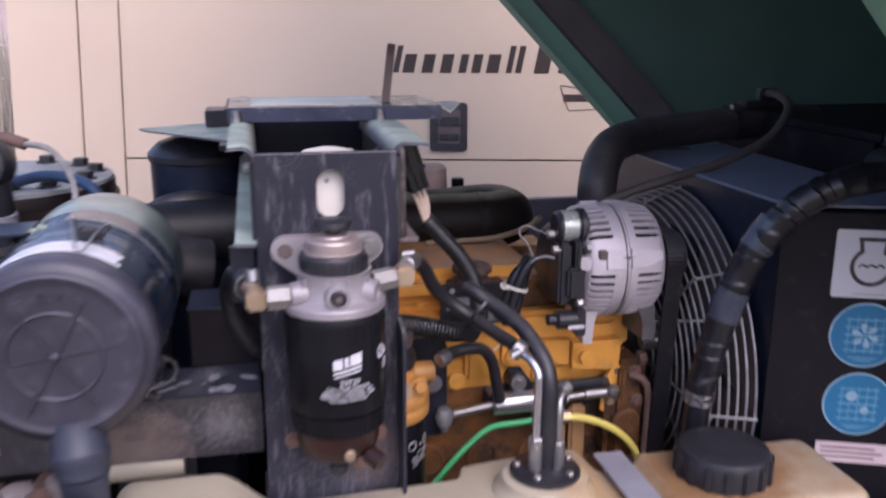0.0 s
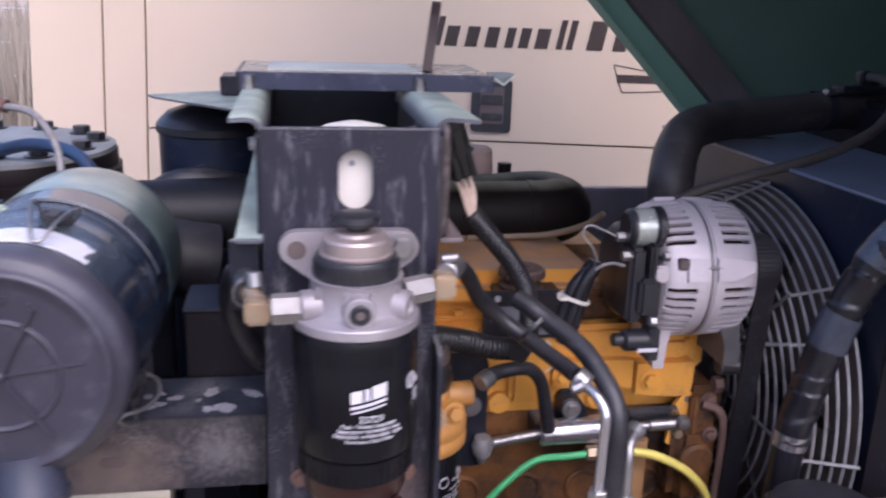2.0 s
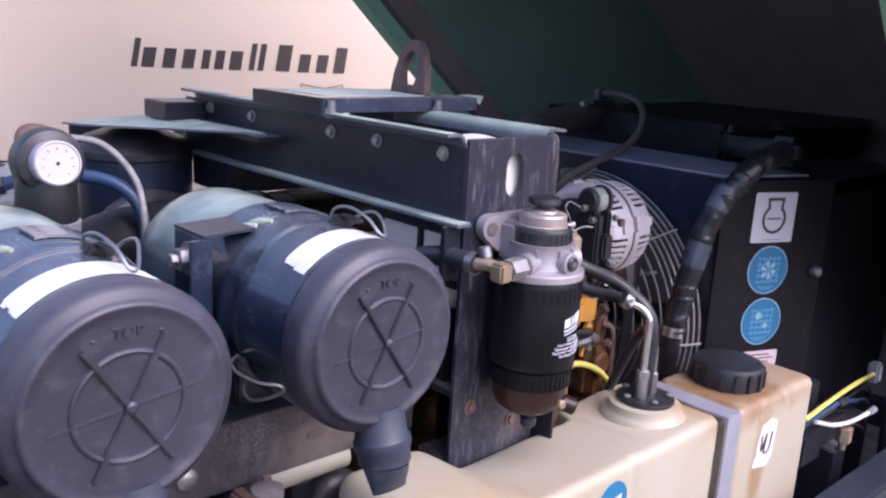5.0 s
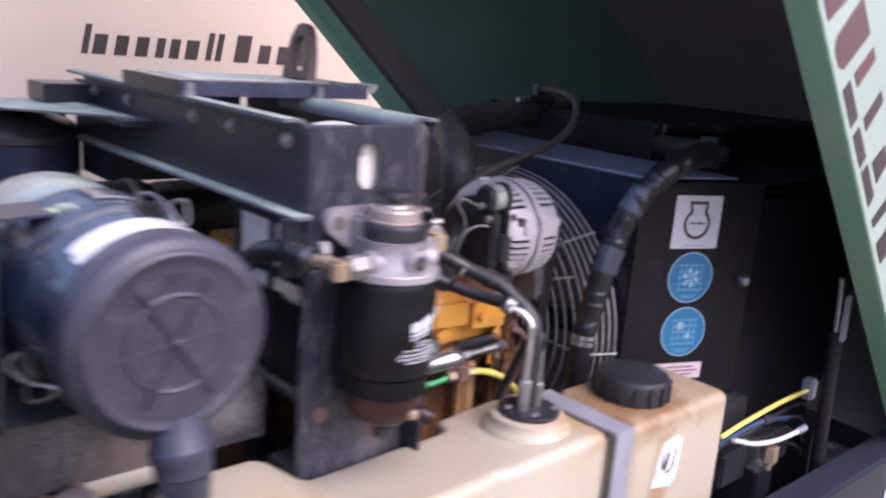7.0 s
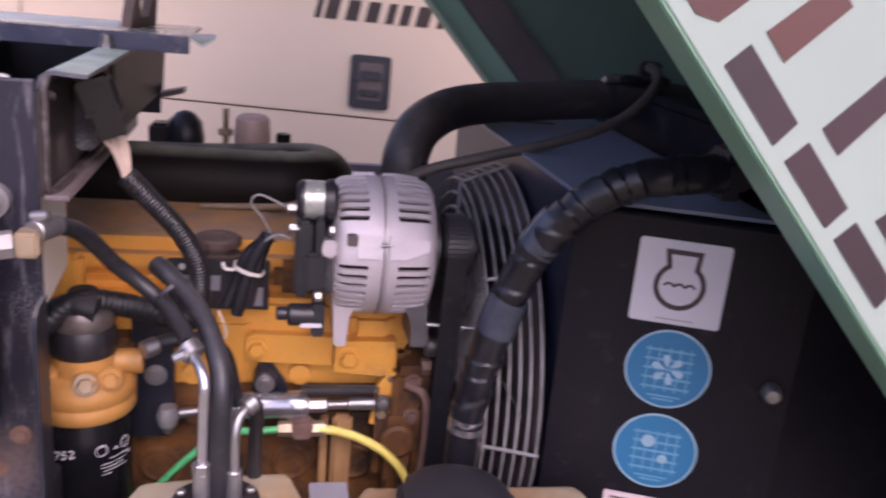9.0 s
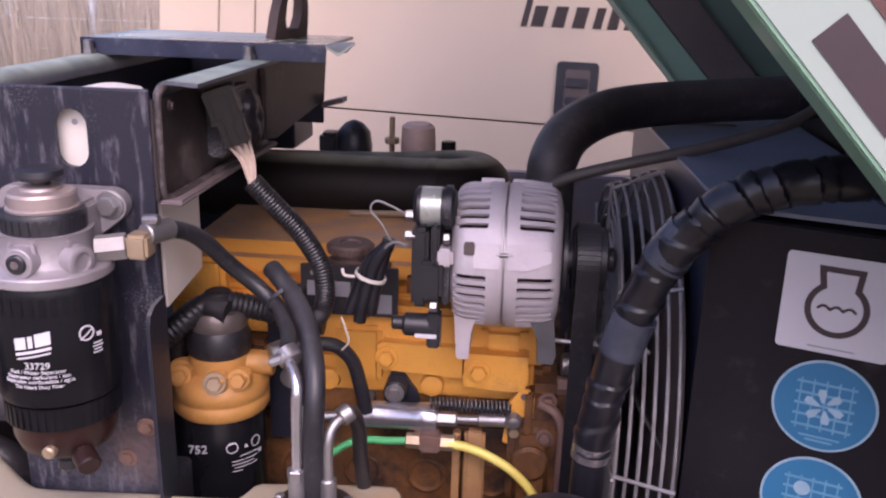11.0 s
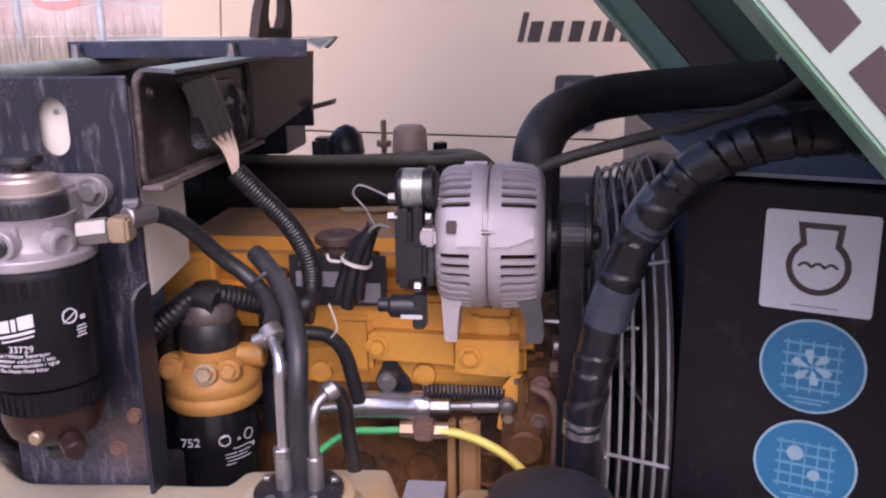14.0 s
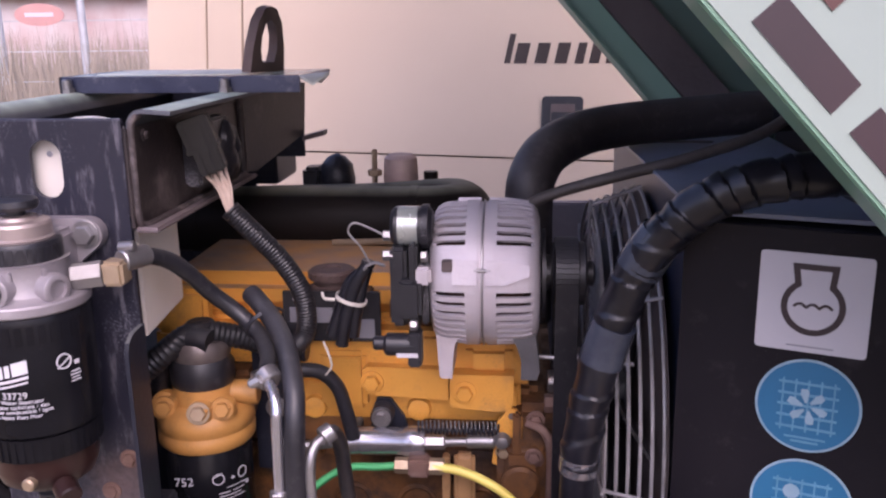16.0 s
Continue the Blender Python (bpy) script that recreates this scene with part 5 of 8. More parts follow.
    part("brush_box", boxed(0.216, 0.24, 1.186, 1.215, 1.33, 1.372, 0.004), PLASTIC, cov)
    part("heat_fin", boxed(0.239, 0.246, 1.2, 1.24, 1.32, 1.395, 0.002), BLACK_DIRTY, cov)
    sock = part("plug_socket", rod((0.2, 1.188, 1.302), (0.236, 1.188, 1.302), 0.0125, 18, 0.003), PLASTIC, cov, "black round plug")
    part("plug_tip", rod((0.188, 1.188, 1.303), (0.201, 1.188, 1.303), 0.0075), PLASTIC, sock)
    part("plug_latch", boxed(0.226, 0.24, 1.176, 1.2, 1.28, 1.318, 0.002), PLASTIC, sock)
    part("plug_strip", boxed(0.214, 0.237, 1.1745, 1.1765, 1.292, 1.2965, 0.0004), LABEL, sock)
    cap = part("capacitor", rod((0.206, 1.222, 1.423), (0.25, 1.222, 1.423), 0.021, 28, 0.004), PLASTIC, cov, "black capacitor with a silver label")
    part("capacitor_label", lathe(bmesh.new(), [(0.0212, 0.214), (0.0215, 0.214), (0.0215, 0.235), (0.0212, 0.235)], (0, 1.222, 1.423), (1, 0, 0), 28, closed=True), CAP_LABEL, cap)
    part("capacitor_band", lathe(bmesh.new(), [(0.0212, 0.239), (0.0235, 0.239), (0.0235, 0.246), (0.0212, 0.246)], (0, 1.222, 1.423), (1, 0, 0), 24, closed=True), BLACK_DIRTY, cap)
    for p, q in (((0.198, 1.205, 1.395), (0.21, 1.205, 1.395)), ((0.24, 1.19, 1.398), (0.247, 1.19, 1.398)), ((0.228, 1.184, 1.325), (0.236, 1.184, 1.325)), ((0.196, 1.222, 1.412), (0.208, 1.222, 1.412))):
        part("terminal", hexed(bmesh.new(), p, q, 0.006), STEEL, cov)
    part("slip_fins", ribbed_ring_x(0.246, 0.2515, cy, cz, 0.0565, 28), PLASTIC, cov)
    # pulley
    wide = Matrix.Translation((0.306 - cx, 0, 0)) @ Matrix.Diagonal((1.08, 1, 1, 1)) @ Matrix.Translation((cx - 0.306 - 0.0015, 0, 0))
    for ob in a.children_recursive:
        if ob is rear or ob is front or ob.parent in (rear, front) or ob.name.startswith(("winding", "stator_ring", "clamp_seam")):
            ob.data.transform(wide)
    part("fan_disc", lathed([(0, 0.366), (0.05, 0.366), (0.05, 0.37), (0, 0.37)], (0, cy, cz), (1, 0, 0), 40), PLASTIC, a)
    turned([(0, 0.37), (0.02, 0.37), (0.02, 0.377), (0.034, 0.3775), (0.0355, 0.379)] + [(0.033 + (0.0012 if k % 2 else 0), 0.381 + k * 0.003) for k in range(9)] + [(0.0355, 0.407), (0.0355, 0.413), (0.033, 0.415), (0.014, 0.415), (0.014, 0.423), (0.009, 0.426), (0, 0.426)], RUBBER, "pulley", "black ribbed pulley")
    # the belt over it, down to the crank
    rim = [(cy - 0.0365 * math.cos(radians(d)), cz + 0.0365 * math.sin(radians(d))) for d in range(-10, 191, 8)]
    loop = [(cy - 0.012, 1.02), *rim, (cy + 0.06, 1.02)]
    bm = bmesh.new()
    for (ya, za), (yb, zb) in zip(loop, loop[1:]):
        n = Vector((0, za - zb, yb - ya)).normalized() * 0.004
        slab(bm, [(0.381, ya, za), (0.381, yb, zb), (0.406, yb, zb), (0.406, ya, za)], n)
    part("drive_belt", bm, RUBBER, a, "black ribbed drive belt")
    return a


def ribbed_ring_x(x0, x1, cy, cz, r, n):
    bm = bmesh.new()
    for k in range(n):
        m = Matrix.Translation((0, cy, cz)) @ Euler((2 * math.pi * k / n, 0, 0)).to_matrix().to_4x4()
        box(bm, x0, x1, -0.003, 0.003, r - 0.002, r + 0.004, 0, m)
    return bm


alternator()


def muffler():
    m = thing("exhaust_muffler", (0, 1.56, 1.3), "long heat-faded dark muffler tube, its top highlight painted pale, above the engine", "muffler")
    part("shell", tube([(-0.17, 1.56, 1.356), (-0.05, 1.56, 1.356), (0.14, 1.56, 1.356), (0.2, 1.562, 1.356), (0.238, 1.58, 1.355), (0.254, 1.618, 1.352), (0.24, 1.656, 1.352), (0.2, 1.675, 1.347), (0.1, 1.677, 1.34), (-0.1, 1.677, 1.335)], 0.0485, 32), OLIVE, m, "", 60)
    for x in (-0.13, 0.19):
        part("band", lathe(bmesh.new(), [(0.0487, -0.006), (0.05, -0.006), (0.05, 0.006), (0.0487, 0.006)], (x, 1.56, 1.356), (1, 0, 0), 40, closed=True), OLIVE, m)
        part("cradle", boxed(x - 0.012, x + 0.012, 1.54, 1.58, 1.284, 1.318, 0.002), BLACK, m)
    ih = thing("intake_hose", (-0.3, 1.56, 1.3), "thick black rubber intake hose beside the air cleaner", "hose")
    part("hose", tube([(-0.5, 1.52, 1.33), (-0.42, 1.555, 1.352), (-0.3, 1.56, 1.358), (-0.18, 1.56, 1.36)], 0.051, 28), INTAKE, ih)
    part("hose_clamp", lathe(bmesh.new(), [(0.0512, -0.006), (0.053, -0.006), (0.053, 0.006), (0.0512, 0.006)], (-0.2, 1.56, 1.36), (1, 0, 0), 32, closed=True), STEEL, ih)
    part("hose_stay", boxed(-0.36, -0.33, 1.54, 1.58, 0.56, 1.31, 0.002), BLACK, ih)
    # fittings that stand up behind it
    m2 = thing("pipe_fittings", (0.1, 1.66, 1.35), "row of small dusty fittings behind the muffler", "fittings")
    part("round_head", lathed([(0, 0), (0.028, 0), (0.03, 0.02), (0.026, 0.045), (0.014, 0.058), (0.004, 0.062), (0, 0.063)], (0.04, 1.735, 1.366)), BLACK_DIRTY, m2)
    part("valve_head", boxed(-0.015, 0.017, 1.715, 1.755, 1.355, 1.408, 0.006), BLACK_DIRTY, m2)
    part("brass_stem", rod((0.103, 1.735, 1.34), (0.103, 1.735, 1.436), 0.0045), BRASS, m2)
    part("stem_nut", hexed(bmesh.new(), (0.103, 1.735, 1.392), (0.103, 1.735, 1.402), 0.012), BRASS, m2)
    part("pale_cup", lathed([(0, 0), (0.027, 0), (0.029, 0.03), (0.027, 0.062), (0.02, 0.068), (0, 0.068)], (0.145, 1.745, 1.358)), PINKISH, m2)
    part("small_cap", rod((0.195, 1.745, 1.34), (0.195, 1.745, 1.398), 0.012), OLIVE, m2)
    part("manifold", boxed(-0.08, 0.28, 1.728, 1.77, 1.2, 1.367, 0.01), YELLOW_OLD_SHADED, m2)


muffler()


def yellow_filter():
    cx, cy = -0.004, 1.195
    f = thing("final_fuel_filter", (cx, cy, 1.0), "black fuel filter can under a yellow filter head", "fuel filter")
    can = part("filter_can", lathed([(0, 1.025), (0.03, 1.026), (0.044, 1.033), (0.047, 1.045), (0.047, 1.183), (0.044, 1.188), (0, 1.188)], (cx, cy, 0), seg=40), CAN_BLACK, f)
    head = part("filter_head", lathed([(0, 1.186), (0.05, 1.186), (0.053, 1.190), (0.053, 1.201), (0.0515, 1.203), (0.0515, 1.205), (0.053, 1.207), (0.053, 1.218), (0.048, 1.227), (0.035, 1.233), (0.033, 1.253), (0, 1.255)], (cx, cy, 0), seg=40), YELLOW_FILTER_SHADED, f, "yellow filter head with bolts")
    for a, r in ((-140, 0.042), (-75, 0.04), (-40, 0.042), (200, 0.04)):
        x, y = cx + r * math.cos(radians(a)), cy + r * math.sin(radians(a))
        part("lug", rod((x, y, 1.225), (x, y - 0.004, 1.241), 0.0125), YELLOW_FILTER_SHADED, head)
        part("lug_bolt", bolt(bmesh.new(), (x, y - 0.01, 1.235), (0.2, -1, 0.2), 0.0085, 0.007), YELLOW_FILTER_SHADED if a != -75 else BRASS, head)
    part("side_boss", rod((cx, cy, 1.238), (cx + 0.06, cy + 0.005, 1.238), 0.014), YELLOW_FILTER_SHADED, head)
    part("wall_bracket", boxed(cx - 0.04, cx + 0.045, cy + 0.03, 1.3, 1.195, 1.250, 0.006), YELLOW_OLD_SHADED, head)
    part("sensor_skirt", lathed([(0, 1.251), (0.033, 1.251), (0.0345, 1.255), (0.035, 1.272), (0.03, 1.282), (0, 1.283)], (cx, cy, 0)), RUBBER, f)
    part("sensor_cap", lathed([(0, 1.281), (0.03, 1.281), (0.032, 1.285), (0.032, 1.297), (0.029, 1.302), (0.01, 1.304), (0.01, 1.313), (0, 1.314)], (cx, cy, 0)), PRIMER_OLD, f, "dull bronze sensor cap")
    part("bleed_knob", rod((cx + 0.002, cy - 0.002, 1.310), (cx + 0.002, cy - 0.002, 1.322), 0.015), PLASTIC, f)
    m = Matrix.Translation((cx, cy, 0)) @ Euler((0, 0, radians(6))).to_matrix().to_4x4() @ pose(0, -0.0471, 1.150, 90)
    part("part_number", writing("752", 0.014, m @ pose(-0.0175, 0.003, 0), 0.0471), LABEL, can)
    bm = bmesh.new()
    for x in (0.0195, 0.0485):
        p = m @ Vector((0.0471 * math.sin(x / 0.0471), 0.004, 0.0471 * math.cos(x / 0.0471) - 0.0471))
        n = m.to_3x3() @ Vector((math.sin(x / 0.0471), 0, math.cos(x / 0.0471)))
        lathe(bm, [(0.0056, 0), (0.0066, 0), (0.0066, 0.0006), (0.0056, 0.0006)], p, n, 20, closed=True)
    bars_on_can(bm, [(0.0155, 0.0235, 0.0035, 0.0047, 0.25), (0.0445, 0.0525, 0.0035, 0.0047, -0.25), (0.0335, 0.0375, 0.001, 0.0028, 0), (0.0346, 0.0364, 0.0028, 0.0046, 0), (0.028, 0.044, -0.008, -0.0072, 0), (0.019, 0.032, -0.0135, -0.0127, 0), (0.034, 0.05, -0.0135, -0.0127, 0), (0.019, 0.045, -0.0175, -0.0167, 0), (0.021, 0.05, -0.0215, -0.0207, 0), (0.019, 0.03, -0.0255, -0.0247, 0), (0.053, 0.0575, -0.013, -0.0085, 0)], m, 0.0471)
    part("safety_print", bm, LABEL, can)

    # set back against the block, at its full size
    shift = Matrix.Translation((-0.0155, 0.0384, -0.0264)) @ Matrix.Scale(1.044, 4)
    for ob in f.children_recursive:
        ob.data.transform(shift)


yellow_filter()


# ---- air cleaners ----
def air_cleaner(cx, cy, cz, name, label):
    """A round can lying along y, its dust cap towards the walkway."""
    a = thing(name, (cx, cy + 0.2, cz - 0.13), label, "air cleaner", "pair of air cleaners")
    at, ax = (cx, 0, cz), (0, 1, 0)
    up = frame_to(at, ax).to_3x3().inverted() @ Vector((0, 0, 1))
    up_a = math.degrees(math.atan2(up.y, up.x))
    y = cy
    part("canister", lathed([(0, y + 0.02), (0.088, y + 0.02), (0.094, y + 0.035), (0.0955, y + 0.05), (0.0957, y + 0.1), (0.0975, y + 0.11), (0.0985, y + 0.116), (0.0982, y + 0.122), (0.0965, y + 0.13), (0.0962, y + 0.138), (0.0978, y + 0.146)]
                            + [(0.0985 + (0.0019 if k % 2 else 0) - 0.00004 * k, y + 0.149 + 0.0042 * k) for k in range(19)] + [(0.0985, y + 0.23)], at, ax, 64), CLEANER, a, "glossy blue-black canister", 75)
    part("rear_dome", lathed([(0.09, y + 0.2295), (0.0992, y + 0.2295), (0.0998, y + 0.233), (0.0998, y + 0.33), (0.097, y + 0.352), (0.09, y + 0.37), (0.076, y + 0.382), (0, y + 0.388)], at, ax, 64), CLEANER_DUST_SHEEN, a, "rear half of the canister, pale with dust and painted sky sheen")
    cap = part("dust_cap", lathed([(0, y), (0.07, y), (0.0785, y - 0.0005), (0.0805, y - 0.002), (0.083, y - 0.0015), (0.085, y + 0.002), (0.087, y + 0.005), (0.092, y + 0.0075), (0.0958, y + 0.012), (0.0972, y + 0.018), (0.0972, y + 0.036), (0.0955, y + 0.041), (0.092, y + 0.042), (0, y + 0.042)], at, ax, 64), CAP_GREY, a, "dusty grey plastic dust cap", 60)
    # raised ring and spokes on the cap
    part("cap_ring", lathe(bmesh.new(), [(0.0425, y + 0.0005), (0.0433, y - 0.0017), (0.0452, y - 0.0025), (0.047, y - 0.0017), (0.048, y + 0.0005)], at, ax, 56, closed=True), CAP_GREY, cap)
    for k, (w, deep) in enumerate(((0.0014, 0.0022), (0.0026, 0.0046), (0.0026, 0.0042))):
        m = Matrix.Translation((cx, y, cz)) @ Euler((0, radians((-8, 56, 118)[k]), 0)).to_matrix().to_4x4()
        part("cap_spoke", boxed(-0.064, 0.064, -deep, 0.001, -w, w, 0.0011, m), CAP_GREY, cap)
    part("cap_hub", lathed([(0, -0.002), (0.006, -0.002), (0.005, 0.005), (0.003, 0.0068), (0, 0.007)], (cx, y, cz), (0, -1, 0), 20), CAP_GREY, cap)
    part("embossed_word", writing("TOP", 0.013, pose(cx, y - 0.0002, cz + 0.061, 90), None, 0.0018), CAP_GREY, cap)
    for dx in (-0.027, 0.027):
        part("embossed_dot", lathed([(0, 0), (0.002, 0), (0.0012, 0.0014), (0, 0.0016)], (cx + dx, y, cz + 0.058), (0, -1, 0), 10), CAP_GREY, cap)
    # label band round the top, torn at one end
    band = part("label_band", lathe(bmesh.new(), [(0.0958, y + 0.046), (0.0965, y + 0.046), (0.0968, y + 0.086), (0.0958, y + 0.086)], at, ax, 30, up_a - 40, up_a + 34, True), LABEL_DUSTY, a, "scuffed white label band with torn ends")
    rag = random.Random(int(-cx * 1000))
    for a0 in (up_a - 40, up_a + 34):
        for k in range(4):
            yk = y + 0.047 + 0.0095 * k
            out = rag.uniform(1.0, 5.0)
            lo, hi = (a0 - out, a0 + 0.5) if a0 < up_a else (a0 - 0.5, a0 + out)
            part("torn_flap", lathe(bmesh.new(), [(0.0958, yk), (0.0964, yk), (0.0966, yk + 0.0085), (0.0958, yk + 0.0085)], at, ax, 4, lo, hi, True), LABEL_DUSTY, band)
    # bracket: an upright foot beside the can, an arm over its shoulder, a clamp bolt
    sx = cx - 0.108
    br = part("mount_bracket", soften(boxed(sx - 0.004, sx + 0.004, y + 0.158, y + 0.222, 1.2395, cz + 0.084, 0.0), 0.0015), CLEANER, a, "blue-black steel mounting bracket")
    part("bracket_plate", soften(slab(bmesh.new(), [(sx - 0.004, y + 0.158, cz + 0.0845), (cx - 0.052, y + 0.158, cz + 0.087), (cx - 0.052, y + 0.222, cz + 0.087), (sx - 0.004, y + 0.222, cz + 0.0845)], (0, 0, 0.003)), 0.001), NAVY, br)
    part("bracket_lip", soften(boxed(sx - 0.02, sx + 0.004, y + 0.154, y + 0.1585, 1.25, cz + 0.084, 0.0), 0.001), CLEANER, br)
    bm = lathe(bmesh.new(), [(0.1008, y + 0.166), (0.1034, y + 0.167), (0.1034, y + 0.211), (0.1008, y + 0.212)], at, ax, 24, up_a - 6, up_a + 74, True)
    bmesh.ops.holes_fill(bm, edges=bm.edges)
    part("bracket_arm", bm, CLEANER, br)
    part("bracket_bolt", bolt(bmesh.new(), (sx - 0.004, y + 0.188, cz + 0.058), (-1, 0, 0), 0.0125, 0.012), STEEL, br)
    part("bracket_nut", hexed(bmesh.new(), (sx - 0.018, y + 0.188, cz + 0.058), (sx - 0.026, y + 0.188, cz + 0.058), 0.007), STEEL, br)
    # over-centre clips of bent wire, each on a pressed base
    for d in (14, 128, 246):
        m = Matrix.Translation((cx, y, cz)) @ Euler((0, radians(d), 0)).to_matrix().to_4x4()
        clip = part("cap_clip", tube([m @ Vector(p) for p in ((-0.013, 0.116, 0.1), (-0.018, 0.106, 0.113), (-0.017, 0.084, 0.119), (-0.01, 0.06, 0.113), (-0.004, 0.044, 0.101), (0.004, 0.044, 0.101), (0.01, 0.06, 0.113), (0.017, 0.084, 0.119), (0.018, 0.106, 0.113), (0.013, 0.116, 0.1))], 0.0017, 8, 4), STEEL, a, "bent wire cap clip")
        part("clip_base", boxed(-0.014, 0.014, 0.106, 0.122, 0.096, 0.107, 0.003, m), PLASTIC, clip)
        part("clip_lever", boxed(-0.006, 0.006, 0.082, 0.112, 0.104, 0.11, 0.002, m), PLASTIC, clip)
    # evacuator below the cap: a collar and a flattened duckbill
    ev = part("drain_boot", lathed([(0.024, 0.0), (0.027, 0.003), (0.028, 0.016), (0.03, 0.019), (0.03, 0.028), (0.0275, 0.031), (0.026, 0.062), (0, 0.062)], (cx + 0.012, y + 0.008, cz - 0.136), (-0.06, 0.2, 0.97), 28), CAP_BLUE, a, "blue-grey rubber drain boot")
    bm = bmesh.new()
    rows = []
    for h, wx, wy in ((0.004, 0.0255, 0.0255), (-0.008, 0.0245, 0.02), (-0.02, 0.023, 0.01), (-0.028, 0.022, 0.0045)):
        rows.append([bm.verts.new((cx + 0.012 - 0.1 * h + wx * math.cos(radians(15 * j)), y + 0.008 + 0.2 * h + wy * math.sin(radians(15 * j)), cz - 0.136 + h)) for j in range(24)])
    for ra, rb in zip(rows, rows[1:]):
        for j in range(24):
            bm.faces.new((ra[j], ra[(j + 1) % 24], rb[(j + 1) % 24], rb[j]))
    bm.faces.new(rows[0])
    bm.faces.new(rows[-1][::-1])
    part("duckbill", bm, CAP_BLUE, ev)
    # saddle down to the shelf
    part("saddle", boxed(cx - 0.05, cx + 0.05, y + 0.2, y + 0.24, 1.2395, cz - 0.085, 0.003), BLACK, a)
    part("outlet_neck", tube([(cx, y + 0.36, cz), (cx, y + 0.42, cz - 0.01), (cx + 0.04, y + 0.47, cz - 0.04), (cx + 0.12, y + 0.49, cz - 0.06)], 0.052, 20), RUBBER, a)
    # two dabs of paint on the ribs
    for a0, y0 in ((-34, 0.192), (-26, 0.182)):
        dabs = [(radians(a0 + k * 1.8), y + y0 - 0.006 * k) for k in range(5)]
        part("paint_mark", tube([(cx + 0.1005 * math.sin(q), yk, cz + 0.1005 * math.cos(q)) for q, yk in dabs], lambda t, q: 0.0025 + 0.002 * math.sin(math.pi * t), 10, 4), PAINT_MARK, a, "yellow-green paint mark")


air_cleaner(-0.385, 1.0, 1.369, "air_cleaner", "blue-black air cleaner with a dusty grey cap, beside the beam")
air_cleaner(-0.644, 1.0, 1.369, "air_cleaner", "blue-black air cleaner with a dusty grey cap, beside the pressure gauge")

# ---- dirty shelf under the air cleaners ----
sh = thing("mounting_shelf", (-0.55, 1.25, 1.18), "dirty black steel mounting shelf with a folded front edge", "shelf")
part("shelf_top", boxed(-1.2, -0.19, 1.176, 1.273, 1.2335, 1.2395, 0.001), SHELF_TOP, sh)
# dark tray and step added to give the recess its black
part("rear_tray", boxed(-1.2, -0.19, 1.273, 1.45, 1.158, 1.164, 0.001), SHROUD, sh)
part("tray_step", boxed(-1.2, -0.19, 1.2685, 1.2728, 1.1645, 1.233, 0.001), SHROUD, sh)
part("rear_channel", boxed(-0.279, -0.182, 1.2765, 1.36, 1.1645, 1.317, 0.002), SHROUD, sh, "black steel channel behind the ledge")
# the navy cap paints in the channel's lit top edge
part("channel_cap", boxed(-0.281, -0.18, 1.2745, 1.362, 1.3172, 1.321, 0.001), NAVY, sh)
part("front_fold", boxed(-1.2, -0.19, 1.172, 1.177, 1.158, 1.2395, 0.001), SHELF_FRONT, sh)
bm = bmesh.new()
face_slab(bm, rounded(0.026, 0.011, 0.0054), pose(-0.344, 1.1718, 1.194, 90), 0.0015)
part("slot_hole", bm, FOAM, sh)
part("round_bolt", lathed([(0, 0), (0.013, 0), (0.012, 0.005), (0.007, 0.008), (0, 0.009)], (-0.512, 1.172, 1.189), (0, -1, 0)), STEEL, sh)
for x in (-1.1, -0.75, -0.25):
    part("shelf_leg", boxed(x - 0.02, x + 0.02, 1.30, 1.34, 0.56, 1.1578, 0.002), BLACK, sh)
rng = random.Random(8)
for k in range(11):
    sx, sy, sr = rng.uniform(-0.33, -0.2), rng.uniform(1.19, 1.235), rng.uniform(0.0025, 0.008)
    out = [(sr * (1 + 0.35 * rng.uniform(-1, 1)) * math.cos(radians(a)) * 1.6, sr * (1 + 0.35 * rng.uniform(-1, 1)) * math.sin(radians(a))) for a in range(0, 360, 30)]
    part("dried_splash", face_slab(bmesh.new(), out, pose(sx, sy, 1.2396, 0, 0, rng.uniform(0, 180)), 0.0003), SPLASH, sh)
lb = thing("pale_drain_pipe", (-0.32, 1.12, 1.14), "pale yellowish pipe stub under the shelf", "pipe")
part("pipe", tube([(-0.42, 1.19, 1.146), (-0.29, 1.19, 1.146)], 0.0185, 20, 3), TANK, lb)
part("pipe_rim", lathe(bmesh.new(), [(0.0206, -0.006), (0.024, -0.005), (0.024, 0.005), (0.0206, 0.006)], (-0.412, 1.19, 1.146), (1, 0, 0), 24, closed=True), RUST, lb)
part("pipe_strut", boxed(-0.37, -0.34, 1.18, 1.2, 0.56, 1.13, 0.002), BLACK, lb)

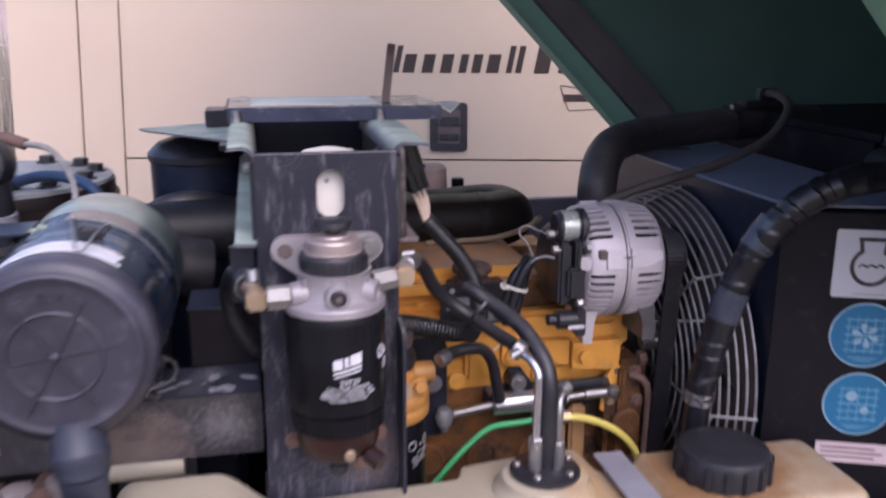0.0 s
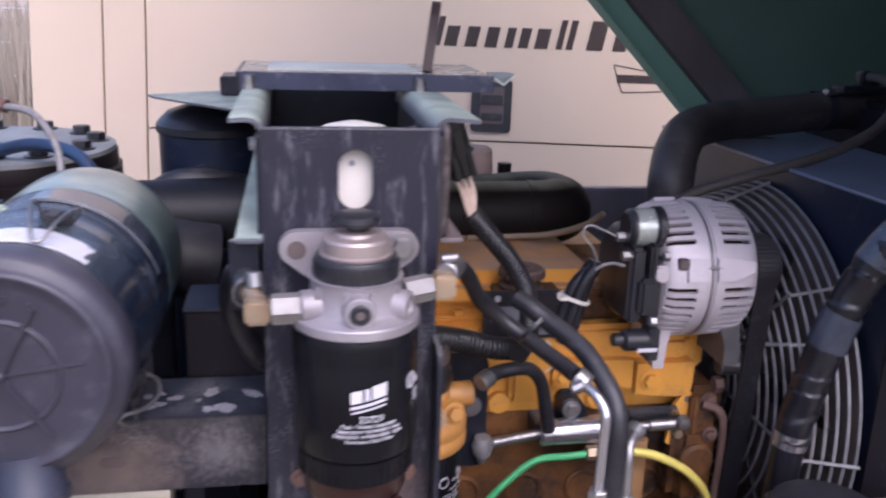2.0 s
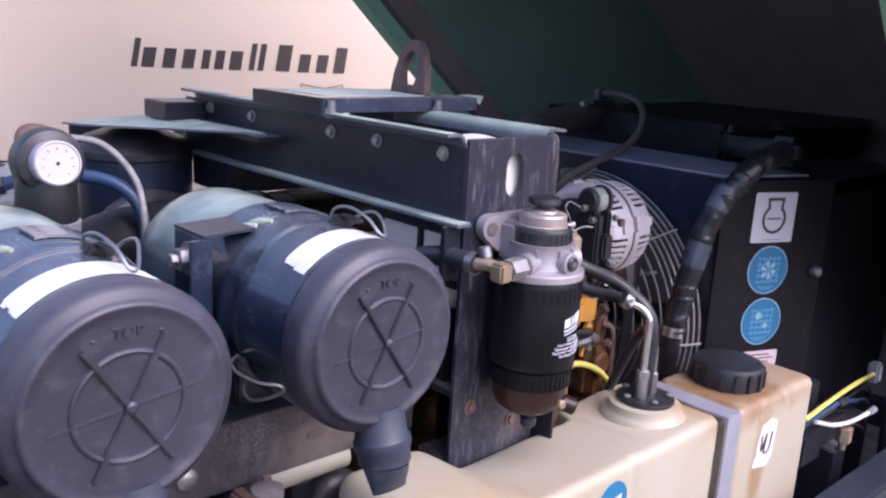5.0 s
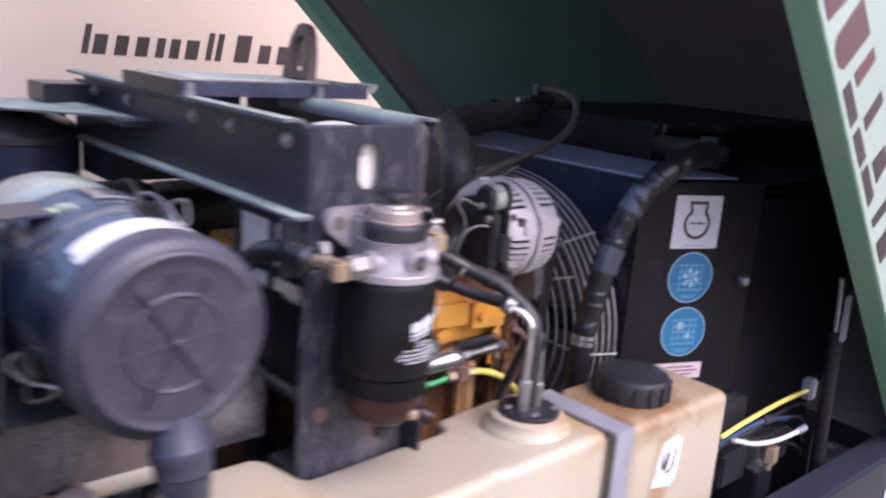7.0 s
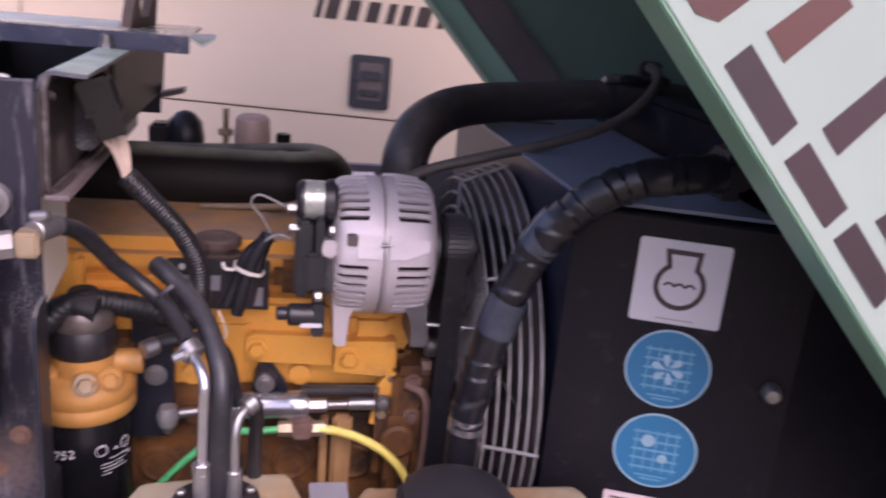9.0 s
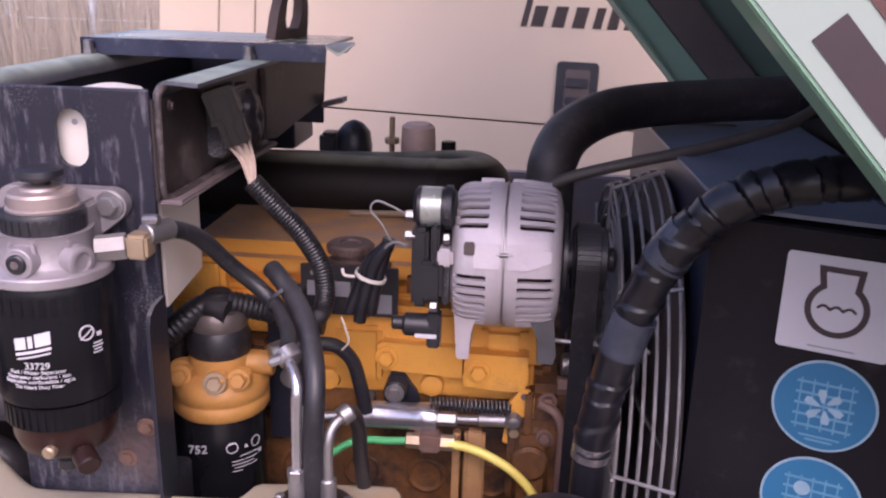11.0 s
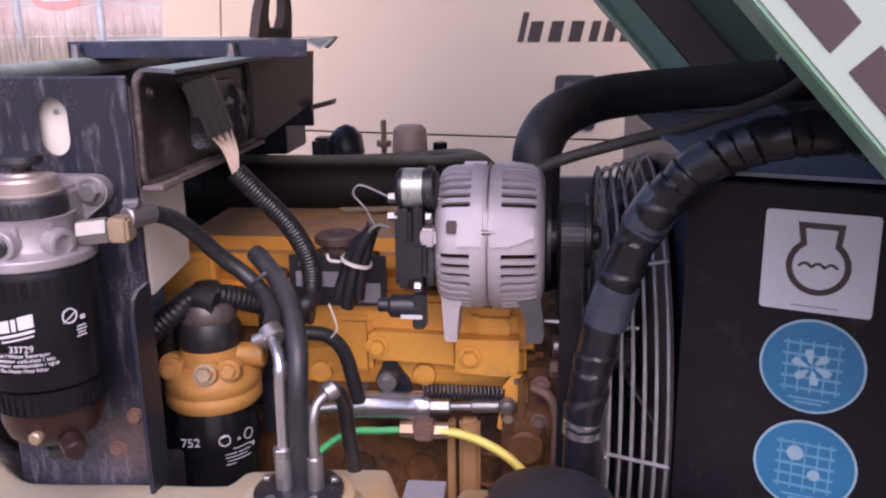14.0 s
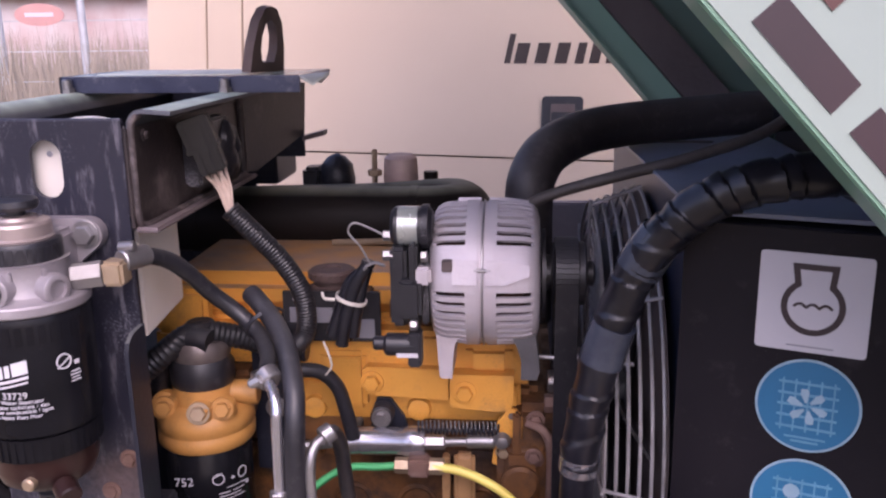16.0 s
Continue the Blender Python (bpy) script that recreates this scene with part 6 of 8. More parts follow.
# pipework below the shelf
pw = thing("valve_manifold", (-0.6, 1.15, 1.0), "row of faded pipe fittings and valves under the shelf", "valve manifold")
part("manifold_bar", boxed(-0.85, -0.42, 1.12, 1.18, 1.075, 1.115, 0.006), RUST, pw)
part("manifold_leg", boxed(-0.66, -0.62, 1.13, 1.17, 0.56, 1.08, 0.004), BLACK, pw)
for x0, x1, z1 in ((-0.73, -0.7, 1.14), (-0.52, -0.495, 1.15), (-0.46, -0.44, 1.158)):
    part("brown_block", boxed(x0, x1, 1.125, 1.175, 1.11, z1, 0.004), RUST, pw)
for k, (x, r, mt) in enumerate(((-0.80, 0.02, BLUE_PIPE), (-0.755, 0.024, RUST), (-0.69, 0.022, PALE_FITTING), (-0.648, 0.02, BLUE_PIPE), (-0.602, 0.02, PALE_FITTING), (-0.545, 0.026, PALE_FITTING), (-0.475, 0.021, PALE_FITTING), (-0.427, 0.019, PALE_FITTING))):
    part("fitting", lathed([(0, 0), (r, 0), (r * 1.15, 0.006), (r * 1.15, 0.02), (r * 0.8, 0.024), (r * 0.8, 0.045), (r, 0.05), (r, 0.062), (r * 0.5, 0.066), (0, 0.066)], (x, 1.14 + 0.006 * (k % 3), 1.094 + 0.005 * (k % 2)), seg=12 if k % 3 else 6), mt, pw)
part("bend", tube([(-0.34, 1.22, 0.9), (-0.33, 1.2, 1.05), (-0.30, 1.2, 1.1), (-0.26, 1.2, 1.06), (-0.26, 1.2, 0.9)], 0.02, 14), RUBBER, pw)

# ---- separator vessel, canister, gauge ----
sv = thing("separator_vessel", (-0.612, 1.733, 0.56), "round steel separator vessel with a bolted grey lid", "pressure vessel")
part("vessel", lathed([(0, 0.56), (0.165, 0.56), (0.165, 1.36), (0.16, 1.37), (0, 1.37)], (-0.612, 1.733, 0), seg=48), VESSEL, sv)
part("rim", lathed([(0.15, 1.365), (0.19, 1.367), (0.192, 1.371), (0.192, 1.396), (0.188, 1.398), (0.15, 1.398)], (-0.612, 1.733, 0), seg=56), VESSEL, sv)
part("lid_edge", lathed([(0.1, 1.42), (0.186, 1.42), (0.187, 1.418), (0.187, 1.399), (0.1, 1.399)], (-0.612, 1.733, 0), seg=56), VESSEL, sv)
part("lid", lathed([(0, 1.4295), (0.178, 1.4295), (0.184, 1.427), (0.1845, 1.4205), (0, 1.4205)], (-0.612, 1.733, 0), seg=56), LID_GREY, sv, "grey dusty lid with bolts")
for k in range(12):
    a = radians(k * 30 + 12)
    part("lid_bolt", bolt(bmesh.new(), (-0.612 + 0.155 * math.cos(a), 1.733 + 0.155 * math.sin(a), 1.4296), (0, 0, 1), 0.0135, 0.011), PLASTIC, sv)
part("blue_pipe", tube([(-0.56, 1.6, 1.44), (-0.5, 1.57, 1.455), (-0.44, 1.53, 1.45), (-0.41, 1.505, 1.42), (-0.40, 1.5, 1.36), (-0.4, 1.5, 1.27)], 0.009, 12), BLUE_PIPE, sv)
part("pipe_nut", hexed(bmesh.new(), (-0.575, 1.607, 1.4375), (-0.55, 1.595, 1.442), 0.013), BLACK, sv)

cn = thing("oil_filter_canister", (-0.277, 1.83, 0.9), "blue-black upright canister with a domed black lid", "canister")
part("canister", lathed([(0, 0.9), (0.095, 0.9), (0.095, 1.44), (0, 1.44)], (-0.277, 1.815, 0), seg=44), NAVY, cn)
part("lid", lathed([(0, 1.4385), (0.097, 1.4385), (0.099, 1.441), (0.099, 1.452), (0.094, 1.458), (0.08, 1.472), (0.04, 1.486), (0, 1.49)], (-0.277, 1.815, 0), seg=44), PLASTIC, cn, "domed black plastic lid")
part("canister_foot", boxed(-0.32, -0.23, 1.77, 1.86, 0.56, 0.9, 0.004), BLACK, cn)
part("canister_side", tube([(-0.375, 1.72, 1.30), (-0.36, 1.70, 1.36), (-0.30, 1.7, 1.38), (-0.22, 1.72, 1.36)], 0.02, 12), RUBBER, cn)
bb = thing("rear_bulkhead", (-0.3, 2.0, 0.56), "dark bulkhead strip behind the canister", "bulkhead")
part("bulkhead", boxed(-0.34, -0.16, 1.93, 1.94, 0.56, 1.482, 0.002), BLACK, bb)

gg = thing("restriction_gauge", (-0.555, 1.42, 1.25), "round black gauge with a white dial on a hose neck", "gauge")
d = Vector((-0.1, -0.98, 0.1)).normalized()
c = Vector((-0.552, 1.418, 1.497))
part("gauge_body", lathed([(0, -0.06), (0.03, -0.058), (0.036, -0.045), (0.04, -0.02), (0.038, -0.012), (0.039, 0.0), (0.036, 0.008), (0.026, 0.012), (0.026, 0.006), (0, 0.006)], c, d, 36), PLASTIC, gg)
dial = part("dial", lathed([(0, 0.007), (0.0255, 0.007), (0.0255, 0.036), (0.0235, 0.038), (0.0225, 0.0365), (0, 0.0365)], c, d, 32), DIAL, gg, "white dial")
part("dial_pin", rod(c + d * 0.0364, c + d * 0.0385, 0.002, 8), INK, dial)
for k in range(9):
    a = radians(-50 + k * 35)
    q = d.cross(Vector((0, 0, 1))).normalized()
    w = q.cross(d)
    part("dial_mark", rod(c + d * 0.0366 + (q * math.cos(a) + w * math.sin(a)) * 0.0145, c + d * 0.0366 + (q * math.cos(a) + w * math.sin(a)) * 0.018, 0.0004, 6, 0.0001), INK, dial)
part("neck", lathed([(0, 1.425), (0.034, 1.425), (0.036, 1.43), (0.034, 1.47), (0.03, 1.49), (0, 1.49)], (-0.552, 1.435, 0), seg=28), PLASTIC, gg)
part("pale_collar", lathed([(0.03, 1.405), (0.037, 1.407), (0.038, 1.424), (0.03, 1.427)], (-0.552, 1.437, 0), seg=28), STRAP, gg)
part("riser", tube([(-0.552, 1.437, 1.412), (-0.549, 1.436, 1.36), (-0.54, 1.42, 1.3), (-0.53, 1.4, 1.164)], 0.024, 20), CAP_BLUE, gg)
part("riser_clamp", lathe(bmesh.new(), [(0.0242, -0.006), (0.026, -0.006), (0.026, 0.006), (0.0242, 0.006)], (-0.55, 1.4365, 1.375), (0.05, 0, 1), 24, closed=True), STEEL, gg)
ln = thing("braided_sensor_line", (-0.5, 1.5, 1.4), "grey braided sensor line with a dark plug", "hose")
part("line", tube([(-0.512, 1.5, 1.515), (-0.47, 1.475, 1.508), (-0.44, 1.45, 1.47), (-0.435, 1.43, 1.42), (-0.44, 1.42, 1.35)], 0.0045, 10), LINE_GREY, ln)
part("plug", tube([(-0.552, 1.5, 1.49), (-0.552, 1.51, 1.515), (-0.538, 1.51, 1.522), (-0.508, 1.5, 1.514)], 0.009, 12), RUST, ln)

# ---- fuel tank ----
def fuel_tank():
    t = thing("fuel_tank", (0.1, 1.04, 0.56), "cream translucent plastic fuel tank with brown stains", "fuel tank")
    TX0, TX1, TY0, TY1, TZ = -0.36, 0.535, 0.948, 1.1, 1.14
    def along(x, keys):
        """A smooth run through (x, value) keys."""
        for (xa, va), (xb, vb) in zip(keys, keys[1:]):
            if x <= xb:
                u = min(1.0, max(0.0, (x - xa) / (xb - xa)))
                return va + (vb - va) * u * u * (3 - 2 * u)
        return keys[-1][1]

    top_front = ((-0.36, 1.17), (-0.25, 1.17), (-0.17, 1.152), (0.2, 1.152), (0.28, 1.142), (0.54, 1.142))
    top_back = ((-0.36, 1.17), (-0.25, 1.17), (-0.17, 1.129), (-0.02, 1.134), (0.2, 1.147), (0.54, 1.143))
    back = ((-0.36, 1.115), (-0.24, 1.115), (-0.17, 1.1), (0.045, 1.1), (0.058, 1.128), (0.2, 1.128), (0.23, 1.1), (0.54, 1.1))
    groove = ((0.204, 0.0), (0.227, 0.013), (0.27, 0.013), (0.29, 0.0))
    x0, x1, rnd = -0.362, 0.537, 0.024
    xs = [x0 + rnd * (1 - math.cos(radians(a))) for a in range(0, 91, 15)] + [-0.33 + 0.0055 * k for k in range(153)] + [x1 - rnd * (1 - math.cos(radians(a))) for a in range(90, -1, -15)]
    rows = []
    for x in xs:
        near = min(1.0, min(x - x0, x1 - x) / rnd)
        inn = rnd * (1 - math.sqrt(max(0.0, 1 - (1 - near) ** 2))) + along(x, groove)
        rows.append((x, along(x, ((0.0, 0.9445), (0.28, 0.948))) + 0.005 * math.exp(-(x / 0.009) ** 2), along(x, back), along(x, top_front), along(x, top_back), inn))
    bm = bmesh.new()
    rings = []
    for x, y0, y1, zf, zb, inn in rows:
        corners = [Vector((y0 + inn, 0.6 + inn)), Vector((y1 - inn, 0.6 + inn)), Vector((y1 - inn, zb - inn)), Vector((y0 + inn, zf - inn))]
        ring = []
        for k in range(4):
            p, c, q = corners[k - 1], corners[k], corners[(k + 1) % 4]
            r = 0.017
            a, b = c + (p - c).normalized() * r, c + (q - c).normalized() * r
            for j in range(6):
                s = j / 5
                ring.append((1 - s) ** 2 * a + 2 * s * (1 - s) * c + s * s * b)
        rings.append([bm.verts.new((x, v.x, v.y)) for v in ring])
    for ra, rb in zip(rings, rings[1:]):
        for k in range(24):
            bm.faces.new((ra[k], ra[(k + 1) % 24], rb[(k + 1) % 24], rb[k]))
    bm.faces.new(rings[0][::-1])
    bm.faces.new(rings[-1])
    part("tank_body", bm, TANK, t, smooth=80)
    part("neck", lathed([(0.066, 1.138), (0.062, 1.15), (0.056, 1.154), (0.053, 1.158), (0.052, 1.166), (0.048, 1.168), (0, 1.168)], (0.137, 1.03, 0), seg=40), TANK, t)
    fl = part("sender_flange", lathed([(0, 1.1685), (0.041, 1.1685), (0.042, 1.17), (0.042, 1.1735), (0.04, 1.175), (0, 1.175)], (0.137, 1.03, 0), seg=40), PLASTIC, t, "black sender flange with screws")
    for k in range(5):
        a = radians(k * 72 + 20)
        part("flange_screw", bolt(bmesh.new(), (0.137 + 0.034 * math.cos(a), 1.03 + 0.034 * math.sin(a), 1.175), (0, 0, 1), 0.005, 0.004, False), STEEL, fl)
    # filler cap with grips
    bm = lathed([(0, 1.138), (0.05, 1.138), (0.056, 1.142), (0.057, 1.148), (0.057, 1.172), (0.054, 1.179), (0.046, 1.183), (0.02, 1.184), (0, 1.1845)], (0.37, 1.028, 0), seg=48)
    cap = part("filler_cap", bm, PLASTIC, t, "black grip-edged filler cap")
    for k in range(16):
        m = Matrix.Translation((0.37, 1.028, 0)) @ Euler((0, 0, radians(k * 22.5))).to_matrix().to_4x4()
        part("grip", boxed(0.052, 0.0605, -0.0055, 0.0055, 1.143, 1.174, 0.002, m), PLASTIC, cap)
    part("cap_collar", lathed([(0.05, 1.13), (0.068, 1.131), (0.066, 1.14), (0.058, 1.143)], (0.37, 1.028, 0), seg=40), TANK, t)
    # strap
    st = part("strap", boxed(0.228, 0.268, 0.944, 1.104, 1.1405, 1.1455, 0.001), STRAP, t, "grey steel tank strap")
    part("strap_front", boxed(0.228, 0.268, 0.9435, 0.9468, 0.62, 1.1435, 0.001), STRAP, st)
    # paper tag, decals
    m = pose(0.372, 0.9478, 1.063, 90, 0, 0) @ pose(0, 0, 0, 0, 0, -8) @ Matrix.Diagonal((1.5, 1.2, 1, 1))
    tag = part("paper_tag", face_slab(bmesh.new(), [(-0.02, -0.032), (0.012, -0.034), (0.02, -0.022), (0.018, 0.03), (0.004, 0.034), (-0.014, 0.026), (-0.018, 0.0)], m, 0.001), LABEL_DUSTY, t, "torn paper tag with handwritten strokes")
    part("tag_stroke", tube([m @ Vector(p) for p in ((-0.012, 0.012, 0.0014), (-0.008, -0.01, 0.0014), (-0.002, 0.014, 0.0014), (-0.002, -0.012, 0.0014), (0.008, -0.01, 0.0014), (0.01, 0.016, 0.0014))], 0.0016, 6, 4), INK, tag)
    dec = part("blue_decal", lathed([(0, 0), (0.031, 0), (0.031, 0.0007), (0, 0.0007)], (-0.047, 0.945, 1.102), (0, -1, 0), 40), BLUE, t)
    part("decal_book", face_slab(bmesh.new(), [(-0.02, -0.02), (0.0, -0.024), (0.018, -0.02), (0.018, 0.014), (0.0, 0.01), (-0.02, 0.014)], pose(-0.047, 0.9442, 1.098, 90), 0.0006), LABEL, dec)
    part("cradle", boxed(TX0 - 0.01, TX1 + 0.01, TY0 - 0.01, TY1 + 0.02, 0.56, 0.6, 0.003), BLACK, t)


fuel_tank()

# fuel lines out of the sender
fl2 = thing("fuel_pipes", (0.12, 1.04, 1.17), "bent steel fuel pipes with crimped hose ends", "fuel pipe")
part("supply_tube", tube([(0.124, 1.03, 1.205), (0.125, 1.03, 1.28), (0.125, 1.033, 1.296), (0.12, 1.043, 1.307), (0.112, 1.056, 1.313)], 0.0052, 10, 5), CHROME, fl2)
part("supply_ferrule", rod((0.124, 1.03, 1.172), (0.124, 1.03, 1.207), 0.0085, 14), STEEL, fl2)
part("supply_hex", hexed(bmesh.new(), (0.124, 1.03, 1.205), (0.124, 1.03, 1.216), 0.0095), STEEL, fl2)
part("hose_clamp", rod((0.106, 1.066, 1.318), (0.115, 1.058, 1.311), 0.0118, 18), STEEL, fl2)
part("clamp_screw", rod((0.096, 1.05, 1.312), (0.108, 1.05, 1.318), 0.005, 8), STEEL, fl2)
part("return_tube", tube([(0.153, 1.032, 1.205), (0.153, 1.033, 1.24), (0.156, 1.04, 1.256), (0.166, 1.052, 1.264)], 0.005, 10, 5), STEEL, fl2)
part("return_ferrule", rod((0.153, 1.032, 1.172), (0.153, 1.032, 1.207), 0.008, 14), STEEL, fl2)
part("return_clamp", rod((0.161, 1.049, 1.261), (0.17, 1.056, 1.266), 0.0095, 16), STEEL, fl2)
h1 = thing("suction_hose", (0.1, 1.06, 1.2), "black rubber fuel hose from filter to tank pipes", "hose")
part("hose", tube([(-0.014, 1.092, 1.423), (0.0, 1.116, 1.412), (0.012, 1.132, 1.396), (0.028, 1.152, 1.368), (0.052, 1.16, 1.344), (0.076, 1.148, 1.327), (0.097, 1.11, 1.318), (0.108, 1.068, 1.317)], 0.0085, 14), RUBBER, h1)
h2 = thing("return_hose", (0.13, 1.06, 1.2), "black fuel hose running down into the tank flange", "hose")
part("hose", tube([(0.068, 1.158, 1.3655), (0.08, 1.146, 1.36), (0.098, 1.128, 1.348), (0.118, 1.095, 1.336), (0.13, 1.07, 1.32), (0.138, 1.048, 1.302), (0.14, 1.036, 1.28), (0.1395, 1.032, 1.24), (0.139, 1.034, 1.174)], 0.01, 14), RUBBER, h2)
part("cable_tie", lathe(bmesh.new(), [(0.0205, -0.002), (0.022, -0.002), (0.022, 0.002), (0.0205, 0.002)], (0.086, 1.142, 1.34), (0.6, -0.5, -0.6), 20, closed=True), PLASTIC, h2)
h3 = thing("leak_off_hose", (0.18, 1.1, 1.2), "short black hose from the return pipe", "hose")
part("hose", tube([(0.164, 1.051, 1.263), (0.169, 1.064, 1.259), (0.172, 1.08, 1.237), (0.171, 1.1, 1.19), (0.171, 1.12, 1.14)], 0.0074, 12), RUBBER, h3)
h4 = thing("fuel_inlet_hose", (-0.22, 1.15, 1.3), "black hose looping from the separator inlet", "hose")
part("hose", tube([(-0.198, 1.066, 1.409), (-0.202, 1.1, 1.409), (-0.207, 1.13, 1.406), (-0.215, 1.16, 1.395), (-0.222, 1.19, 1.36), (-0.21, 1.2, 1.315), (-0.19, 1.21, 1.285), (-0.15, 1.25, 1.26)], 0.0125, 14), RUBBER, h4)
h5 = thing("filter_link_hose", (0.1, 1.22, 1.2), "black bent hose from the yellow filter to the engine", "hose")
part("hose", tube([(0.05, 1.215, 1.247), (0.07, 1.23, 1.25), (0.095, 1.238, 1.25), (0.116, 1.248, 1.243), (0.132, 1.256, 1.222), (0.14, 1.26, 1.19), (0.147, 1.262, 1.155)], 0.0085, 14), RUBBER, h5)
part("hose_clip", rod((0.046, 1.212, 1.246), (0.06, 1.222, 1.249), 0.0105, 16), STEEL, h5)
h6 = thing("engine_harness", (-0.05, 1.24, 1.3), "ribbed black wiring loom behind the yellow filter", "wiring loom")
part("loom", tube([(-0.085, 1.19, 1.25), (-0.05, 1.205, 1.28), (-0.02, 1.225, 1.297), (0.03, 1.245, 1.285), (0.07, 1.25, 1.272), (0.1, 1.25, 1.27)], 0.013, 14, 8, 0.0012, 0.006), LOOM, h6)
part("loom_elbow", tube([(-0.075, 1.235, 1.23), (-0.06, 1.225, 1.27), (-0.03, 1.22, 1.292), (0.0, 1.215, 1.29)], 0.014, 14, 8), RUBBER, h6)

# connector and loom from the beam
cx = thing("wiring_connector", (0.0, 1.22, 1.5), "black square wiring connector with peach wires", "connector")
m = Matrix.Translation((0.014, 1.214, 1.4985)) @ Euler((0, 0, radians(14))).to_matrix().to_4x4() @ Euler((0, radians(-18), 0)).to_matrix().to_4x4()
part("shell", boxed(-0.018, 0.0145, -0.006, 0.026, 0.009, 0.043, 0.002, m), CAP_BLACK, cx)
for rx in (-0.0095, 0.0, 0.0095):
    part("rib", boxed(rx - 0.003, rx + 0.003, -0.0085, -0.005, -0.018, 0.009, 0.001, m), CAP_BLACK, cx)
part("throat", boxed(-0.014, 0.0135, -0.0055, 0.022, -0.018, 0.011, 0.002, m), CAP_BLACK, cx)
part("latch", boxed(-0.006, 0.006, -0.0095, -0.0055, 0.004, 0.036, 0.0015, m), CAP_BLACK, cx)
part("collar", boxed(-0.0195, 0.016, -0.0072, 0.0275, 0.007, 0.0125, 0.0012, m), CAP_BLACK, cx)
for rx in (-0.0135, 0.01):
    part("shell_rail", boxed(rx - 0.0015, rx + 0.0015, -0.0085, -0.0055, 0.014, 0.041, 0.0008, m), CAP_BLACK, cx)
part("mount", boxed(-0.0215, -0.002, 1.232, 1.335, 1.462, 1.532, 0.003), BLACK_DIRTY, cx)
bm = bmesh.new()
bmesh.ops.create_icosphere(bm, subdivisions=4, radius=0.024, matrix=Matrix.Translation((-0.004, 1.322, 1.49)) @ Matrix.Diagonal((0.65, 1.25, 1.55, 1)))
lump = random.Random(3)
waves = [(Vector((lump.uniform(-1, 1), lump.uniform(-1, 1), lump.uniform(-1, 1))) * w, lump.uniform(0, 6)) for w in (150, 220, 300, 420, 600, 800) for _ in range(2)]
for v in bm.verts:
    n = (v.co - Vector((-0.004, 1.322, 1.49))).normalized()
    v.co += n * sum(math.sin(v.co.dot(w) + p) for w, p in waves) * 0.0007
part("sealant", bm, RUBBER, cx, "rough black sealant lump behind the connector")
for k in range(6):
    a = k / 5 - 0.5
    part("wire", tube([m @ Vector((a * 0.02, (k % 2) * 0.012, -0.017)), Vector((0.026 + a * 0.014, 1.222, 1.462)), Vector((0.031 + a * 0.004, 1.222, 1.434))], 0.0019, 6, 5), COPPER_WIRE, cx)
lo = thing("corrugated_loom", (0.07, 1.23, 1.35), "black corrugated wiring loom hanging from the connector", "wiring loom")
part("loom", tube([(0.03, 1.222, 1.44), (0.052, 1.226, 1.415), (0.08, 1.232, 1.382), (0.1, 1.236, 1.345), (0.105, 1.235, 1.31), (0.1, 1.225, 1.29), (0.085, 1.2, 1.285)], 0.0108, 14, 8, 0.0008, 0.0038), LOOM, lo)
# taped wire bundle by the alternator
wb = thing("taped_wire_bundle", (0.15, 1.23, 1.32), "black taped wires tied with a white cable tie", "wire bundle")
for k, (ox, oy) in enumerate(((-0.009, 0), (0.0, -0.006), (0.009, 0.0), (0.002, 0.007))):
    part("wire", tube([(0.145 + ox * 1.3, 1.235 + oy, 1.285 + abs(ox)), (0.152 + ox, 1.232 + oy, 1.32), (0.163 + ox * 0.7, 1.232 + oy, 1.355), (0.178, 1.232 + oy, 1.378 + ox * 0.4)], 0.0075, 10, 6), TAPE, wb)
part("white_tie", lathe(bmesh.new(), [(0.0165, -0.002), (0.018, -0.002), (0.018, 0.002), (0.0165, 0.002)], (0.157, 1.232, 1.338), (0.3, 0.0, 0.95), 20, closed=True), TIE, wb)
part("tie_tail", tube([(0.142, 1.215, 1.342), (0.132, 1.21, 1.345), (0.13, 1.21, 1.352)], 0.0018, 6, 4), TIE, wb)
part("thin_lead", tube([(0.205, 1.222, 1.408), (0.185, 1.225, 1.418), (0.165, 1.225, 1.425), (0.158, 1.225, 1.415), (0.17, 1.225, 1.4), (0.18, 1.228, 1.38)], 0.0012, 6, 6), LINE_GREY, wb)
part("thin_lead", tube([(0.2, 1.2, 1.385), (0.188, 1.21, 1.385), (0.175, 1.22, 1.375), (0.165, 1.225, 1.35)], 0.0018, 6, 6), LINE_GREY, wb)
part("thin_lead", tube([(0.125, 1.225, 1.29), (0.132, 1.22, 1.275), (0.134, 1.22, 1.262), (0.126, 1.225, 1.25)], 0.0012, 6, 6), TIE, wb)

# ---- speed actuator ----
sa = thing("speed_actuator", (0.2, 1.255, 1.155), "bright steel speed actuator with rod, spring and clevis", "actuator")
part("cylinder", lathed([(0, 0), (0.014, 0), (0.0165, 0.003), (0.0165, 0.014), (0.0158, 0.0145), (0.0158, 0.0165), (0.0165, 0.017), (0.0165, 0.066), (0.0178, 0.068), (0.0178, 0.089), (0.0165, 0.092), (0.009, 0.093), (0, 0.093)], (0.143, 1.25, 1.1575), (1, 0, 0.01), 32), CHROME, sa)
part("rod_end", rod((0.234, 1.25, 1.158), (0.258, 1.25, 1.1585), 0.009, 6), STEEL, sa)
part("rod", rod((0.256, 1.25, 1.1585), (0.318, 1.246, 1.163), 0.0055, 12), STEEL, sa)
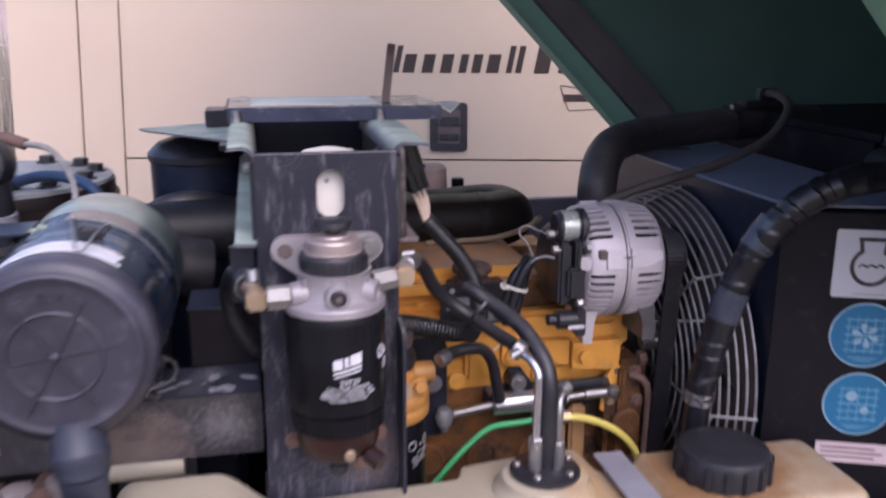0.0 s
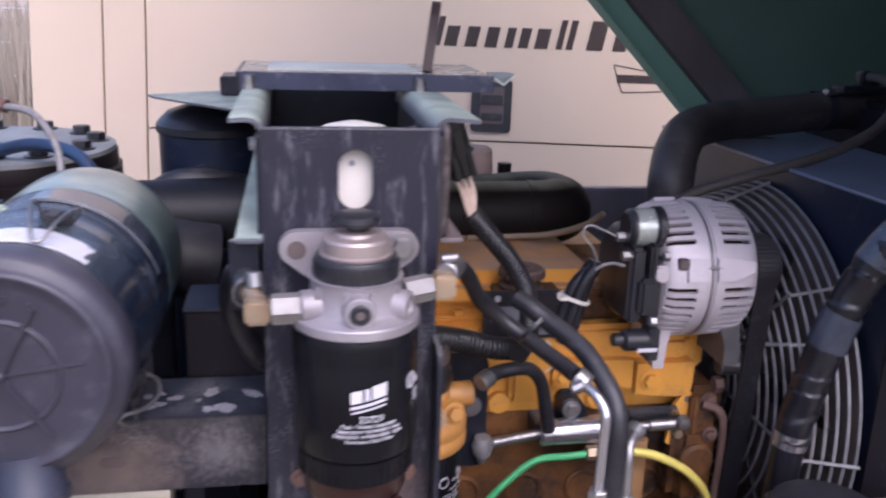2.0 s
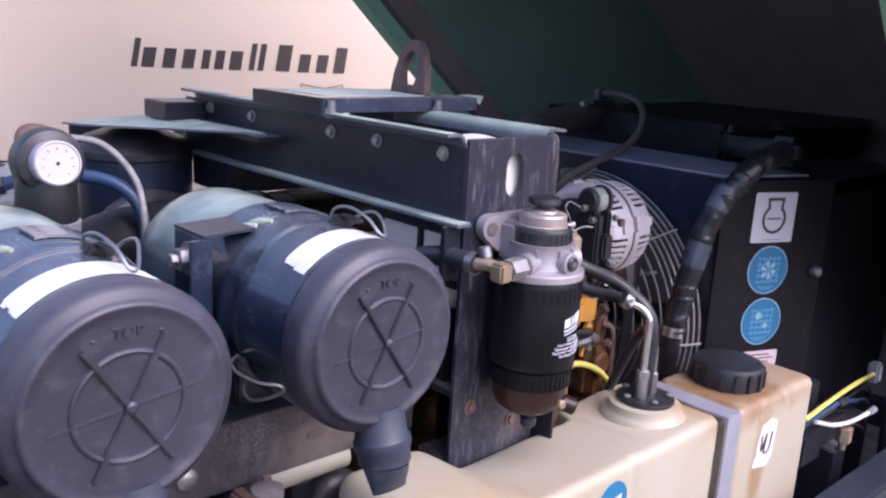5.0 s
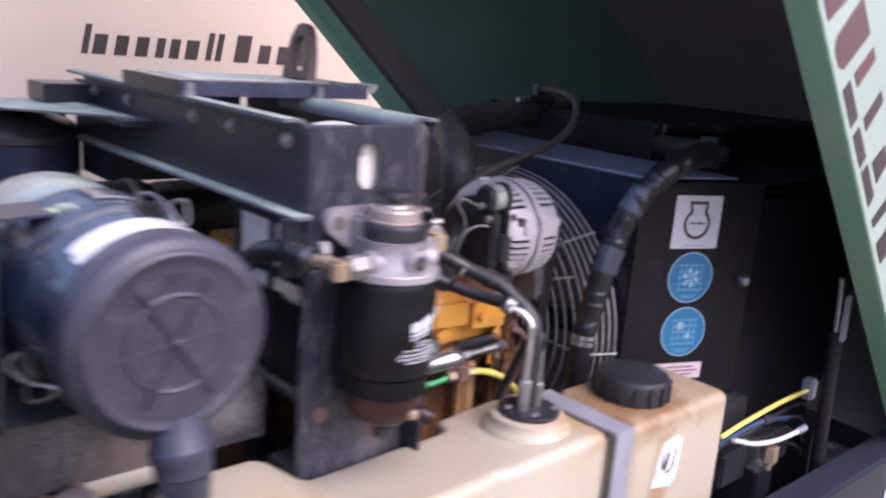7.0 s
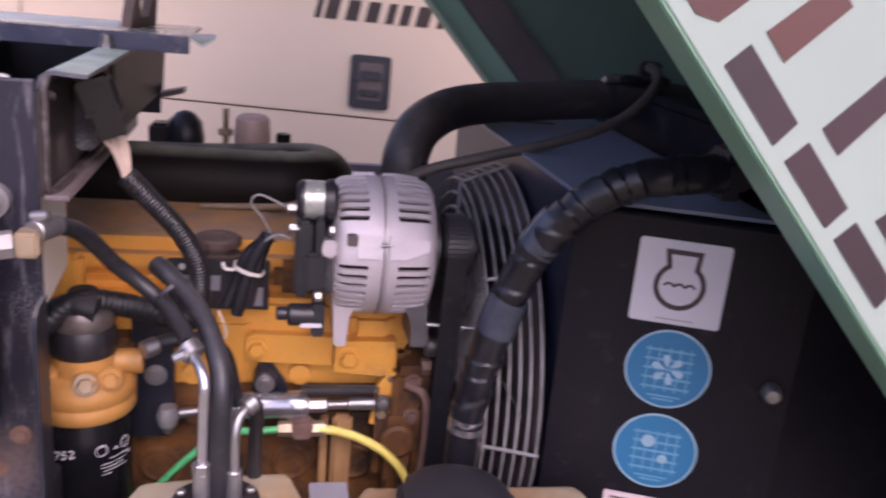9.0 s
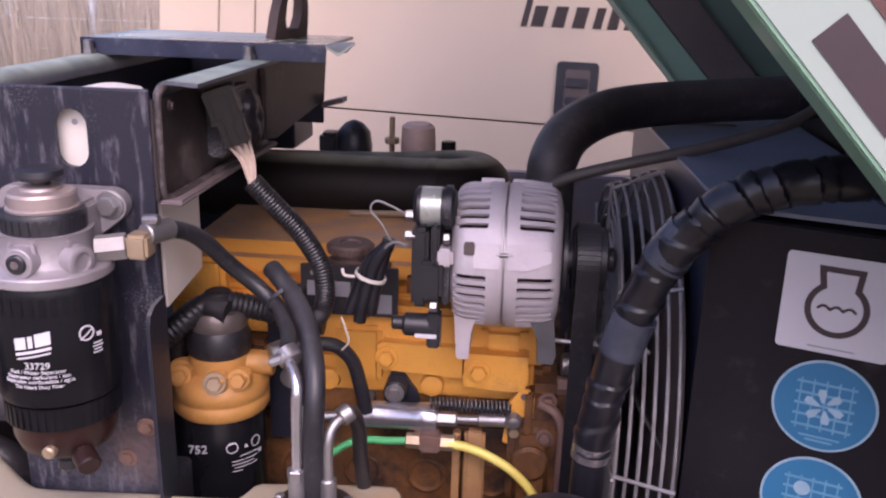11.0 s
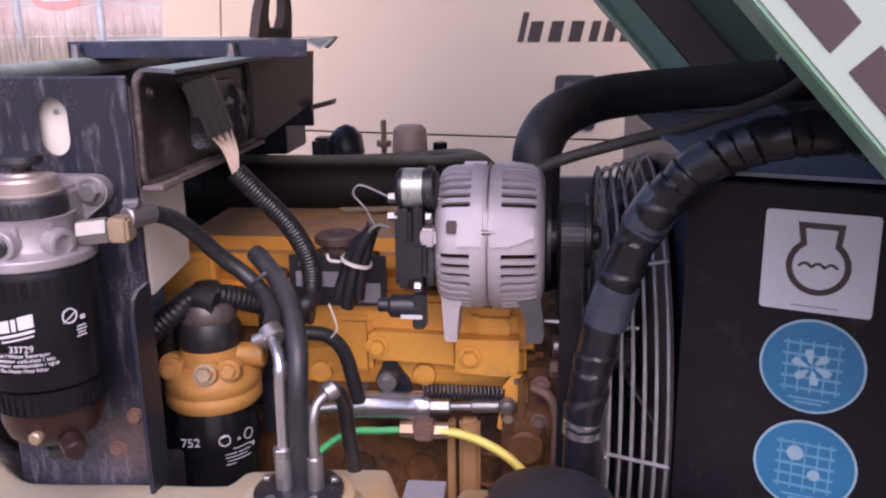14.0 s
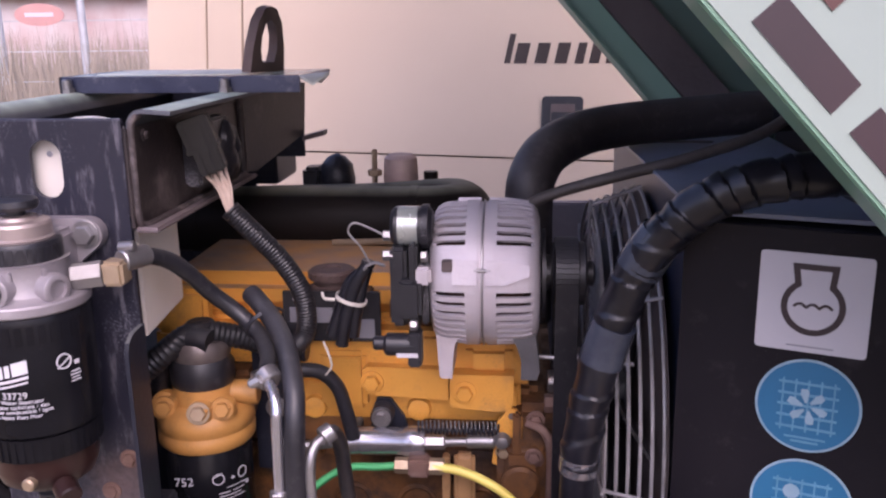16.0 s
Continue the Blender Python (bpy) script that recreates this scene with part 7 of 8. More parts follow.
part("rod_nut", rod((0.283, 1.249, 1.1605), (0.316, 1.246, 1.163), 0.0082, 14), STEEL, sa)
part("ball_joint", lathed([(0, -0.01), (0.007, -0.008), (0.0105, 0), (0.007, 0.008), (0, 0.01)], (0.324, 1.242, 1.166), (0, -1, 0), 16), STEEL, sa)
part("lever", soften(slab(bmesh.new(), [(0.312, 1.262, 1.13), (0.322, 1.262, 1.126), (0.345, 1.262, 1.146), (0.354, 1.262, 1.178), (0.34, 1.262, 1.198), (0.331, 1.262, 1.2), (0.318, 1.262, 1.182)], (0, -0.006, 0)), 0.001), YELLOW, sa)
part("lever_hole", rod((0.335, 1.2562, 1.19), (0.335, 1.2555, 1.19), 0.0045, 14, 0.0002), FOAM, sa)
part("lever_bolt", bolt(bmesh.new(), (0.325, 1.256, 1.145), (0, -1, 0), 0.0065, 0.006), BRASS, sa)
part("tail_rod", rod((0.156, 1.252, 1.157), (0.085, 1.247, 1.149), 0.0062, 12), STEEL, sa)
part("tail_joint", lathed([(0, -0.014), (0.01, -0.012), (0.0135, 0), (0.01, 0.012), (0, 0.014)], (0.073, 1.245, 1.147), (0, 0, 1), 18), WIRE, sa)
part("tail_stud", rod((0.073, 1.245, 1.125), (0.073, 1.245, 1.14), 0.006), STEEL, sa)
sp = bmesh.new()
pts = [(0.226 + 0.094 * k / 200, 1.248 + 0.0075 * math.cos(k * 0.63), 1.1775 + 0.0075 * math.sin(k * 0.63)) for k in range(201)]
sweep(sp, pts, 0.0013, 5, 1)
part("spring", sp, BLACK, sa)
part("bracket", boxed(0.14, 0.155, 1.25, 1.29, 1.145, 1.17, 0.002), BLACK, sa)
set_back(sa, 1.025)
nl = thing("nylon_control_line", (0.22, 1.24, 1.13), "green and yellow nylon line with brass tee", "control line")
part("green_line", tube([(0.214, 1.235, 1.135), (0.18, 1.235, 1.132), (0.14, 1.24, 1.126), (0.105, 1.235, 1.104), (0.07, 1.23, 1.07), (0.04, 1.23, 1.03)], 0.0045, 10), LINE_GREEN, nl, "green nylon line")
part("yellow_line", tube([(0.245, 1.232, 1.136), (0.27, 1.23, 1.134), (0.298, 1.228, 1.125), (0.328, 1.224, 1.108), (0.352, 1.22, 1.082), (0.364, 1.22, 1.05), (0.368, 1.225, 1.01)], 0.0055, 10), LINE_YELLOW, nl, "yellow nylon line")
part("tee", boxed(0.216, 0.241, 1.224, 1.246, 1.124, 1.147, 0.003), RUST, nl)
part("nut", hexed(bmesh.new(), (0.2, 1.235, 1.135), (0.217, 1.235, 1.135), 0.0095), BRASS, nl)
part("nut", hexed(bmesh.new(), (0.24, 1.235, 1.135), (0.258, 1.235, 1.135), 0.0095), BRASS, nl)
set_back(nl, 1.025)

# ---- cooling: shroud, fan guard, hoses ----
def radiator_shroud():
    s = thing("radiator_shroud", (0.6, 1.4, 0.56), "black sheet-steel radiator shroud with warning stickers", "radiator shroud")
    A, B = Vector((0.497, 1.143, 0)), Vector((0.73, 1.052, 0))
    body = [(0.515, 1.16), (0.73, 1.075), (1.15, 1.075), (1.15, 1.82), (0.515, 1.82)]
    bm = bmesh.new()
    slab(bm, [(x, y, 0.56) for x, y in body], (0, 0, 0.87))
    part("core_box", bm, SHROUD, s)
    d = (B - A).normalized()
    nrm = Vector((d.y, -d.x, 0))
    bm = bmesh.new()
    slab(bm, [A + Vector((0, 0, 0.6)), B + Vector((0, 0, 0.6)), B + Vector((0, 0, 1.448)), A + Vector((0, 0, 1.448))], -nrm * 0.006)
    pan = part("side_panel", soften(bm, 0.002), SHROUD, s, "black side panel")
    bm = bmesh.new()
    slab(bm, [(0.73, 1.055, 0.6), (1.14, 1.055, 0.6), (1.14, 1.055, 1.42), (0.73, 1.055, 1.42)], (0, 0.006, 0))
    part("side_panel", soften(bm, 0.002), SHROUD, s)
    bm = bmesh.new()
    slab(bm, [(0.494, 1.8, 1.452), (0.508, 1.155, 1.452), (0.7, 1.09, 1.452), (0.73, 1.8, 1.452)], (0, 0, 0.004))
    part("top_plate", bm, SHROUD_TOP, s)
    part("top_slot", face_slab(bmesh.new(), rounded(0.11, 0.022, 0.009), pose(0.575, 1.66, 1.4562), 0.0008), FOAM, s, "oval slot in the top sheet")
    # navy on this black face paints in its bluish shade
    bm = bmesh.new()
    slab(bm, [(0.4985, 1.8, 0.6), (0.4985, 1.148, 0.6), (0.507, 1.148, 1.4515), (0.4985, 1.8, 1.4515)], (0.006, 0, 0))
    part("fan_face", bm, NAVY, s, "fan face with its blue shade painted on")
    part("cooler_tank", boxed(0.755, 1.5, 1.3, 1.8, 1.432, 1.522, 0.012), SHROUD, s)
    part("cooler_rib", boxed(0.76, 1.48, 1.29, 1.30, 1.508, 1.524, 0.002), BLACK_DIRTY, s)
    bm = bmesh.new()
    slab(bm, [(0.499, 1.149, 1.4445), (0.731, 1.0585, 1.4445), (1.14, 1.062, 1.4445), (1.14, 1.3, 1.4445), (0.71, 1.3, 1.4445), (0.53, 1.3, 1.4445)], (0, 0, 0.004))
    part("top_edge", bm, SHROUD, s)
    kn = Vector((0.711, 1.0592, 1.276))
    part("panel_knob", lathed([(0, 0), (0.011, 0), (0.012, 0.004), (0.011, 0.012), (0.007, 0.017), (0, 0.018)], kn, nrm, 24), STEEL, pan)
    # stickers lie flat on the panel
    ang = math.degrees(math.atan2(d.y, d.x))

    def on(x, z):
        t = (x - A.x) / d.x
        p = A + d * t + nrm * 0.0006
        return Matrix.Translation((p.x, p.y, z)) @ Euler((radians(90), 0, radians(ang))).to_matrix().to_4x4()

    m = on(0.606, 1.381)
    st = part("coolant_sticker", face_slab(bmesh.new(), rounded(0.095, 0.093, 0.004), m, 0.0006), LABEL, pan, "white coolant warning sticker with engine symbol")
    icon = bmesh.new()
    bot = [(0.0245 * math.cos(radians(a)), -0.003 + 0.0245 * math.sin(radians(a))) for a in range(124, 417, 9)]
    line = [(0.0165, 0.034), (-0.0165, 0.034), *bot]
    strip(icon, line, 0.0056, m @ pose(0, 0, 0.0006), 0.0003, True)
    wave = [(-0.0165 + k * 0.0011, -0.004 + 0.0034 * abs(math.sin(k * 0.314 + 0.05))) for k in range(31)]
    strip(icon, wave, 0.0026, m @ pose(0, 0, 0.0006), 0.0003)
    part("engine_symbol", icon, INK_DARK, st)
    part("small_print", face_slab(bmesh.new(), [(-0.02, -0.0418), (0.02, -0.0418), (0.02, -0.0404), (-0.02, -0.0404)], m @ pose(0, 0, 0.0006), 0.0002), STRAP, st)
    for x, z, kind in ((0.609, 1.282, 0), (0.611, 1.182, 1)):
        m = on(x, z)
        nz = m.to_3x3() @ Vector((0, 0, 1))
        dec = part("fan_decal", lathed([(0, 0), (0.046, 0), (0.046, 0.0006), (0, 0.0006)], m.translation, nz, 48), DECAL_PALE, pan, "round blue hazard decal with white rim")
        part("decal_field", lathed([(0, 0.0006), (0.0437, 0.0006), (0.0437, 0.001), (0, 0.001)], m.translation, nz, 48), BLUE, dec)
        for k in range(5):
            yy = -0.022 + k * 0.011
            part("grid_line", face_slab(bmesh.new(), [(-0.026, yy - 0.0012), (0.026, yy - 0.0012), (0.026, yy + 0.0012), (-0.026, yy + 0.0012)], m @ pose(0, 0, 0.001), 0.0003), PALE_BLUE, dec)
            part("grid_line", face_slab(bmesh.new(), [(yy - 0.0008, -0.026), (yy + 0.0008, -0.026), (yy + 0.0008, 0.026), (yy - 0.0008, 0.026)], m @ pose(0, 0, 0.0014), 0.0003), PALE_BLUE, dec)
        if kind == 0:
            for k in range(6):
                part("fan_blade", face_slab(bmesh.new(), [(-0.0008, 0.004), (0.0012, 0.004), (0.0058, 0.013), (0.0052, 0.0165), (0.0, 0.018), (-0.0022, 0.0135)], m @ pose(0, 0, 0.0018, 0, 0, k * 60 + 20), 0.0003), DECAL_PALE, dec)
        else:
            for px, py, r in ((-0.009, 0.012, 0.0075), (0.009, -0.008, 0.0055)):
                part("rotor_dot", lathed([(0, 0.0018), (r, 0.0018), (r, 0.0021), (0, 0.0021)], m @ Vector((px, py, 0)), nz, 20), DECAL_PALE, dec)
        for yy, w in ((-0.032, 0.018), (-0.036, 0.012)):
            part("print_bar", face_slab(bmesh.new(), [(-w, yy - 0.001), (w, yy - 0.001), (w, yy + 0.001), (-w, yy + 0.001)], m @ pose(0, 0, 0.001), 0.0003), PALE_BLUE, dec)
    m = on(0.612, 1.108)
    pk = part("pink_label", face_slab(bmesh.new(), rounded(0.098, 0.03, 0.002), m, 0.0006), PINK_LABEL, pan, "pinkish white printed label")
    for k in range(3):
        part("label_bar", face_slab(bmesh.new(), [(-0.042, 0.006 - k * 0.007), (0.03 + 0.01 * (k % 2), 0.006 - k * 0.007), (0.03 + 0.01 * (k % 2), 0.0085 - k * 0.007), (-0.042, 0.0085 - k * 0.007)], m @ pose(0, 0, 0.0006), 0.0002), INK_RED, pk)


radiator_shroud()


def fan_guard():
    f = thing("fan_guard", (0.45, 1.52, 1.1), "round wire fan guard of concentric rings", "fan guard")
    yc, zc = 1.43, 1.15

    def ring(x, r, w=0.0021):
        part("ring", lathe(bmesh.new(), [(r - w, 0), (r - w * 0.7, -w * 0.7), (r, -w), (r + w * 0.7, -w * 0.7), (r + w, 0), (r + w * 0.7, w * 0.7), (r, w), (r - w * 0.7, w * 0.7)], (x, yc, zc), (1, 0, 0), 88, closed=True), WIRE, f)

    # the flat face, then the flared basket that runs back to the shroud
    for k in range(10):
        ring(0.434, 0.05 + 0.0203 * k)
    basket = [(0.434 + 0.0116 * k, 0.253 + 0.0046 * k) for k in range(6)]
    for x, r in basket:
        ring(x, r)
    for k in range(8):
        a = radians(k * 45 + 181)
        c, s = math.cos(a), math.sin(a)
        part("spoke", tube([(0.4305, yc + 0.045 * c, zc + 0.045 * s), (0.4305, yc + 0.246 * c, zc + 0.246 * s), (0.4325, yc + 0.2545 * c, zc + 0.2545 * s), (0.437, yc + 0.2575 * c, zc + 0.2575 * s), (0.4945, yc + 0.2805 * c, zc + 0.2805 * s)], 0.0023, 8, 3), WIRE, f)
    fan = thing("cooling_fan", (0.48, 1.43, 1.15), "black cooling fan behind the guard", "fan")
    part("fan_hub", rod((0.385, yc, zc), (0.484, yc, zc), 0.05, 24), BLACK, fan)
    part("well", lathed([(0, 0.4965), (0.27, 0.4965), (0.27, 0.4975), (0, 0.4975)], (0, yc, zc), (1, 0, 0), 48), FOAM, fan)
    for k in range(6):
        m = Matrix.Translation((0.472, yc, zc)) @ Euler((radians(k * 60 + 20), 0, 0)).to_matrix().to_4x4() @ Euler((0, 0, radians(32))).to_matrix().to_4x4()
        part("blade", boxed(-0.0015, 0.0015, -0.03, 0.03, 0.045, 0.235, 0.001, m), PLASTIC, fan)


fan_guard()

uh = thing("upper_radiator_hose", (0.45, 1.53, 1.45), "thick black upper radiator hose arching over the engine", "hose")
part("hose", tube([(0.353, 1.437, 1.25), (0.353, 1.437, 1.35), (0.353, 1.437, 1.405), (0.357, 1.444, 1.438), (0.377, 1.478, 1.466), (0.425, 1.548, 1.482), (0.49, 1.605, 1.488), (0.56, 1.632, 1.492), (0.63, 1.642, 1.497), (0.705, 1.646, 1.503), (0.8, 1.66, 1.505), (0.9, 1.68, 1.5)], 0.0312, 28), HOSE_DUSTY, uh)
part("hose_clamp", lathe(bmesh.new(), [(0.0312, -0.007), (0.033, -0.007), (0.033, 0.007), (0.0312, 0.007)], (0.705, 1.646, 1.503), (1, 0.08, 0.05), 28, closed=True), BLACK_DIRTY, uh)
part("clamp_screw", rod((0.692, 1.63, 1.536), (0.716, 1.632, 1.536), 0.0065, 10), STEEL, uh)
oh = thing("overflow_hose", (0.5, 1.4, 1.45), "thin grey-brown overflow hose", "hose")
part("hose", tube([(0.314, 1.391, 1.392), (0.376, 1.406, 1.421), (0.458, 1.403, 1.446), (0.551, 1.406, 1.47), (0.643, 1.436, 1.497), (0.695, 1.466, 1.527), (0.725, 1.5, 1.55), (0.742, 1.55, 1.561), (0.755, 1.6, 1.563), (0.765, 1.632, 1.56)], 0.0075, 12), HOSE_TAN, oh)
bk = thing("hose_bracket", (0.7, 1.57, 1.55), "small steel bracket holding the overflow hose", "bracket")
part("bracket", boxed(0.715, 0.8, 1.615, 1.652, 1.535, 1.546, 0.002), BLACK_DIRTY, bk)
part("clip", boxed(0.748, 0.785, 1.623, 1.643, 1.5465, 1.57, 0.003), BLACK_DIRTY, bk)
lh = thing("lower_radiator_hose", (0.43, 1.14, 1.3), "black hose spirally wrapped with tape", "hose")
line = [(0.395, 1.165, 0.98), (0.402, 1.16, 1.1), (0.405, 1.158, 1.186), (0.414, 1.15, 1.26), (0.432, 1.143, 1.34), (0.455, 1.132, 1.405), (0.488, 1.114, 1.455), (0.53, 1.104, 1.484), (0.58, 1.102, 1.496), (0.64, 1.115, 1.498)]
part("hose", tube(line, lambda t, a: 0.018 if t < 0.22 else 0.0188 + 0.0026 * ((t * 24 - a + 0.25 * math.sin(t * 57)) % 1.0) + 0.0007 * math.sin(t * 90 + 9 * a), 24, 30), TAPE, lh)
part("band_clamp", lathe(bmesh.new(), [(0.0188, -0.009), (0.0205, -0.009), (0.0205, 0.009), (0.0188, 0.009)], (0.405, 1.158, 1.186), (0.08, -0.05, 1), 28, closed=True), CHROME, lh)
for pts in ([(0.4535, 1.1345, 1.402), (0.4645, 1.13, 1.423), (0.474, 1.1255, 1.438)], [(0.423, 1.1465, 1.303), (0.4285, 1.1445, 1.325), (0.4345, 1.142, 1.345)]):
    part("tape_patch", tube(pts, 0.0224, 18, 3), TAPE_HIGHLIGHT, lh, "pale patch painting a highlight on the tape")
part("elbow_joint", boxed(0.622, 0.668, 1.088, 1.15, 1.472, 1.524, 0.014), RUBBER, lh)
part("hose_tail", tube([(0.645, 1.12, 1.497), (0.67, 1.17, 1.494), (0.71, 1.24, 1.488), (0.775, 1.31, 1.482)], 0.021, 18), RUBBER, lh)
tr = thing("tension_rod", (0.4, 1.26, 1.26), "thin steel adjusting rod behind the alternator", "rod")
part("rod", rod((0.36, 1.265, 1.262), (0.47, 1.245, 1.262), 0.003, 8), STEEL, tr)
part("eye", rod((0.405, 1.262, 1.262), (0.412, 1.261, 1.262), 0.012, 16), STEEL, tr)

# clutter behind the tank's far end
cl = thing("wiring_cluster", (0.75, 0.97, 0.9), "loose yellow and white wires with a brass fitting", "wires")
part("yellow_wire", tube([(0.55, 0.962, 1.05), (0.62, 0.96, 1.061), (0.75, 0.966, 1.064), (0.877, 0.972, 1.06)], 0.0042, 8), LINE_YELLOW, cl)
part("white_wire", tube([(0.58, 0.955, 1.04), (0.65, 0.95, 1.017), (0.72, 0.944, 1.008), (0.787, 0.938, 1.011)], 0.004, 8), TIE, cl)
part("blue_wire", tube([(0.56, 0.97, 1.03), (0.65, 0.968, 1.04), (0.72, 0.968, 1.038), (0.8, 0.97, 1.02)], 0.0045, 8), BLUE_PIPE, cl)
for k in range(4):
    part("black_wire", tube([(0.56, 0.975 + 0.008 * k, 1.02), (0.66, 0.97 + 0.01 * k, 1.03 - 0.012 * k), (0.78, 0.975 + 0.01 * k, 1.035 - 0.02 * k), (0.9, 0.99, 1.02 - 0.03 * k), (0.96, 1.0, 0.98 - 0.03 * k)], 0.0036, 8), RUBBER if k % 2 else LOOM, cl)
part("wire_joint", rod((0.7, 0.968, 1.04), (0.735, 0.968, 1.038), 0.009, 12), PLASTIC, cl)
part("end_plug", boxed(0.868, 0.892, 0.962, 0.985, 1.04, 1.082, 0.004), STRAP, cl)
part("white_plug", rod((0.782, 0.938, 1.011), (0.81, 0.938, 1.012), 0.0065, 12), STRAP, cl)
part("brass_fitting", hexed(bmesh.new(), (0.722, 0.955, 0.962), (0.722, 0.955, 0.992), 0.015), BRASS, cl)
part("brass_stem", rod((0.722, 0.955, 0.945), (0.722, 0.955, 0.964), 0.007, 12), BRASS, cl)
part("bracket", boxed(0.62, 0.86, 0.985, 1.05, 0.92, 0.985, 0.004), BLACK_DIRTY, cl)
part("bracket_plate", boxed(0.63, 0.74, 1.02, 1.05, 0.985, 1.06, 0.003), BLACK_DIRTY, cl)
part("bracket_leg", boxed(0.70, 0.76, 0.96, 1.05, 0.56, 0.945, 0.003), BLACK, cl)
gs = thing("gas_strut", (0.775, 0.91, 0.9), "black gas strut that holds the hood", "gas strut")
part("cylinder", rod((0.838, 0.915, 0.9), (0.827, 0.922, 1.2), 0.0125, 16), SHROUD, gs)
part("piston_rod", rod((0.827, 0.922, 1.19), (0.823, 0.928, 1.3), 0.006, 12), STEEL, gs)
part("fork", boxed(0.815, 0.833, 0.905, 0.914, 1.185, 1.275, 0.004), STRAP, gs, "pale steel end fork")
part("foot", boxed(0.818, 0.858, 0.884, 0.93, 0.56, 0.905, 0.004), BLACK, gs)

# ---- the open hood ----
HO = Vector((0.42, 0.833, 1.663))
HU, HV = Vector((0.677, 0, -0.736)), Vector((0.736, 0, 0.677))


def hood_at(u, v, y):
    return Vector((HO.x, 0, HO.z)) + HU * u + HV * v + Vector((0, y, 0))


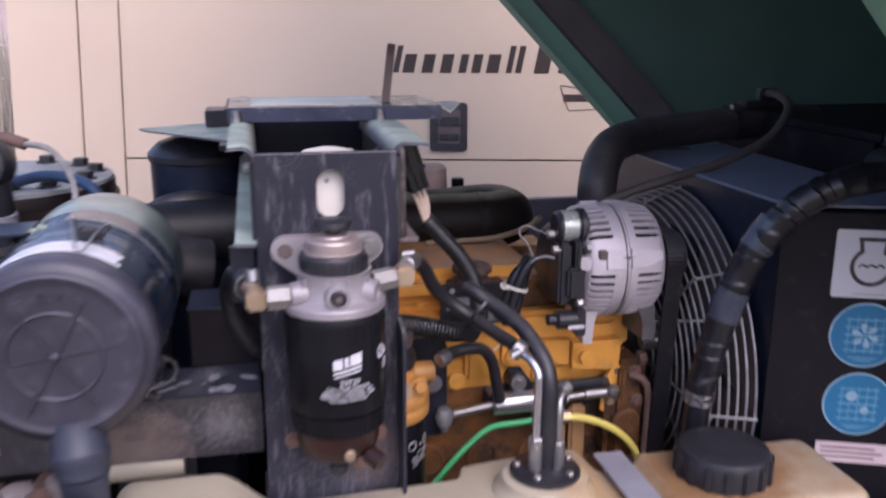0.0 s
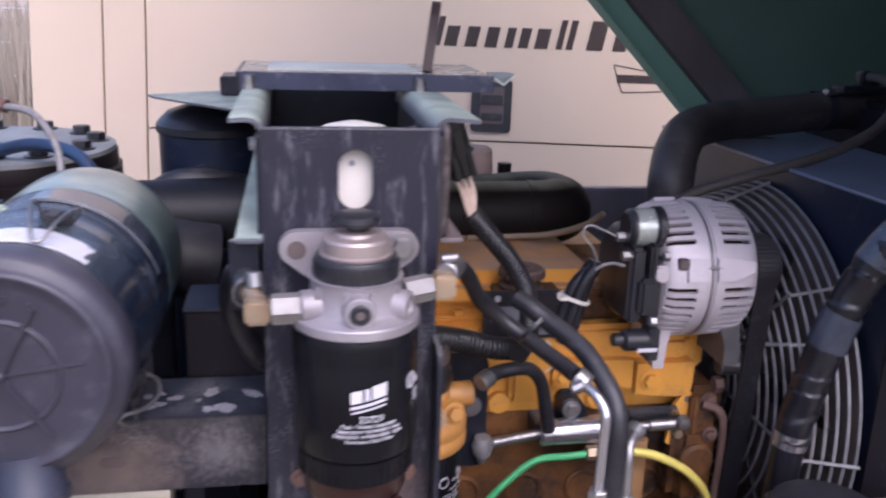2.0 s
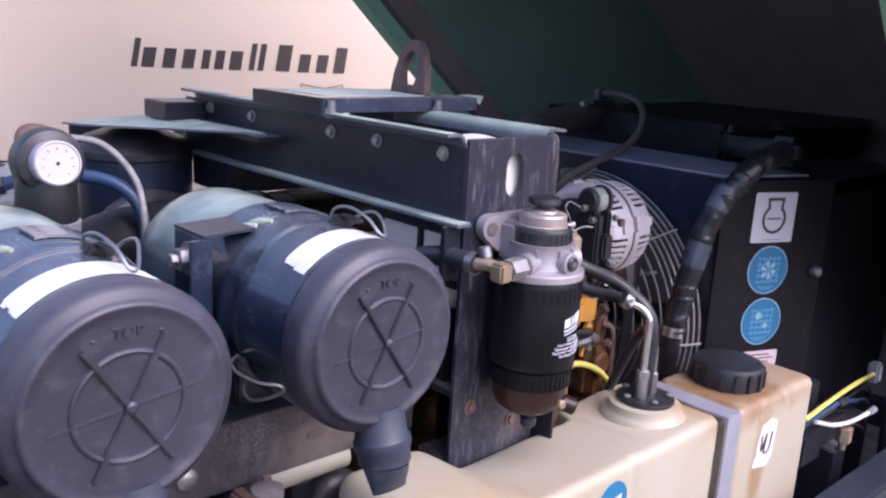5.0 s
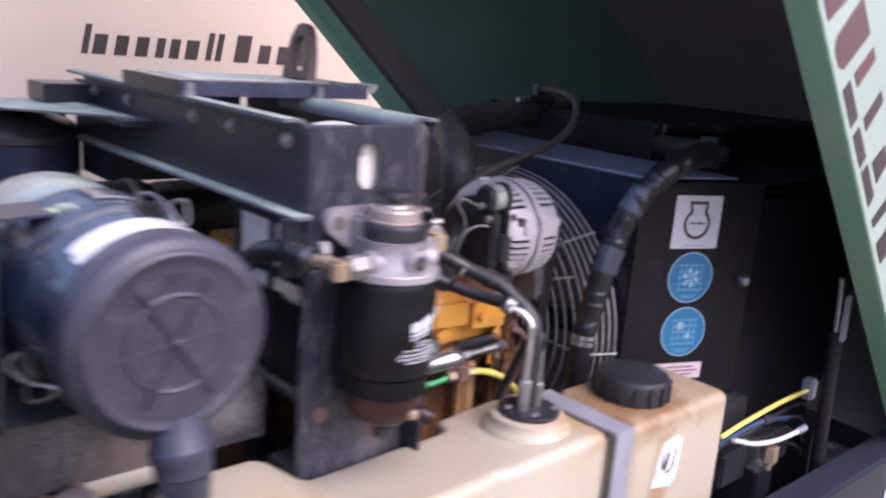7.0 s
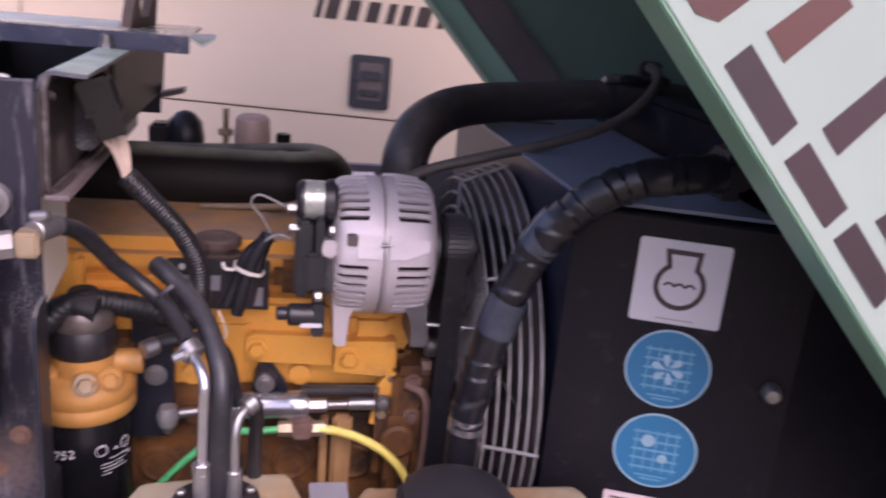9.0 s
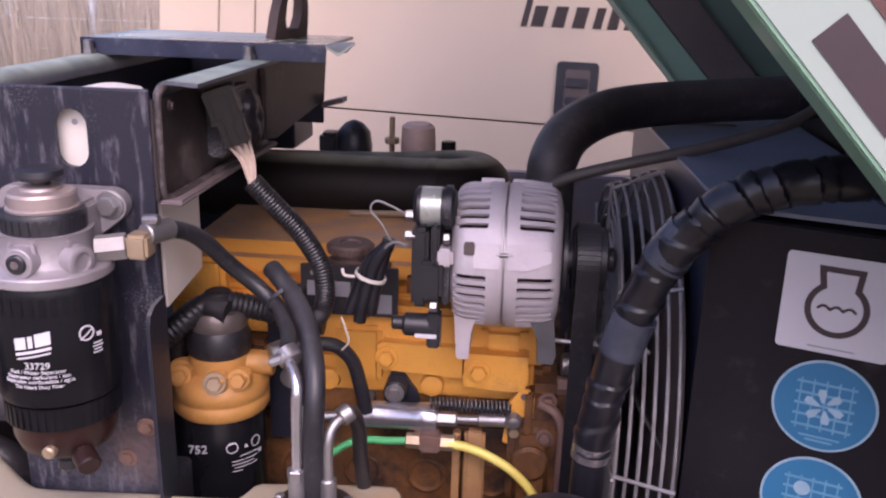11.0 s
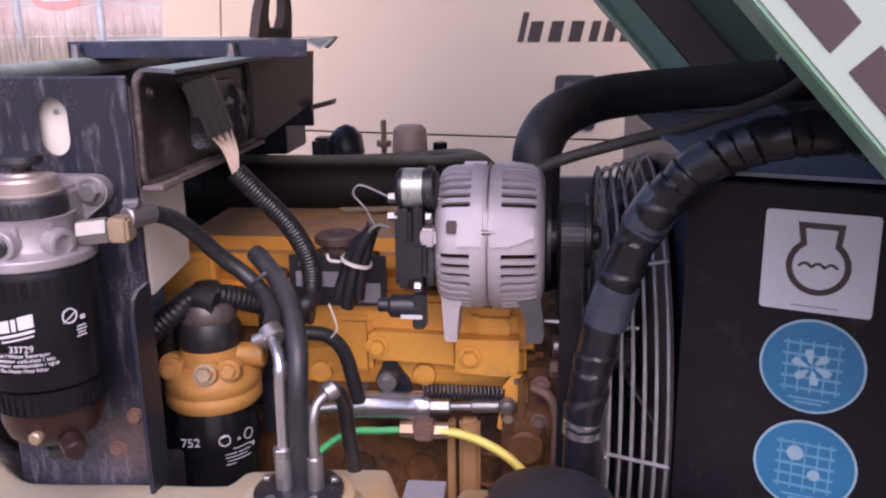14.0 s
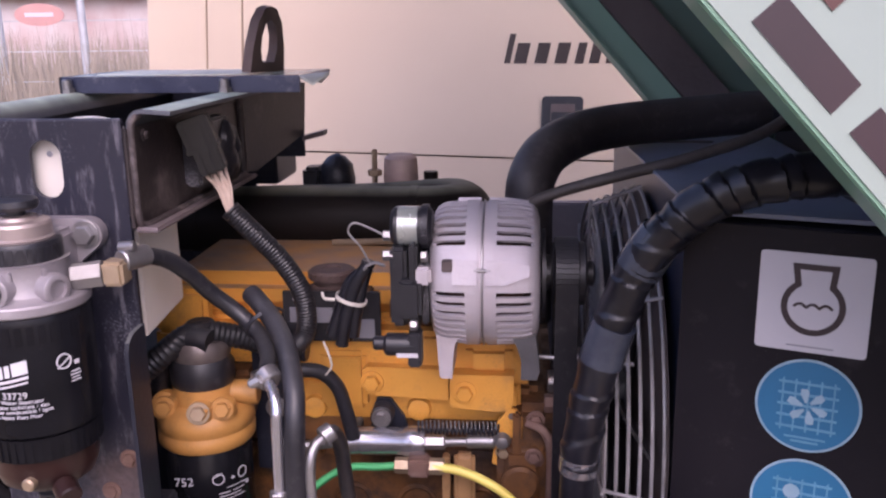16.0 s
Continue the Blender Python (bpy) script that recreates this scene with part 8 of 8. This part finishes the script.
def hood():
    h = thing("engine_hood", hood_at(0.9, 0.1, 1.4), "green steel engine hood standing open, with a white lettered stripe", "hood")
    Y0, U0, U1, V1 = 0.833, -1.25, 1.0, 0.78

    def plate(us, vs, y, t, mat, name, label=""):
        bm = bmesh.new()
        slab(bm, [hood_at(us[0], vs[0], y), hood_at(us[1], vs[0], y), hood_at(us[1], vs[1], y), hood_at(us[0], vs[1], y)], (0, t, 0))
        return part(name, bm, mat, h, label)

    side = plate((U0, U1), (-0.002, V1), Y0, 0.003, GREEN, "near_side", "green near side panel")
    plate((U0, U1), (0.0005, 0.2), Y0 - 0.0012, 0.001, WHITE, "white_stripe", "white vinyl stripe")
    # bottom flange folded inwards
    bm = bmesh.new()
    slab(bm, [hood_at(U0, -0.003, Y0 + 0.0034), hood_at(U1, -0.003, Y0 + 0.0034), hood_at(U1, -0.003, Y0 + 0.042), hood_at(U0, -0.003, Y0 + 0.042)], HV * 0.004)
    part("near_flange", soften(bm, 0.0015), GREEN, h, "green folded edge of the hood")
    plate((U0, U1), (0.002, 0.04), Y0 + 0.04, 0.003, GREEN_SHADED, "flange_return")
    plate((U0, U1), (0.03, V1), Y0 + 0.02, 0.03, FOAM, "near_lining")
    # the far side: its edge runs a little inwards
    F0, F1 = Vector((-0.196, 2.306, 2.38)), Vector((0.98, 1.781, 1.02))
    fd = (F1 - F0).normalized()
    up = HV * V1
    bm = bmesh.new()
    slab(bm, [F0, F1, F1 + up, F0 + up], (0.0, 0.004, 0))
    part("far_side", bm, GREEN_SHADED, h, "inner face of the far side, hood green painted with its shade")
    bm = bmesh.new()
    slab(bm, [F0 - HV * 0.004, F1 - HV * 0.004, F1 - HV * 0.004 + Vector((0.008, -0.03, 0)), F0 - HV * 0.004 + Vector((0.008, -0.03, 0))], HV * 0.004)
    part("far_flange", bm, GREEN, h)
    # full hood green paints this edge as better lit than the face
    bm = bmesh.new()
    slab(bm, [F0, F1, F1 + HV * 0.05, F0 + HV * 0.05], (0.0, -0.006, 0))
    part("far_edge", bm, GREEN, h, "folded edge of the far side, painted lighter as lit")
    bm = bmesh.new()
    slab(bm, [F0 + HV * 0.052, F1 + HV * 0.052, F1 + HV * 0.115, F0 + HV * 0.115], (0.0, -0.03, 0))
    part("far_stiffener", bm, FOAM, h, "black stiffener strip")
    for k in (0.46, 0.72):
        p = F0.lerp(F1, k) + HV * 0.025 + Vector((0, -0.006, 0))
        part("rivet", lathed([(0, 0), (0.011, 0), (0.009, 0.006), (0, 0.008)], p, (0, -1, 0), 16), BLACK, h)
    # roof of the hood and its lining
    a, b = hood_at(U0, V1, Y0), hood_at(U1, V1, Y0)
    bm = bmesh.new()
    slab(bm, [a, b, F1 + up, F0 + up], HV * 0.004)
    part("roof_panel", bm, GREEN, h)
    bm = bmesh.new()
    slab(bm, [a - HV * 0.05 + Vector((0, 0.03, 0)), b - HV * 0.05 + Vector((0, 0.03, 0)), F1 + up - HV * 0.05, F0 + up - HV * 0.05], HV * 0.03)
    part("roof_lining", bm, FOAM, h, "black acoustic foam lining")
    bm = bmesh.new()
    slab(bm, [hood_at(U1, 0, Y0), F1, F1 + up, hood_at(U1, V1, Y0)], HU * 0.004)
    part("hinge_end", bm, FOAM, h)
    bm = bmesh.new()
    slab(bm, [hood_at(U0, 0, Y0), F0, F0 + up, hood_at(U0, V1, Y0)], HU * -0.004)
    part("high_end", bm, GREEN, h)
    part("hinge_arm", rod(hood_at(U1, 0.02, 1.3), Vector((1.3, 1.3, 0.6)), 0.03), BLACK, h)
    # the maker's name as plain separate blocks; redder ones paint in the vinyl's sheen
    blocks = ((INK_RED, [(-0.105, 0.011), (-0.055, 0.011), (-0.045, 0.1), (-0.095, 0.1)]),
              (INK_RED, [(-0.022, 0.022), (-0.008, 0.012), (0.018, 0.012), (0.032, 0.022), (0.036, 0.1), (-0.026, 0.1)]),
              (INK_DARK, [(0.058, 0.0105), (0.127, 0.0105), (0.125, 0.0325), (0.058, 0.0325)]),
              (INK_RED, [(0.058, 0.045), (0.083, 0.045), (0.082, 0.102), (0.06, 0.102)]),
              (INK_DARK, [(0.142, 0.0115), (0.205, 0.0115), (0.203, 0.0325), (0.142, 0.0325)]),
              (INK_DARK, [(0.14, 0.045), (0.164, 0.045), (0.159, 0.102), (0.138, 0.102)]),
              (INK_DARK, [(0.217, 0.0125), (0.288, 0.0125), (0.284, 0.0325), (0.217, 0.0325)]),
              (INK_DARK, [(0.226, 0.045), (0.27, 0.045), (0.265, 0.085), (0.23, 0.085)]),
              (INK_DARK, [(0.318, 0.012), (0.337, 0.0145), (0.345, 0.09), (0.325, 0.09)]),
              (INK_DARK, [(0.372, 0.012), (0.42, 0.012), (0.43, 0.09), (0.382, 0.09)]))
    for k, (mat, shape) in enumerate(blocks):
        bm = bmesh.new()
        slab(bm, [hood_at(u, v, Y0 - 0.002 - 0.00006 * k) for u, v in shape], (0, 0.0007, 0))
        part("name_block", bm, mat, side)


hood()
